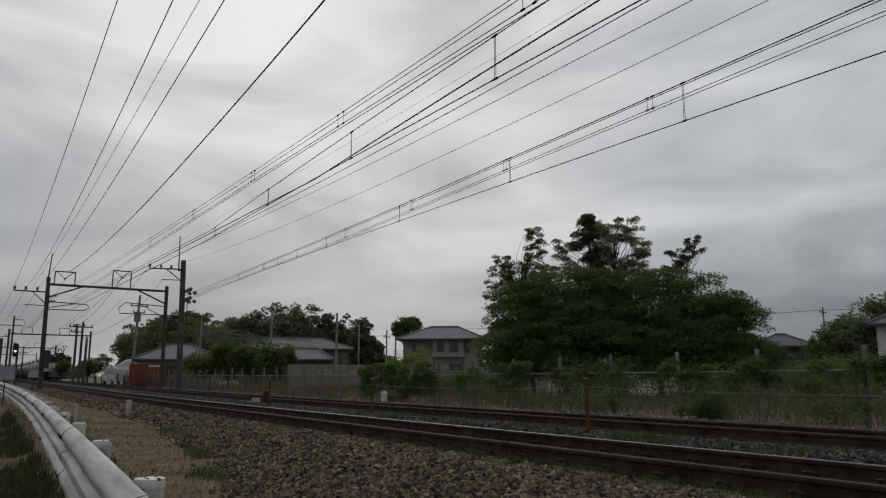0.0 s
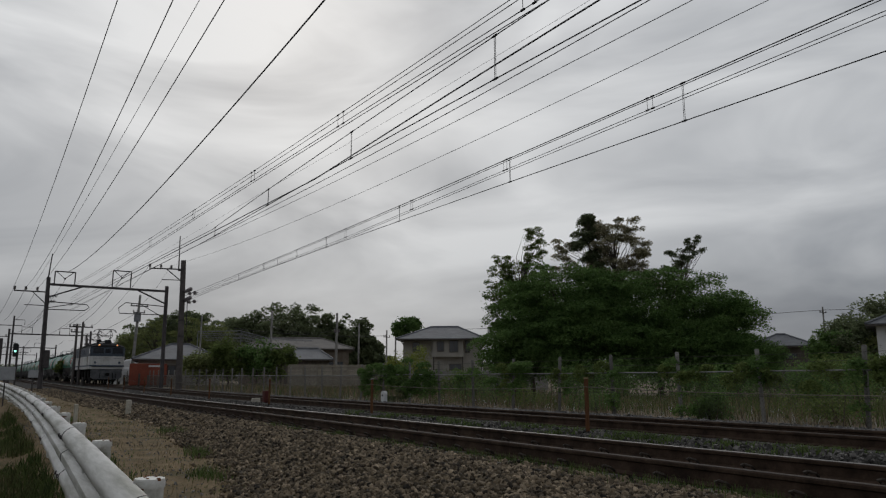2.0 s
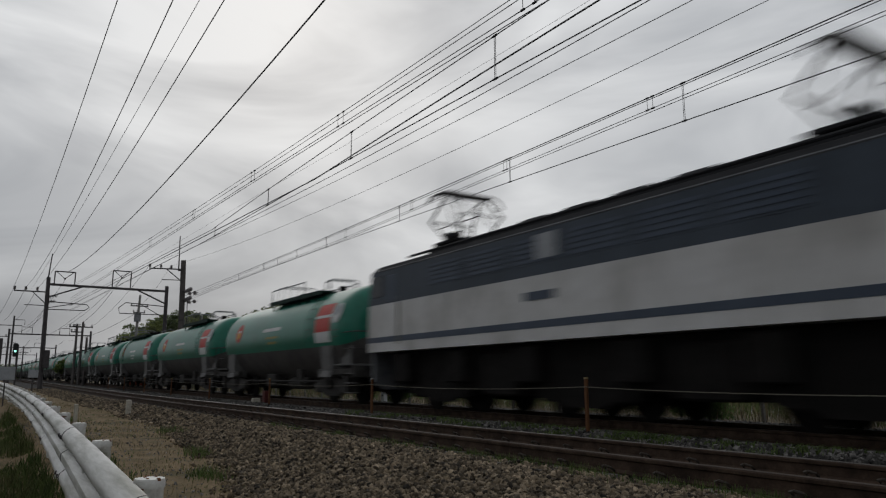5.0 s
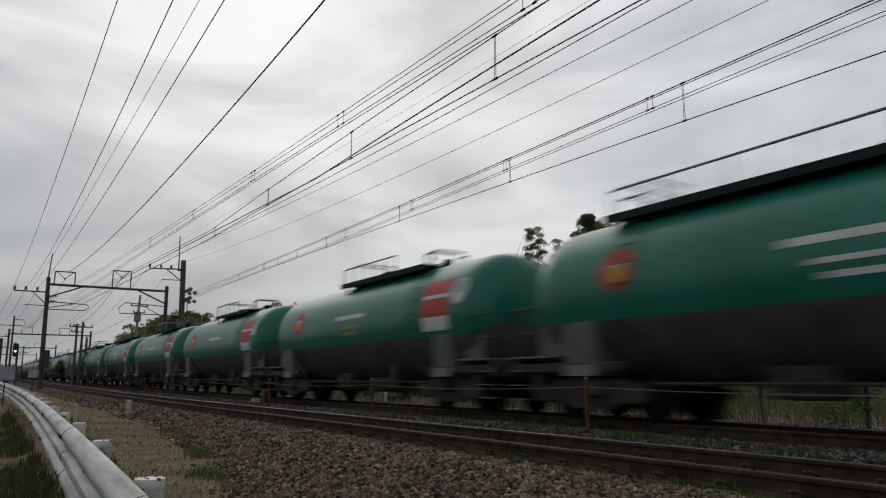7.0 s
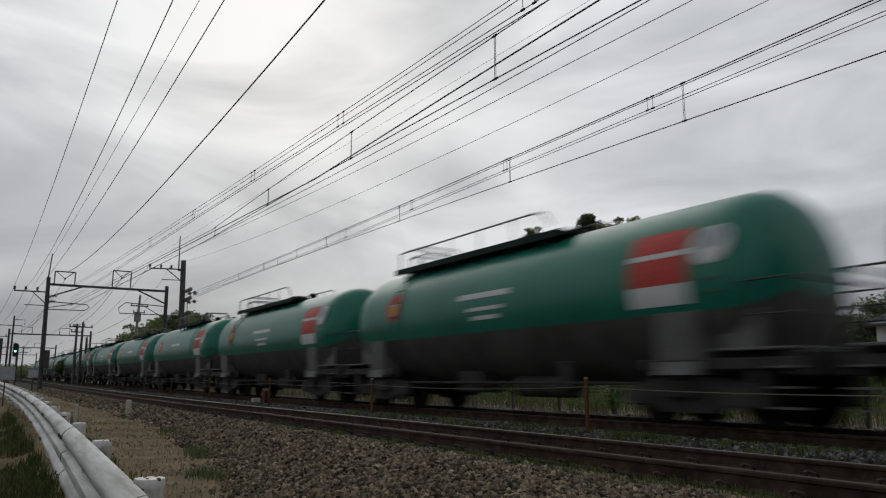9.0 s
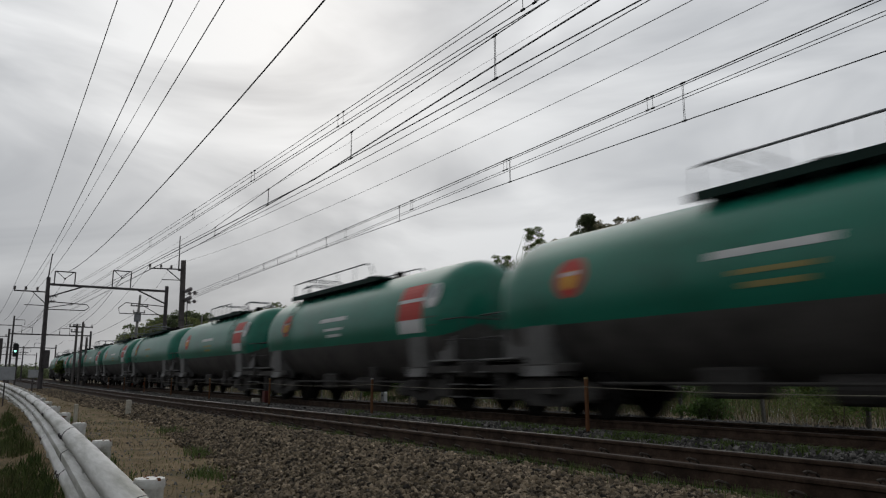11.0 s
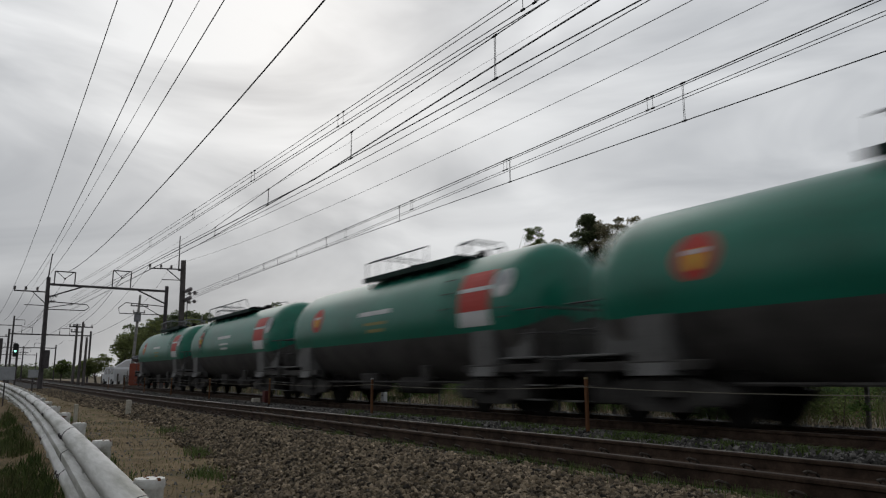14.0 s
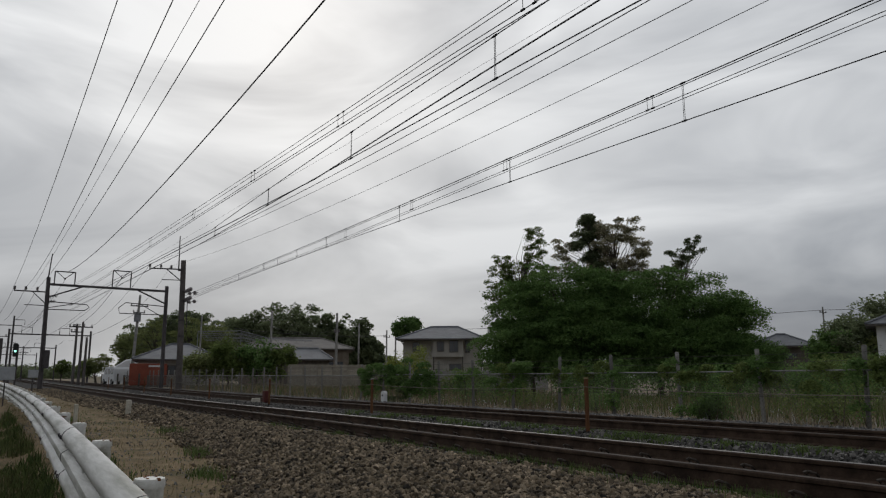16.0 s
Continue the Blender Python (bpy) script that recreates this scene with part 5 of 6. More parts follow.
def build_bush(name, label, spots, leaf, mat, n, clump=0.3, flat=0.8, clumps=30, group=""):
    """One shrub with stems; spots: (centre, radii) pairs."""
    t = thing(name, label, "shrub", group)
    pts, cen = [], []
    for c, rad in spots:
        p, cs = crown_points(c, rad, clumps, n, clump * max(rad), flat, 0.3)
        pts.append(p)
        cen.append(cs)
    pts, cen = np.concatenate(pts), np.concatenate(cen)
    g = ground(spots[0][0][0], spots[0][0][1])
    pts = pts[pts[:, 2] > g + 0.03]
    s = Shape()
    e = spots[0][0]
    s.tube([(e[0], e[1], g - 0.1), (e[0] + 0.03, e[1], g + 0.2), (e[0], e[1] + 0.05, max(g + 0.3, e[2]))], [0.03, 0.022, 0.008], 6)
    part("stem", s, M_BARK, t)
    v, f = leaf_arrays(pts, leaf, 0.6)
    ob = new("foliage", raw("foliage", v, f, mat))
    ob.parent = t


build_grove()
for y, x, w, h, mat, n in ((18.4, 14.5, 0.9, 0.5, M_LEAF_FRESH, 800), (15.4, 14.6, 0.9, 0.45, M_LEAF, 700), (10.6, 13.4, 0.35, 0.5, M_LEAF, 1700), (8.4, 14.4, 1.0, 0.5, M_LEAF_FRESH, 700), (5.6, 13.9, 1.0, 0.6, M_LEAF_FRESH, 800), (22.9, 16.0, 1.5, 0.6, M_LEAF, 1500)):
    build_bush("shrub", "green shrub growing in the field behind the fence", [((x, y, ground(x, y) + h * 0.62), (0.55, w, h * 0.75))], 0.07, mat, int(n * 1.7), 0.32, group="shrubs along the fence")


def build_vine(y0, y1, z0, z1, n, mat, label, leaf=0.06):
    """Creeper that hangs on the fence between two places."""
    t = thing("vine", label, "creeper", "creepers on the fence")
    r = np.random.default_rng(int(y0 * 100))
    m = max(6, int((y1 - y0) * (z1 - z0) * 9))
    cs = np.stack([13.0 + r.normal(-0.06, 0.10, m), r.uniform(y0, y1, m), np.zeros(m)], 1)
    cs[:, 2] = [ground(13.0, b) + z0 + (z1 - z0) * q ** 0.75 for b, q in zip(cs[:, 1], r.uniform(0, 1, m))]
    rad = r.uniform(0.10, 0.24, m)
    p = lump_leaves(cs, rad, 0.8, n, r)
    s = Shape()
    for i in range(1 + int((y1 - y0) * 1.2)):
        y = r.uniform(y0, y1)
        g = ground(13.0, y)
        s.tube([(12.95, y, g - 0.05), (12.93 + r.normal(0, 0.03), y + r.normal(0, 0.12), g + z1 * 0.5), (12.95, y + r.normal(0, 0.2), g + z1)], [0.007, 0.006, 0.003], 5)
    part("stem", s, M_BARK, t)
    v, f = leaf_arrays(p[p[:, 2] > -0.1], leaf, 0.6, r)
    ob = new("foliage", raw("foliage", v, f, mat))
    ob.parent = t


DENSE, LOOSE = "dense dark creeper covering the fence down to the ground", "loose green creeper hanging over the fence's top pipe"
for y0, y1, z0, z1, n, mat, lab in ((24.6, 26.9, 0.05, 1.45, 8000, M_LEAF, DENSE), (22.9, 24.6, 0.35, 1.5, 4200, M_LEAF, DENSE), (21.2, 22.8, 0.1, 1.35, 4200, M_LEAF, DENSE), (23.3, 24.3, 0.0, 0.6, 1500, M_LEAF_DARK, DENSE), (21.0, 26.8, 0.2, 1.3, 7000, M_LEAF, DENSE),
                                    (16.3, 17.9, 0.35, 1.25, 3600, M_LEAF, LOOSE), (17.0, 17.4, 0.1, 1.45, 900, M_LEAF_FRESH, LOOSE), (13.2, 15.4, 0.75, 1.18, 2600, M_LEAF_FRESH, LOOSE), (14.5, 14.75, 0.1, 1.1, 300, M_LEAF, LOOSE), (12.7, 13.1, 0.2, 1.2, 800, M_LEAF, LOOSE),
                                    (10.3, 11.7, 0.75, 1.12, 2000, M_LEAF_FRESH, LOOSE), (10.8, 11.1, 0.1, 1.3, 700, M_LEAF, LOOSE), (8.7, 10.0, 0.7, 1.15, 2000, M_LEAF_FRESH, LOOSE), (8.85, 9.15, 0.1, 1.25, 600, M_LEAF, LOOSE),
                                    (6.4, 7.9, 0.6, 1.2, 2200, M_LEAF_FRESH, LOOSE), (6.9, 7.2, 0.0, 1.2, 800, M_LEAF, LOOSE), (4.0, 6.2, 0.5, 1.15, 2400, M_LEAF_FRESH, LOOSE), (18.6, 20.6, 0.5, 1.15, 1500, M_LEAF, LOOSE)):
    build_vine(y0, y1, z0, z1, n, mat, lab)
for x, y, w, h, mat in ((38, 27, 2.2, 1.2, M_LEAF_DARK), (41, 24, 2.2, 1.5, M_LEAF_FRESH), (44, 24.5, 2.2, 1.7, M_LEAF), (34, 19, 2.2, 1.2, M_LEAF_FRESH), (36, 17.5, 2.5, 1.2, M_LEAF), (22, 33, 1.6, 0.8, M_LEAF_FRESH),
                        (23, 24, 2.2, 0.9, M_LEAF), (26, 20.5, 2.2, 0.9, M_LEAF), (29, 17.5, 2.2, 0.9, M_LEAF), (24.9, 43.4, 1.2, 2.3, M_LEAF_YOUNG), (23.6, 44.0, 0.9, 1.8, M_LEAF_YOUNG)):
    build_bush("garden_bush", "leafy green bush in the gardens behind the fence", [((x, y, h * 0.55), (w, w, h * 0.75))], 0.11, mat, 5000, 0.3, group="bushes behind the fence")
for x, y, w, h, mat in ((15.6, 64, 2.0, 3.0, M_LEAF_YARD), (18.0, 63.5, 2.4, 3.8, M_LEAF_FRESH), (20.3, 63, 2.4, 4.0, M_LEAF), (22.3, 62.5, 2.0, 3.4, M_LEAF_FRESH)):
    build_tree("orchard_tree", "low leafy orchard tree behind the fence", (x, y, rise(y) - 0.2), h * 0.7, 0.08, [((x, y, h * 0.58 + rise(y)), (w * 0.75, w * 0.7, h * 0.42))], 0.24, mat, 8, 3800, 0.26, 0.8, 40, "orchard trees")


def build_right_trees():
    for x, y, z, r, h, mat in ((52.3, 30.2, 2.7, 1.6, 4.0, M_LEAF), (53.0, 28.6, 3.1, 1.8, 4.6, M_LEAF_DARK), (53.2, 26.8, 2.6, 1.6, 3.8, M_LEAF_YARD)):
        build_tree("round_tree", "rounded dark green garden tree near the houses", (x, y, -0.1), h, 0.12, [((x, y, z), (r, r, r * 1.05))], 0.20, mat, 8, 7000, 0.2, 0.7, 70, "trees near the houses")


build_right_trees()


def build_woods():
    """Wooded rises that close the view."""
    v, f, k = [], [], 0
    spots = [(x, y, top, w, 0.42) for x, y, top, w in (
        (28, 162, 12.4, 4.0), (32.5, 161, 14.0, 4.2), (36.5, 161, 14.6, 4.2), (42.5, 159, 14.6, 4.6), (47.3, 158, 14.2, 4.5), (51.8, 157, 15.8, 4.6), (56, 155, 16.9, 4.6), (60.3, 153.5, 16.5, 4.4), (63.6, 152, 15.0, 3.4),
        (66.7, 151, 13.4, 3.2), (69.4, 149.8, 14.5, 3.6), (71.9, 148.4, 13.0, 3.0), (73.6, 147.5, 9.8, 2.4), (75.2, 147, 6.8, 2.6), (39, 170, 12.5, 7.0), (51, 168, 13.5, 8.0), (60, 165, 13.5, 7.0), (68, 160, 11, 6.0),
        (80, 151, 4.6, 5), (86, 150, 4.8, 7), (96, 140, 4.6, 8), (4, 262, 4.0, 10), (-12, 262, 4.4, 13), (16, 240, 3.8, 9))]
    spots += [(x, y, top, w, 0.34) for x, y, top, w in ((105, 58, 9.2, 4), (108, 55, 12.0, 4.5), (112, 51, 13.6, 5), (116, 47, 14.2, 5), (121, 43, 14.0, 6), (100, 62, 6.0, 4), (128, 34, 13, 8))]
    for x, y, top, w, leaf in spots:
        top *= 1.08
        c, rad = np.array((x, y, top * 0.5)), np.array((w * 1.1, w * 1.1, top * 0.52))
        p, cs = crown_lumps(c, rad * np.array((1.4, 1.4, 1.0)), 60, (w * 0.25, w * 0.45), 0.8, 7000, 0.5)
        q, cs = crown_points(c - np.array((0, 0, top * 0.08)), rad * np.array((1.1, 1.1, 0.85)), 160, 3400, w * 0.2, 0.9, 0.2)
        p = np.concatenate([p, q])
        a, b = leaf_arrays(p[p[:, 2] > 0.3], leaf * 1.35)
        v.append(a)
        f.append(b + k)
        k += len(a)
    ob = new("woods", raw("woods", np.concatenate(v), np.concatenate(f), M_WOODS_HAZED))
    tagged(ob, "distant wooded hills of rounded dark green trees, colour lifted for haze", "woods", kind="stuff")


build_woods()
build_tree("round_tree", "rounded fresh green tree beyond the goods yard", (12.1, 99.3, 0.4), 3.2, 0.16, [((12.1, 99.3, 2.6), (2.0, 1.7, 1.55)), ((11.0, 100, 2.2), (1.4, 1.2, 1.1))], 0.17, M_LEAF_YARD, 8, 4000, 0.25, 0.6, 30, "trees beyond the yard", 0.4, None, (0.4, 0.7))
build_tree("round_tree", "small round green tree beyond the tracks", (8.2, 99.7, 0.4), 2.4, 0.1, [((8.2, 99.7, 2.3), (1.2, 1.1, 0.9))], 0.2, M_LEAF_FRESH, 6, 2200, 0.25, 0.6, 20, "trees beyond the yard", 0.4, None, (0.3, 0.5))
build_tree("round_tree", "tall tree rising behind the house", (47.5, 84, 0.2), 8.5, 0.2, [((47.2, 84, 7.6), (1.9, 1.7, 1.1)), ((46.2, 84, 6.9), (1.2, 1.2, 0.8)), ((48.0, 84, 8.2), (0.9, 0.9, 0.7))], 0.3, M_LEAF, 8, 2600, 0.25, 0.8, 40, "trees near the houses")
for x, y, h, w in ((15.2, 98.8, 7.0, 2.0), (18.6, 99.5, 9.4, 2.8), (22.8, 98.3, 9.5, 2.6), (26.6, 100, 8.8, 2.4)):
    build_tree("yard_tree", "airy light green tree behind the sheds", (x, y, 0.3), h * 0.8, 0.2, [((x, y, h * 0.68), (w, w, h * 0.31))], 0.17, M_LEAF_YARD, 30, 6500, 0.22, 0.5, 60, "trees behind the sheds", 0.25, 0.05, (0.3, 0.7))


# ---- buildings ----
def build_house(name, label, at, w, d, z1, roof_rise, wall, roof_mat, windows, over=0.6, upper=None, ridge=0.35):
    """A house with a hipped roof; local x runs along the front, y into the depth, the front faces -y. windows: (x, z, w, h, side)."""
    h = thing(name, label, "house", at=at)
    c = Shape()
    c.box(-w / 2, w / 2, 0, d, -0.6, z1)
    part("wall", c, wall, h, "plastered outer wall")
    if upper:
        x0, x1, zl, out = upper
        c = Shape()
        c.box(x0, x1, -out, 0.02, zl, z1 - 0.02)
        part("upper_bay", c, wall, h, "overhanging upper storey")
        for x in (x0 + 0.12, x1 - 0.12):
            c = Shape()
            c.box(x - 0.07, x + 0.07, -out + 0.03, -out + 0.17, -0.6, zl)
            part("post", c, M_FRAME, h)
    c = Shape()
    a0, a1, b0, b1 = -w / 2 - over, w / 2 + over, -over - (upper[3] if upper else 0), d + over
    rl = min(w, d) * ridge
    c.loft([[(a0, b0, z1 - 0.02), (a1, b0, z1 - 0.02), (a1, b1, z1 - 0.02), (a0, b1, z1 - 0.02)],
            [(a0, b0, z1 + 0.14), (a1, b0, z1 + 0.14), (a1, b1, z1 + 0.14), (a0, b1, z1 + 0.14)],
            [(-w / 2 + rl + 0.3, d / 2 - 0.06, z1 + roof_rise), (w / 2 - rl - 0.3, d / 2 - 0.06, z1 + roof_rise), (w / 2 - rl - 0.3, d / 2 + 0.06, z1 + roof_rise), (-w / 2 + rl + 0.3, d / 2 + 0.06, z1 + roof_rise)]])
    roof = part("roof", c, roof_mat, h, "hipped tiled roof")
    c = Shape()
    c.box(-w / 2 + rl + 0.2, w / 2 - rl - 0.2, d / 2 - 0.14, d / 2 + 0.14, z1 + roof_rise - 0.05, z1 + roof_rise + 0.14, 0.04)
    part("ridge", c, roof_mat, roof)
    for sx in (-1, 1):
        c = Shape()
        c.tube([(sx * (w / 2 - rl - 0.3), d / 2, z1 + roof_rise + 0.04), (a0 if sx < 0 else a1, b0, z1 + 0.17)], 0.09, 6)
        part("hip_ridge", c, roof_mat, roof)
    c = Shape()
    c.box(a0, a1, b0 - 0.09, b0 - 0.01, z1 - 0.02, z1 + 0.1)
    part("gutter", c, M_FRAME, roof)
    for x, z, ww, hh, side in windows:
        o = -(upper[3] if upper and upper[0] <= x <= upper[1] and z > upper[2] else 0)
        win = Shape()
        if side == "front":
            for p in ((x - ww / 2, x + ww / 2, z, z + 0.07), (x - ww / 2, x + ww / 2, z + hh - 0.07, z + hh), (x - ww / 2, x - ww / 2 + 0.07, z, z + hh), (x + ww / 2 - 0.07, x + ww / 2, z, z + hh), (x - 0.03, x + 0.03, z, z + hh)):
                win.box(p[0], p[1], o - 0.06, o + 0.02, p[2], p[3])
            g = Shape()
            g.box(x - ww / 2 + 0.05, x + ww / 2 - 0.05, o - 0.025, o + 0.01, z + 0.05, z + hh - 0.05)
        else:
            sx = w / 2 if side == "right" else -w / 2
            for p in ((x - ww / 2, x + ww / 2, z, z + 0.07), (x - ww / 2, x + ww / 2, z + hh - 0.07, z + hh), (x - ww / 2, x - ww / 2 + 0.07, z, z + hh), (x + ww / 2 - 0.07, x + ww / 2, z, z + hh)):
                win.box(sx - 0.06, sx + 0.06, p[0], p[1], p[2], p[3])
            g = Shape()
            g.box(sx - 0.03, sx + 0.03, x - ww / 2 + 0.05, x + ww / 2 - 0.05, z + 0.05, z + hh - 0.05)
        wd = part("window", win, M_FRAME, h, "dark framed window")
        part("pane", g, M_PANE, wd)
    return h


# headings: front towards the railway
build_house("house", "two-storey beige house with grey hipped roof and overhanging upper floor", pose(44.2, 71.0, 0.2, 0, 0, -38), 8.8, 7.0, 5.0, 1.75, M_PLASTER, M_ROOF,
            [(-2.9, 3.55, 0.8, 1.2, "front"), (0.0, 3.7, 0.8, 1.1, "front"), (1.5, 3.6, 1.0, 1.3, "front"), (3.0, 3.6, 0.5, 1.3, "front"), (1.6, 0.6, 1.4, 1.7, "front"), (-2.6, 1.0, 1.2, 1.2, "front"), (1.5, 3.5, 1.0, 1.2, "right"), (2.0, 0.9, 1.0, 1.2, "right")],
            upper=(-0.9, 2.6, 3.1, 0.9))
build_house("house", "small dark house with a grey tile roof among the bushes", pose(62.6, 41.0, 0, 0, 0, -57), 4.6, 5.0, 3.7, 1.3, M_WOOD, M_ROOF, [(0.5, 2.6, 1.6, 0.6, "front")])
build_house("house", "white two-storey house with a dark grey roof", pose(51.8, 23.6, 0, 0, 0, -63), 5.6, 6.0, 4.25, 1.5, M_PLASTER_WHITE, M_ROOF, [(-1.7, 2.7, 1.1, 1.3, "front"), (0.6, 2.7, 1.1, 1.3, "front")])
build_house("workshop", "long low workshop with a shallow grey tile roof", pose(16.0, 73.0, 0.2, 0, 0, -12), 7.4, 9.0, 2.35, 1.75, M_PLASTER, M_ROOF, [(2.0, 1.0, 1.6, 0.9, "front"), (-1.0, 1.0, 1.4, 0.9, "front")], over=0.5)


build_house("barn", "long farm building with a low weathered hipped roof", pose(29.8, 79.0, 0.1, 0, 0, -22), 12.0, 8.0, 4.0, 1.5, M_BROWN_WALL, M_ROOF_OLD, [(3.6, 1.8, 1.4, 0.9, "front"), (5.0, 1.8, 0.8, 0.9, "front")])
build_house("shed", "small shed with a light grey tin roof beside the barn", pose(27.5, 69.6, 0.1, 0, 0, -22), 4.4, 4.2, 2.55, 1.25, M_WOOD, M_ROOF_TIN, [(0.6, 1.0, 1.0, 0.8, "front")], over=0.4, ridge=0.2)


def build_net_frame():
    """Pale netting over an orchard frame."""
    t = thing("orchard_net", "pale bird netting sagging over an orchard frame", "netting")
    line = [(19.6, 81.6, 5.95), (21.9, 81.1, 5.98), (24.0, 80.5, 6.05), (25.4, 80.1, 5.7), (26.9, 79.6, 5.35), (31.4, 78.0, 5.2)]
    for k in range(6):
        c = Shape()
        c.tube([(x + 0.5 * k, y + 1.3 * k, z - 0.13 * k + 0.05 * math.sin(3 * k + i)) for i, (x, y, z) in enumerate(line)], 0.028 if k else 0.045, 5)
        part("strand", c, M_WIRE_PALE, t)
    for i in range(len(line) - 1):
        a, b = Vector(line[i]), Vector(line[i + 1])
        for j in range(5):
            p = a.lerp(b, j / 5)
            c = Shape()
            c.tube([p, p + Vector((2.5, 6.5, -0.65))], 0.018, 4)
            part("cross_strand", c, M_WIRE_PALE, t)
    for i in (0, 2, 4):
        x, y, z = line[i]
        c = Shape()
        c.tube([(x, y, -0.3), (x, y, z)], 0.04, 6)
        part("post", c, M_STEEL, t)


build_net_frame()


def build_yard():
    c = thing("goods_container", "faded orange freight container in the goods yard", "container", at=pose(12.9, 71.2, 0.15, 0, 0, -10))
    b = Shape()
    b.box(-1.6, 1.6, 0, 6.0, 0.1, 2.05, 0.03)
    part("box_body", b, M_ORANGE, c)
    for i in range(9):
        r = Shape()
        x = -1.45 + i * 0.3625
        r.box(x - 0.05, x + 0.05, -0.04, 0.0, 0.2, 1.95)
        part("rib", r, M_ORANGE, c)
    m = Shape()
    m.box(0.0, 1.1, -0.06, -0.045, 1.75, 1.9)
    part("lettering_bar", m, M_WHITE, c)
    t = thing("tarpaulin_stack", "rounded stack covered with a white tarpaulin", "tarpaulin", at=pose(15.1, 94.0, 0.2, 0, 0, -9))
    s = Shape()
    pr = [(-2.6, -0.1), (-2.5, 1.0), (-1.6, 2.3), (-0.6, 2.95), (0.9, 3.0), (1.9, 2.8), (2.1, 1.2), (2.1, -0.1)]
    s.loft([[(x * k, y, z * k) for x, z in pr] for y, k in ((0, 0.96), (0.4, 1), (4.5, 1), (5, 0.95))])
    part("cover", s, M_TARP, t, "", True)
    v = thing("van", "white van parked in the goods yard", "van", at=pose(12.4, 86.6, 0.25, 0, 0, -80))
    s = Shape()
    pr = [(-1.9, 0.35), (-1.95, 0.9), (-1.7, 1.05), (-1.15, 1.75), (-0.9, 1.85), (1.7, 1.85), (1.9, 1.6), (1.95, 0.35)]
    s.loft([[(x * kx, y, z) for x, z in pr] for y, kx in ((-0.8, 0.985), (-0.74, 1), (0.74, 1), (0.8, 0.985))])
    part("body", s, M_VAN, v)
    for x0, x1 in ((-1.15, -0.35), (-0.25, 0.6), (0.7, 1.6)):
        for sy in (-1, 1):
            g = Shape()
            a, b = sorted((sy * 0.79, sy * 0.812))
            g.box(x0, x1, a, b, 1.1, 1.62, 0.01)
            part("side_window", g, M_PANE, v)
    for x in (-1.25, 1.25):
        for sy in (-1, 1):
            g = Shape()
            g.tube([(x, sy * 0.66, 0.3), (x, sy * 0.83, 0.3)], 0.3, 18)
            w = part("wheel", g, M_RUBBER, v)
            g = Shape()
            g.tube([(x, sy * 0.82, 0.3), (x, sy * 0.845, 0.3)], 0.17, 14)
            part("rim", g, M_STEEL, w)


build_yard()


def build_block_wall(label, p0, p1, rows, mat):
    w = thing("garden_wall", label, "wall", "garden walls")
    p0, p1 = Vector(p0), Vector(p1)
    n = round((p1 - p0).length / 1.2)
    half = (p1 - p0).length / n / 2 - 0.006
    blk = Shape()
    blk.box(-half, half, -0.06, 0.06, 0, 0.385, 0.012)
    me = blk.mesh("block", mat)
    a = math.degrees(math.atan2(p1.y - p0.y, p1.x - p0.x))
    for i in range(n):
        for k in range(rows):
            p = p0.lerp(p1, (i + 0.5) / n)
            ob = part("block", me, None, w)
            ob.matrix_basis = pose(p.x, p.y, ground(20, p.y) - 0.05 + 0.39 * k, 0, 0, a)


build_block_wall("grey concrete block garden wall behind the fence", (28.5, 50.5), (37.5, 44.5), 4, M_CONCRETE)
build_block_wall("tall stained beige block wall behind the fence", (20.0, 54.5), (28.3, 50.8), 5, M_WALL_OLD)


def build_utility_pole(x, y, h, r, arms, label, mat=None, lean=0.0):
    p = thing("utility_pole", label, "utility pole", "utility poles")
    g = rise(y) - 0.4
    s = Shape()
    s.tube([(x, y, g), (x + lean, y, g + h)], [r, r * 0.7], 12)
    part("shaft", s, mat or M_CONCRETE, p, "", True)
    for k, (dz, half) in enumerate(arms):
        s = Shape()
        z = g + h - dz
        s.box(x + lean - half, x + lean + half, y - 0.05, y + 0.05, z - 0.05, z + 0.05)
        part("cross_arm", s, M_STEEL_DARK, p)
        for d in (-0.9, -0.3, 0.9):
            insulators(p, x + lean + d * half, y, z, 0.28, 2)
    return p


build_utility_pole(25.8, 75.7, 8.0, 0.14, [], "thin grey concrete utility pole behind the fence")
build_utility_pole(26.2, 59.5, 6.7, 0.13, [(1.7, 0.2)], "pale concrete utility pole behind the fence")
build_utility_pole(38.7, 81.2, 7.6, 0.13, [], "thin grey concrete utility pole behind the fence")
build_utility_pole(51.0, 97.4, 8.0, 0.15, [(1.0, 0.5)], "concrete utility pole with one cross arm")
build_utility_pole(52.3, 97.0, 9.2, 0.15, [(1.2, 0.8), (0.5, 0.6)], "concrete utility pole with two cross arms")
build_utility_pole(13.5, 84.0, 9.8, 0.17, [(1.2, 0.9), (1.9, 0.6)], "concrete utility pole crowded with wires and a transformer", None, 0.35)
build_utility_pole(16.6, 68.0, 6.6, 0.10, [], "thin grey concrete utility pole behind the fence")
build_utility_pole(7.6, 80.0, 6.2, 0.14, [(0.3, 0.7), (0.8, 0.5)], "trackside pole with cross arms far down the line", M_POLE)
build_utility_pole(8.1, 80.0, 6.4, 0.14, [(0.5, 0.9)], "thick trackside pole far down the line", M_POLE)
build_utility_pole(8.55, 80.0, 4.9, 0.15, [], "short thick trackside pole far down the line", M_POLE)
build_utility_pole(104.0, 61.0, 11.5, 0.15, [(0.8, 0.8)], "distant utility pole above the trees")
s = Shape()
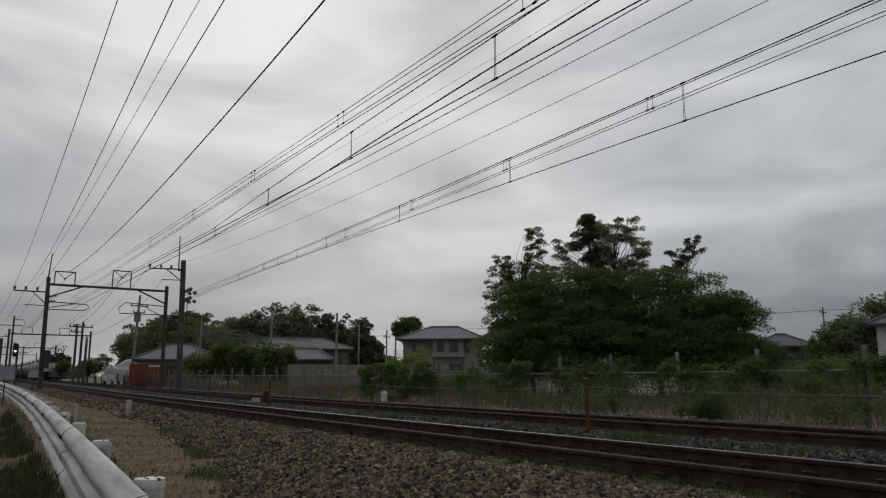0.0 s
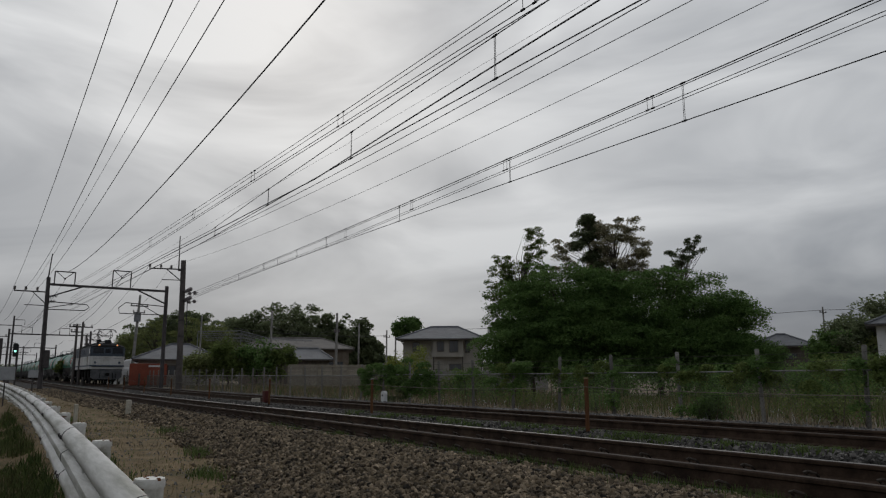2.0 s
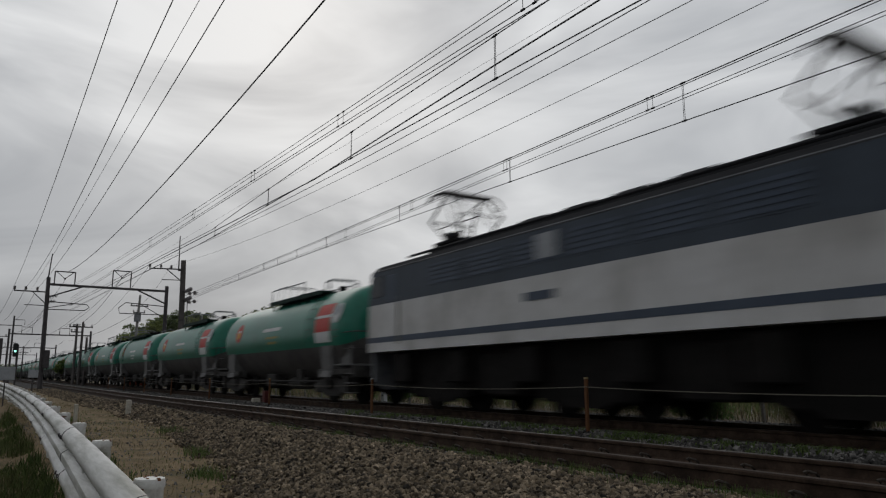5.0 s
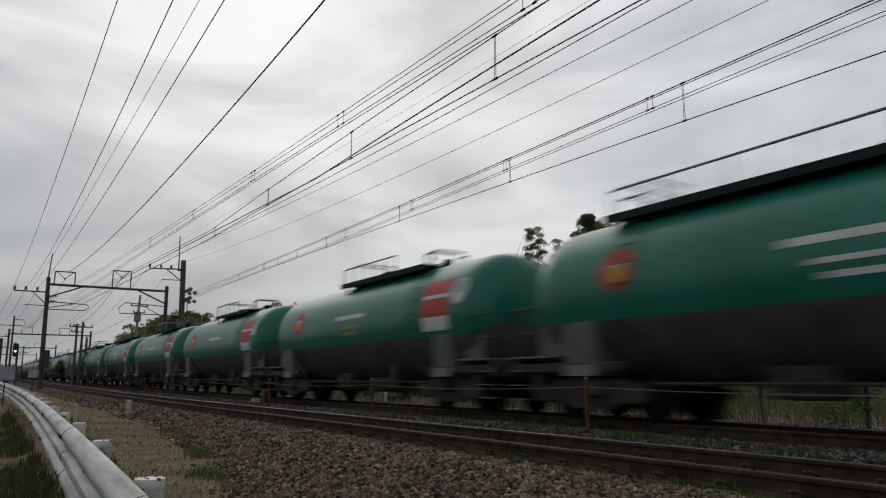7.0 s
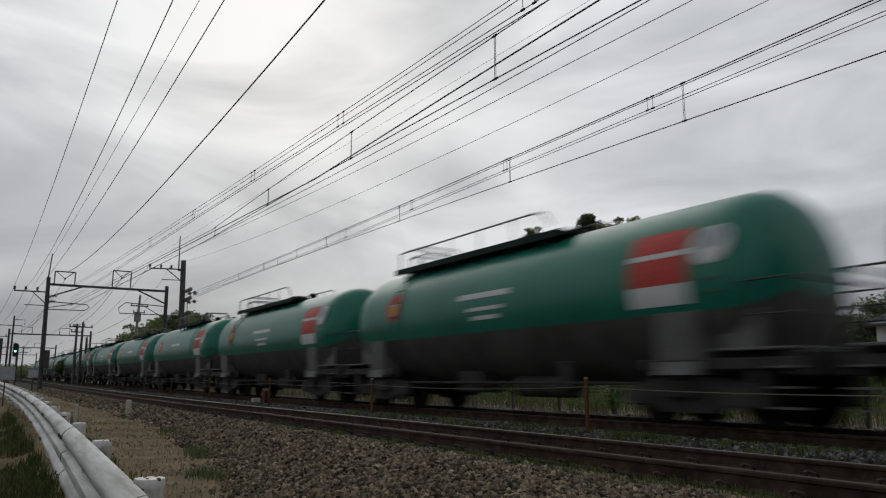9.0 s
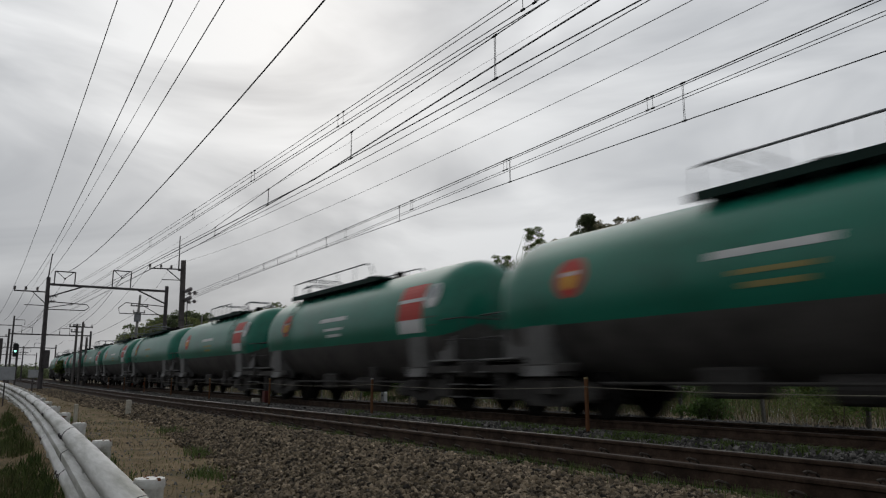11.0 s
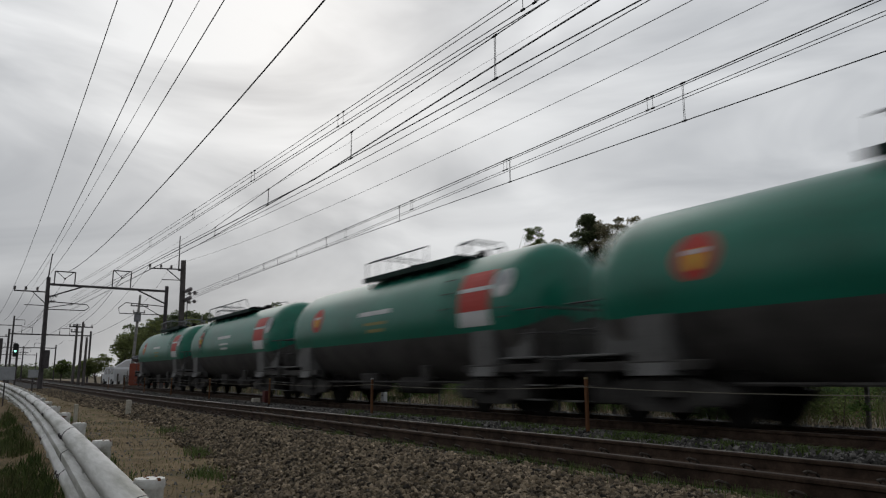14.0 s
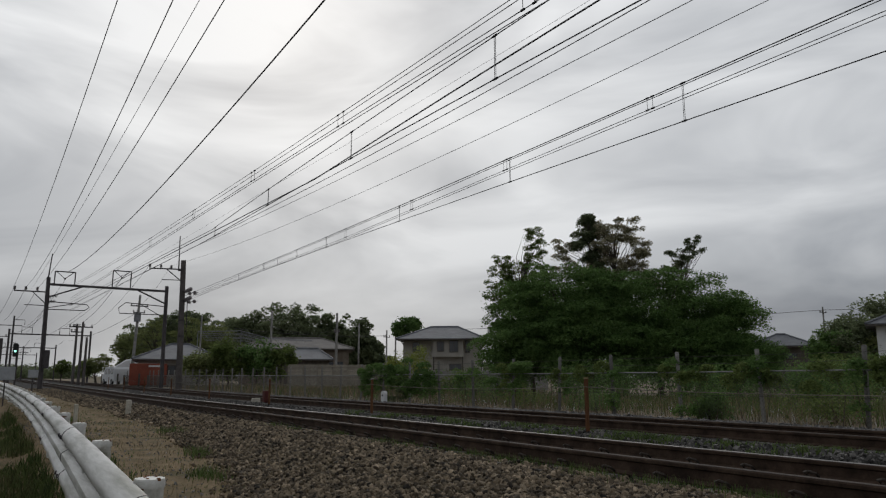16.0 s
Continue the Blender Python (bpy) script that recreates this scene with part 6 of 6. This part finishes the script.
s.tube([(13.7, 83.8, 6.9), (13.7, 83.8, 7.8)], [0.35, 0.35], 14)
tagged(new("transformer", s.mesh("transformer", M_STEEL)), "grey pole transformer hanging on a utility pole", "transformer")


def build_far_line():
    """Portals, signal and signs farther along the line."""
    for y, xl, xr in ((110.0, 2.6, 12.2), (165.0, 2.6, 12.2), (225.0, 2.6, 12.2)):
        p = thing("catenary_portal", "dark steel catenary portal far down the line", "catenary mast", "catenary masts")
        g = rise(y) - 0.3
        for x in (xl, xr):
            c = Shape()
            c.tube([(x, y, g), (x, y, g + 7.0)], 0.13, 10)
            part("mast", c, M_STEEL_DARK, p, "", True)
        c = Shape()
        c.box(xl, xr, y - 0.08, y + 0.08, g + 6.3, g + 6.46)
        part("cross_beam", c, M_STEEL_DARK, p)
        for x0 in (4.0, 8.4):
            c = Shape()
            c.tube([(x0, y, g + 6.4), (x0, y, g + 7.3), (x0 + 1.2, y, g + 7.3), (x0 + 1.2, y, g + 6.4)], 0.05, 6)
            part("hoop", c, M_STEEL_DARK, p)
        c = Shape()
        c.tube([(xl - 2.0, y, g + 6.0), (xl, y, g + 6.0)], 0.05, 6)
        part("feeder_arm", c, M_STEEL_DARK, p)
        for k in (0.1, 0.9, 1.7):
            insulators(p, xl - 2.0 + k, y, g + 6.0, 0.3, 2)
    for x, y, h in ((2.4, 88.0, 7.2), (5.2, 130.0, 5.5), (5.0, 150.0, 5.0), (1.0, 95.0, 5.0)):
        p = thing("line_mast", "slender steel mast with feeder arms beside the line", "mast", "masts far down the line")
        c, g = Shape(), rise(y) - 0.3
        c.tube([(x, y, g), (x, y, g + h)], [0.12, 0.08], 8)
        part("shaft", c, M_STEEL_DARK, p)
        c = Shape()
        c.tube([(x - 1.6, y, g + h - 1.0), (x + 0.8, y, g + h - 1.0)], 0.045, 6)
        c.tube([(x, y, g + h - 0.4), (x + 1.0, y, g + h - 0.4), (x + 1.0, y, g + h - 0.9)], 0.035, 6)
        part("feeder_arm", c, M_STEEL_DARK, p)
    for x, w in ((0.75, 0.45), (1.3, 0.55)):
        p = thing("switch_tower", "narrow dark trackside cabinet on a frame", "cabinet", "trackside cabinets")
        c, g = Shape(), rise(86) - 0.3
        c.box(x - w / 2, x + w / 2, 85.8, 86.2, g, g + 4.2 + w, 0.05)
        part("body", c, M_STEEL_DARK, p)
    s = thing("signal", "railway colour light signal showing green on a mast", "signal")
    g, x, y = rise(70) - 0.3, 2.4, 70.0
    c = Shape()
    c.tube([(x, y, g), (x, y, g + 3.6)], 0.07, 8)
    part("mast", c, M_STEEL_DARK, s)
    c = Shape()
    c.box(x - 0.36, x + 0.0, y - 0.2, y + 0.02, g + 2.6, g + 3.7, 0.05)
    head = part("head", c, M_RUBBER, s, "black signal head")
    c = Shape()
    c.tube([(x - 0.18, y - 0.2, g + 3.05), (x - 0.18, y - 0.215, g + 3.05)], [0.09, 0.08], 14)
    part("lens", c, M_SIGNAL, head, "glowing green lens")
    for x0, x1, z0, z1, y in ((0.45, 1.02, 0.68, 1.14, 30.0), (1.42, 1.74, 0.76, 1.04, 30.0)):
        p = thing("sign_board", "plain pale grey board on a short post beside the guard rail", "sign board", "sign boards")
        c = Shape()
        c.box(x0, x1, y - 0.02, y + 0.02, z0, z1, 0.008)
        part("board", c, M_BOARD, p)
        c = Shape()
        c.tube([((x0 + x1) / 2, y + 0.05, -0.3), ((x0 + x1) / 2, y + 0.05, z1 - 0.02)], 0.025, 6)
        part("post", c, M_STEEL_DARK, p)
    for k in range(9):
        p = thing("yard_post", "short weathered wooden post by the goods yard", "post", "posts by the goods yard")
        c = Shape()
        x, y = 12.0 + 0.06 * k, 62.0 + k * 4.5
        c.box(x - 0.07, x + 0.07, y - 0.07, y + 0.07, rise(y) - 0.3, rise(y) + 0.7 + 0.15 * (k % 3), 0.02)
        part("shaft", c, M_WOOD, p)


build_far_line()


def build_far_wires():
    """Lines between the farther masts, and the village supply line."""
    runs = [((3.7, 58, 6.5), (4.5, 110, 6.9), 0.012), ((5.7, 58, 5.5), (5.4, 110, 5.9), 0.012), ((9.2, 58, 5.5), (9.5, 110, 5.9), 0.012), ((8.2, 58, 8.1), (9.0, 110, 7.8), 0.014), ((4.45, 58, 7.7), (4.6, 110, 7.8), 0.014),
            ((1.4, 58, 7.1), (0.6, 88, 6.8), 0.012), ((2.1, 58, 7.1), (1.5, 88, 6.8), 0.012), ((2.8, 58, 7.1), (2.4, 88, 6.8), 0.012),
            ((10.1, 58, 9.35), (9.0, 80, 6.0), 0.010), ((11.6, 58, 9.4), (13.9, 84, 8.7), 0.010), ((9.0, 110, 5.9), (9.4, 165, 6.2), 0.014), ((5.0, 110, 5.9), (5.4, 165, 6.2), 0.014),
            ((26.2, 59.5, 5.0), (25.8, 75.7, 6.3), 0.012), ((51.0, 97.4, 7.3), (26.0, 90.0, 7.0), 0.03), ((52.3, 97.0, 8.0), (104.0, 61.0, 10.9), 0.03), ((104.0, 61.0, 10.9), (130.0, 20.0, 11.5), 0.03)]
    runs += [((8.2, 58, 8.2), (8.1, 80, 6.4), 0.016), ((3.5, 58, 5.4), (2.4, 88, 5.6), 0.014)]
    for a, b, r in runs:
        a, b = Vector(a), Vector(b)
        wire([a.lerp(b, i / 10) - Vector((0, 0, 1.6 * (i / 10) * (1 - i / 10))) for i in range(11)], r, "overhead_wire", "dark line wire strung between distant poles")


build_far_wires()


# ---- ballast stones, weeds and grass ----
def stone_mesh(fine, xs, ys, size, mat, name, label, z_off=0.0):
    """Many crushed stones in one mesh, each a lumpy angular block."""
    g = (1 + 5 ** 0.5) / 2
    ico = np.array([(-1, g, 0), (1, g, 0), (-1, -g, 0), (1, -g, 0), (0, -1, g), (0, 1, g), (0, -1, -g), (0, 1, -g), (g, 0, -1), (g, 0, 1), (-g, 0, -1), (-g, 0, 1)]) / 1.9
    tri = np.array([(0, 11, 5), (0, 5, 1), (0, 1, 7), (0, 7, 10), (0, 10, 11), (1, 5, 9), (5, 11, 4), (11, 10, 2), (10, 7, 6), (7, 1, 8), (3, 9, 4), (3, 4, 2), (3, 2, 6), (3, 6, 8), (3, 8, 9), (4, 9, 5), (2, 4, 11), (6, 2, 10), (8, 6, 7), (9, 8, 1)])
    if not fine:
        ico = np.array([(a, b, c) for c in (-0.72, 0.72) for b in (-0.72, 0.72) for a in (-0.72, 0.72)])
        tri = np.array([(0, 2, 3), (0, 3, 1), (4, 5, 7), (4, 7, 6), (0, 1, 5), (0, 5, 4), (2, 6, 7), (2, 7, 3), (0, 4, 6), (0, 6, 2), (1, 3, 7), (1, 7, 5)])
    m = len(ico)
    c = np.stack([xs, ys, np.array([ground(a, b) for a, b in zip(xs, ys)]) + z_off + rng.normal(0, 0.011, len(xs))], 1)
    n = len(c)
    v = np.repeat(ico[None], n, 0) * rng.uniform(0.62, 1.3, (n, m, 1))
    v = v * rng.uniform(0.65, 1.25, (n, 1, 3))
    q = rng.normal(size=(n, 4))
    q /= np.linalg.norm(q, axis=1)[:, None]
    w, x, y, z = q.T
    R = np.stack([1 - 2 * (y * y + z * z), 2 * (x * y - z * w), 2 * (x * z + y * w), 2 * (x * y + z * w), 1 - 2 * (x * x + z * z), 2 * (y * z - x * w), 2 * (x * z - y * w), 2 * (y * z + x * w), 1 - 2 * (x * x + y * y)], 1).reshape(n, 3, 3)
    v = np.einsum("nij,nkj->nki", R, v) * (size * rng.uniform(0.55, 1.3, n))[:, None, None] + c[:, None]
    f = (tri[None] + (np.arange(n) * m)[:, None, None]).reshape(-1, 3)
    ob = new(name, raw(name, v.reshape(-1, 3), f, mat))
    tagged(ob, label, "ballast", kind="stuff")


def spread(n, x0, x1, y0, y1, power=1.0):
    """Random places, thicker towards y0."""
    return rng.uniform(x0, x1, n), y0 + (y1 - y0) * rng.uniform(0, 1, n) ** power


def build_ballast():
    x, y = spread(41000, 1.7, NEAR_X - 0.76, 2.2, 14, 1.2)
    k = (x > np.array([toe(b) for b in y]) - 0.12 + 0.25 * rng.normal(size=len(x)) * 0.5) & (x * 1.15 + y * 0.3 > 3.4)
    stone_mesh(1, x[k], y[k], 0.0245, M_STONE, "ballast_shoulder", "brown-grey crushed stone ballast beside the near track", 0.014)
    x, y = spread(17000, 2.2, NEAR_X - 0.76, 14, 62, 1.7)
    k = x > np.array([toe(b) for b in y]) - 0.15
    stone_mesh(0, x[k], y[k], 0.036, M_STONE, "ballast_shoulder", "brown-grey crushed stone ballast farther along the track", 0.004)
    x, y = spread(3500, NEAR_X - 0.45, NEAR_X + 0.45, 2, 30, 1.4)
    stone_mesh(0, x, y, 0.034, M_STONE, "ballast_bed", "dark crushed stone between the near rails", -0.005)
    x, y = spread(17000, NEAR_X + 0.68, FAR_X - 0.68, 2, 45, 1.5)
    stone_mesh(0, x, y, 0.026, M_STONE_MID, "ballast_centre", "dark crushed stone between the two tracks", 0.0)
    x, y = spread(12000, FAR_X + 0.66, FAR_X + 3.0, 1, 45, 1.3)
    stone_mesh(0, x, y, 0.036, M_STONE_GREY, "ballast_far_edge", "paler grey crushed stone beyond the far track", 0.0)
    x, y = spread(2600, 0.8, 3.2, 3, 18, 1.2)
    stone_mesh(0, x, y, 0.011, M_STONE_GREY, "loose_gravel", "loose small stones on the trodden path", 0.0)


build_ballast()


def grass_mesh(name, label, xs, ys, h, width, mat, lean=0.35, category="grass"):
    """Bent blades, two triangles and a tip each."""
    n = len(xs)
    z = np.array([ground(a, b) for a, b in zip(xs, ys)])
    hh = h * rng.uniform(0.4, 1.25, n)
    t = rng.uniform(0, 2 * math.pi, n)
    d = np.stack([np.cos(t), np.sin(t)], 1)
    k = (hh * lean * rng.uniform(0.2, 1.3, n))[:, None]
    wv = np.stack([-d[:, 1], d[:, 0]], 1) * (width * rng.uniform(0.6, 1.3, n))[:, None]
    b = np.stack([xs, ys], 1)
    v = np.zeros((n, 5, 3))
    v[:, 0, :2], v[:, 1, :2] = b - wv, b + wv
    v[:, 0, 2] = v[:, 1, 2] = z - 0.02
    v[:, 2, :2], v[:, 3, :2] = b + d * k * 0.35 + wv * 0.8, b + d * k * 0.35 - wv * 0.8
    v[:, 2, 2] = v[:, 3, 2] = z + hh * 0.55
    v[:, 4, :2], v[:, 4, 2] = b + d * k, z + hh
    f4 = (np.array([0, 1, 2, 3])[None] + (np.arange(n) * 5)[:, None]).tolist()
    f3 = (np.array([3, 2, 4])[None] + (np.arange(n) * 5)[:, None]).tolist()
    me = bpy.data.meshes.new(name)
    me.from_pydata(v.reshape(-1, 3).tolist(), [], f4 + f3)
    me.materials.append(mat)
    tagged(new(name, me), label, category, kind="stuff")


def tufts(spots, n, spread_):
    cs = np.array(spots)
    i = rng.integers(0, len(cs), n)
    p = cs[i] + rng.normal(size=(n, 2)) * np.array(spread_)
    return p[:, 0], p[:, 1]


def build_grass():
    # between the tracks
    sp = [(rng.uniform(7.0, 8.6), y) for y in (4.2, 4.9, 5.6, 6.1, 6.6, 7.2, 7.7, 8.1, 8.5, 9.1, 9.6, 10.3, 11.0, 12.2, 13.1)] + [(7.3, 6.9), (7.6, 7.4), (7.9, 5.2), (7.2, 8.3)]
    x, y = tufts(sp + [(rng.uniform(6.9, 8.7), rng.uniform(3, 16)) for k in range(46)], 6500, (0.12, 0.15))
    grass_mesh("weeds", "green weeds growing in the ballast between the tracks", x, y, 0.065, 0.009, M_GRASS, 1.3)
    # beside the near rail
    sp = [(NEAR_X - 0.78 + rng.normal(0, 0.07), y) for y in (3.3, 3.6, 4.0, 4.3, 4.9, 5.3, 5.9, 6.2, 6.8, 7.4, 8.2, 8.9, 10.5, 12.0, 13.0)]
    x, y = tufts(sp, 2600, (0.10, 0.16))
    grass_mesh("weeds", "short green weeds along the near rail", x, y, 0.09, 0.004, M_GRASS)
    # path and guard rail
    x, y = spread(15000, 0.75, 3.3, 3.5, 45, 1.3)
    m = rng.uniform(0, 1, len(x)) < np.array([0.25 + 0.6 * (noise.noise((a * 1.5, b * 0.7, 3)) > 0.05) for a, b in zip(x, y)])
    grass_mesh("path_grass", "thin dry and green grass on the trodden path", x[m], y[m], 0.055, 0.004, M_DRY, 0.8)
    x, y = tufts([(0.92 + 0.041 * b, b) for b in (4.3, 4.5, 5.8, 6.4, 8.5, 10.2, 12.5, 15.0, 18.0)] + [(2.6, 10.5), (3.0, 14.0), (2.2, 8.3)], 2600, (0.10, 0.22))
    grass_mesh("path_grass", "grass tufts behind the guard rail", x, y, 0.11, 0.005, M_GRASS, 0.9)
    x, y = spread(8000, 0.9, 3.3, 3.2, 30, 1.3)
    k = np.array([noise.noise((a * 2.1, b * 0.9, 31)) for a, b in zip(x, y)]) > 0.0
    grass_mesh("path_grass", "low sparse green grass on the trodden path", x[k], y[k], 0.032, 0.004, M_GRASS, 1.5)
    # verge on the road side
    x, y = spread(22000, -0.7, 0.75, 3.0, 24, 1.5)
    m = np.array([noise.noise((a * 1.6, b * 0.8, 11)) for a, b in zip(x, y)]) > -0.12
    grass_mesh("verge_grass", "patchy green verge grass in front of the guard rail", x[m], y[m], 0.17, 0.006, M_VERGE_GRASS, 0.8)
    # field beyond the fence
    x, y = spread(9000, 13.1, 24.0, 3.0, 34, 1.0)
    m = np.array([noise.noise((a * 0.5, b * 0.5, 7)) for a, b in zip(x, y)])
    k = m > -0.15
    grass_mesh("dry_reeds", "dry brown reeds and grass in the field behind the fence", x[k], y[k], 0.30, 0.007, M_DRY, 0.7)
    k = m < -0.1
    x2, y2 = x[k] + 0.1, y[k] + 0.1
    grass_mesh("field_weeds", "tall green weeds in the field behind the fence", x2, y2, 0.26, 0.010, M_GRASS, 0.6)
    x, y = spread(6500, 15.5, 29.0, 3.0, 24, 1.0)
    grass_mesh("field_weeds", "low green weeds farther back in the field", x, y, 0.34, 0.014, M_GRASS, 0.7)
    x, y = spread(900, 13.2, 15.0, 3.0, 24, 1.0)
    grass_mesh("dry_stems", "tall bare dry stems standing along the fence", x, y, 0.8, 0.004, M_DRY, 0.25)
    x, y = spread(1500, 13.2, 22.0, 4.0, 30, 1.0)
    k = np.array([noise.noise((a * 0.9, b * 0.9, 21)) for a, b in zip(x, y)]) > 0.1
    grass_mesh("white_blossoms", "small pale wild flowers in the field", x[k], y[k], 0.22, 0.005, M_PLASTER_WHITE, 0.9, "flowers")
    x, y = spread(5200, 13.2, 30.0, 34, 62, 1.0)
    grass_mesh("field_weeds", "dry grass along the far part of the fence", x, y, 0.42, 0.018, M_DRY, 0.5)
    x, y = spread(2200, 13.2, 26.0, 30, 62, 1.0)
    grass_mesh("field_weeds", "green weeds along the far part of the fence", x, y, 0.4, 0.018, M_GRASS, 0.5)


build_grass()

def build_ballast_behind():
    """The same beds carried on past the camera."""
    x, y = spread(7000, 1.7, NEAR_X - 0.76, -12, 2.3)
    k = x > toe(2.3) + 0.1 * rng.normal(size=len(x))
    stone_mesh(0, x[k], y[k], 0.05, M_STONE, "ballast_shoulder", "brown-grey crushed stone ballast beside the near track", 0.012)
    x, y = spread(1500, NEAR_X - 0.45, NEAR_X + 0.45, -12, 2.1)
    stone_mesh(0, x, y, 0.036, M_STONE, "ballast_bed", "dark crushed stone between the near rails", -0.005)
    x, y = spread(5000, NEAR_X + 0.68, FAR_X - 0.68, -12, 2.1)
    stone_mesh(0, x, y, 0.044, M_STONE_GREY, "ballast_centre", "crushed stone between the two tracks", 0.0)
    x, y = spread(4500, FAR_X + 0.66, FAR_X + 3.0, -12, 1.1)
    stone_mesh(0, x, y, 0.048, M_STONE_GREY, "ballast_far_edge", "paler grey crushed stone beyond the far track", 0.0)


build_ballast_behind()
motions()
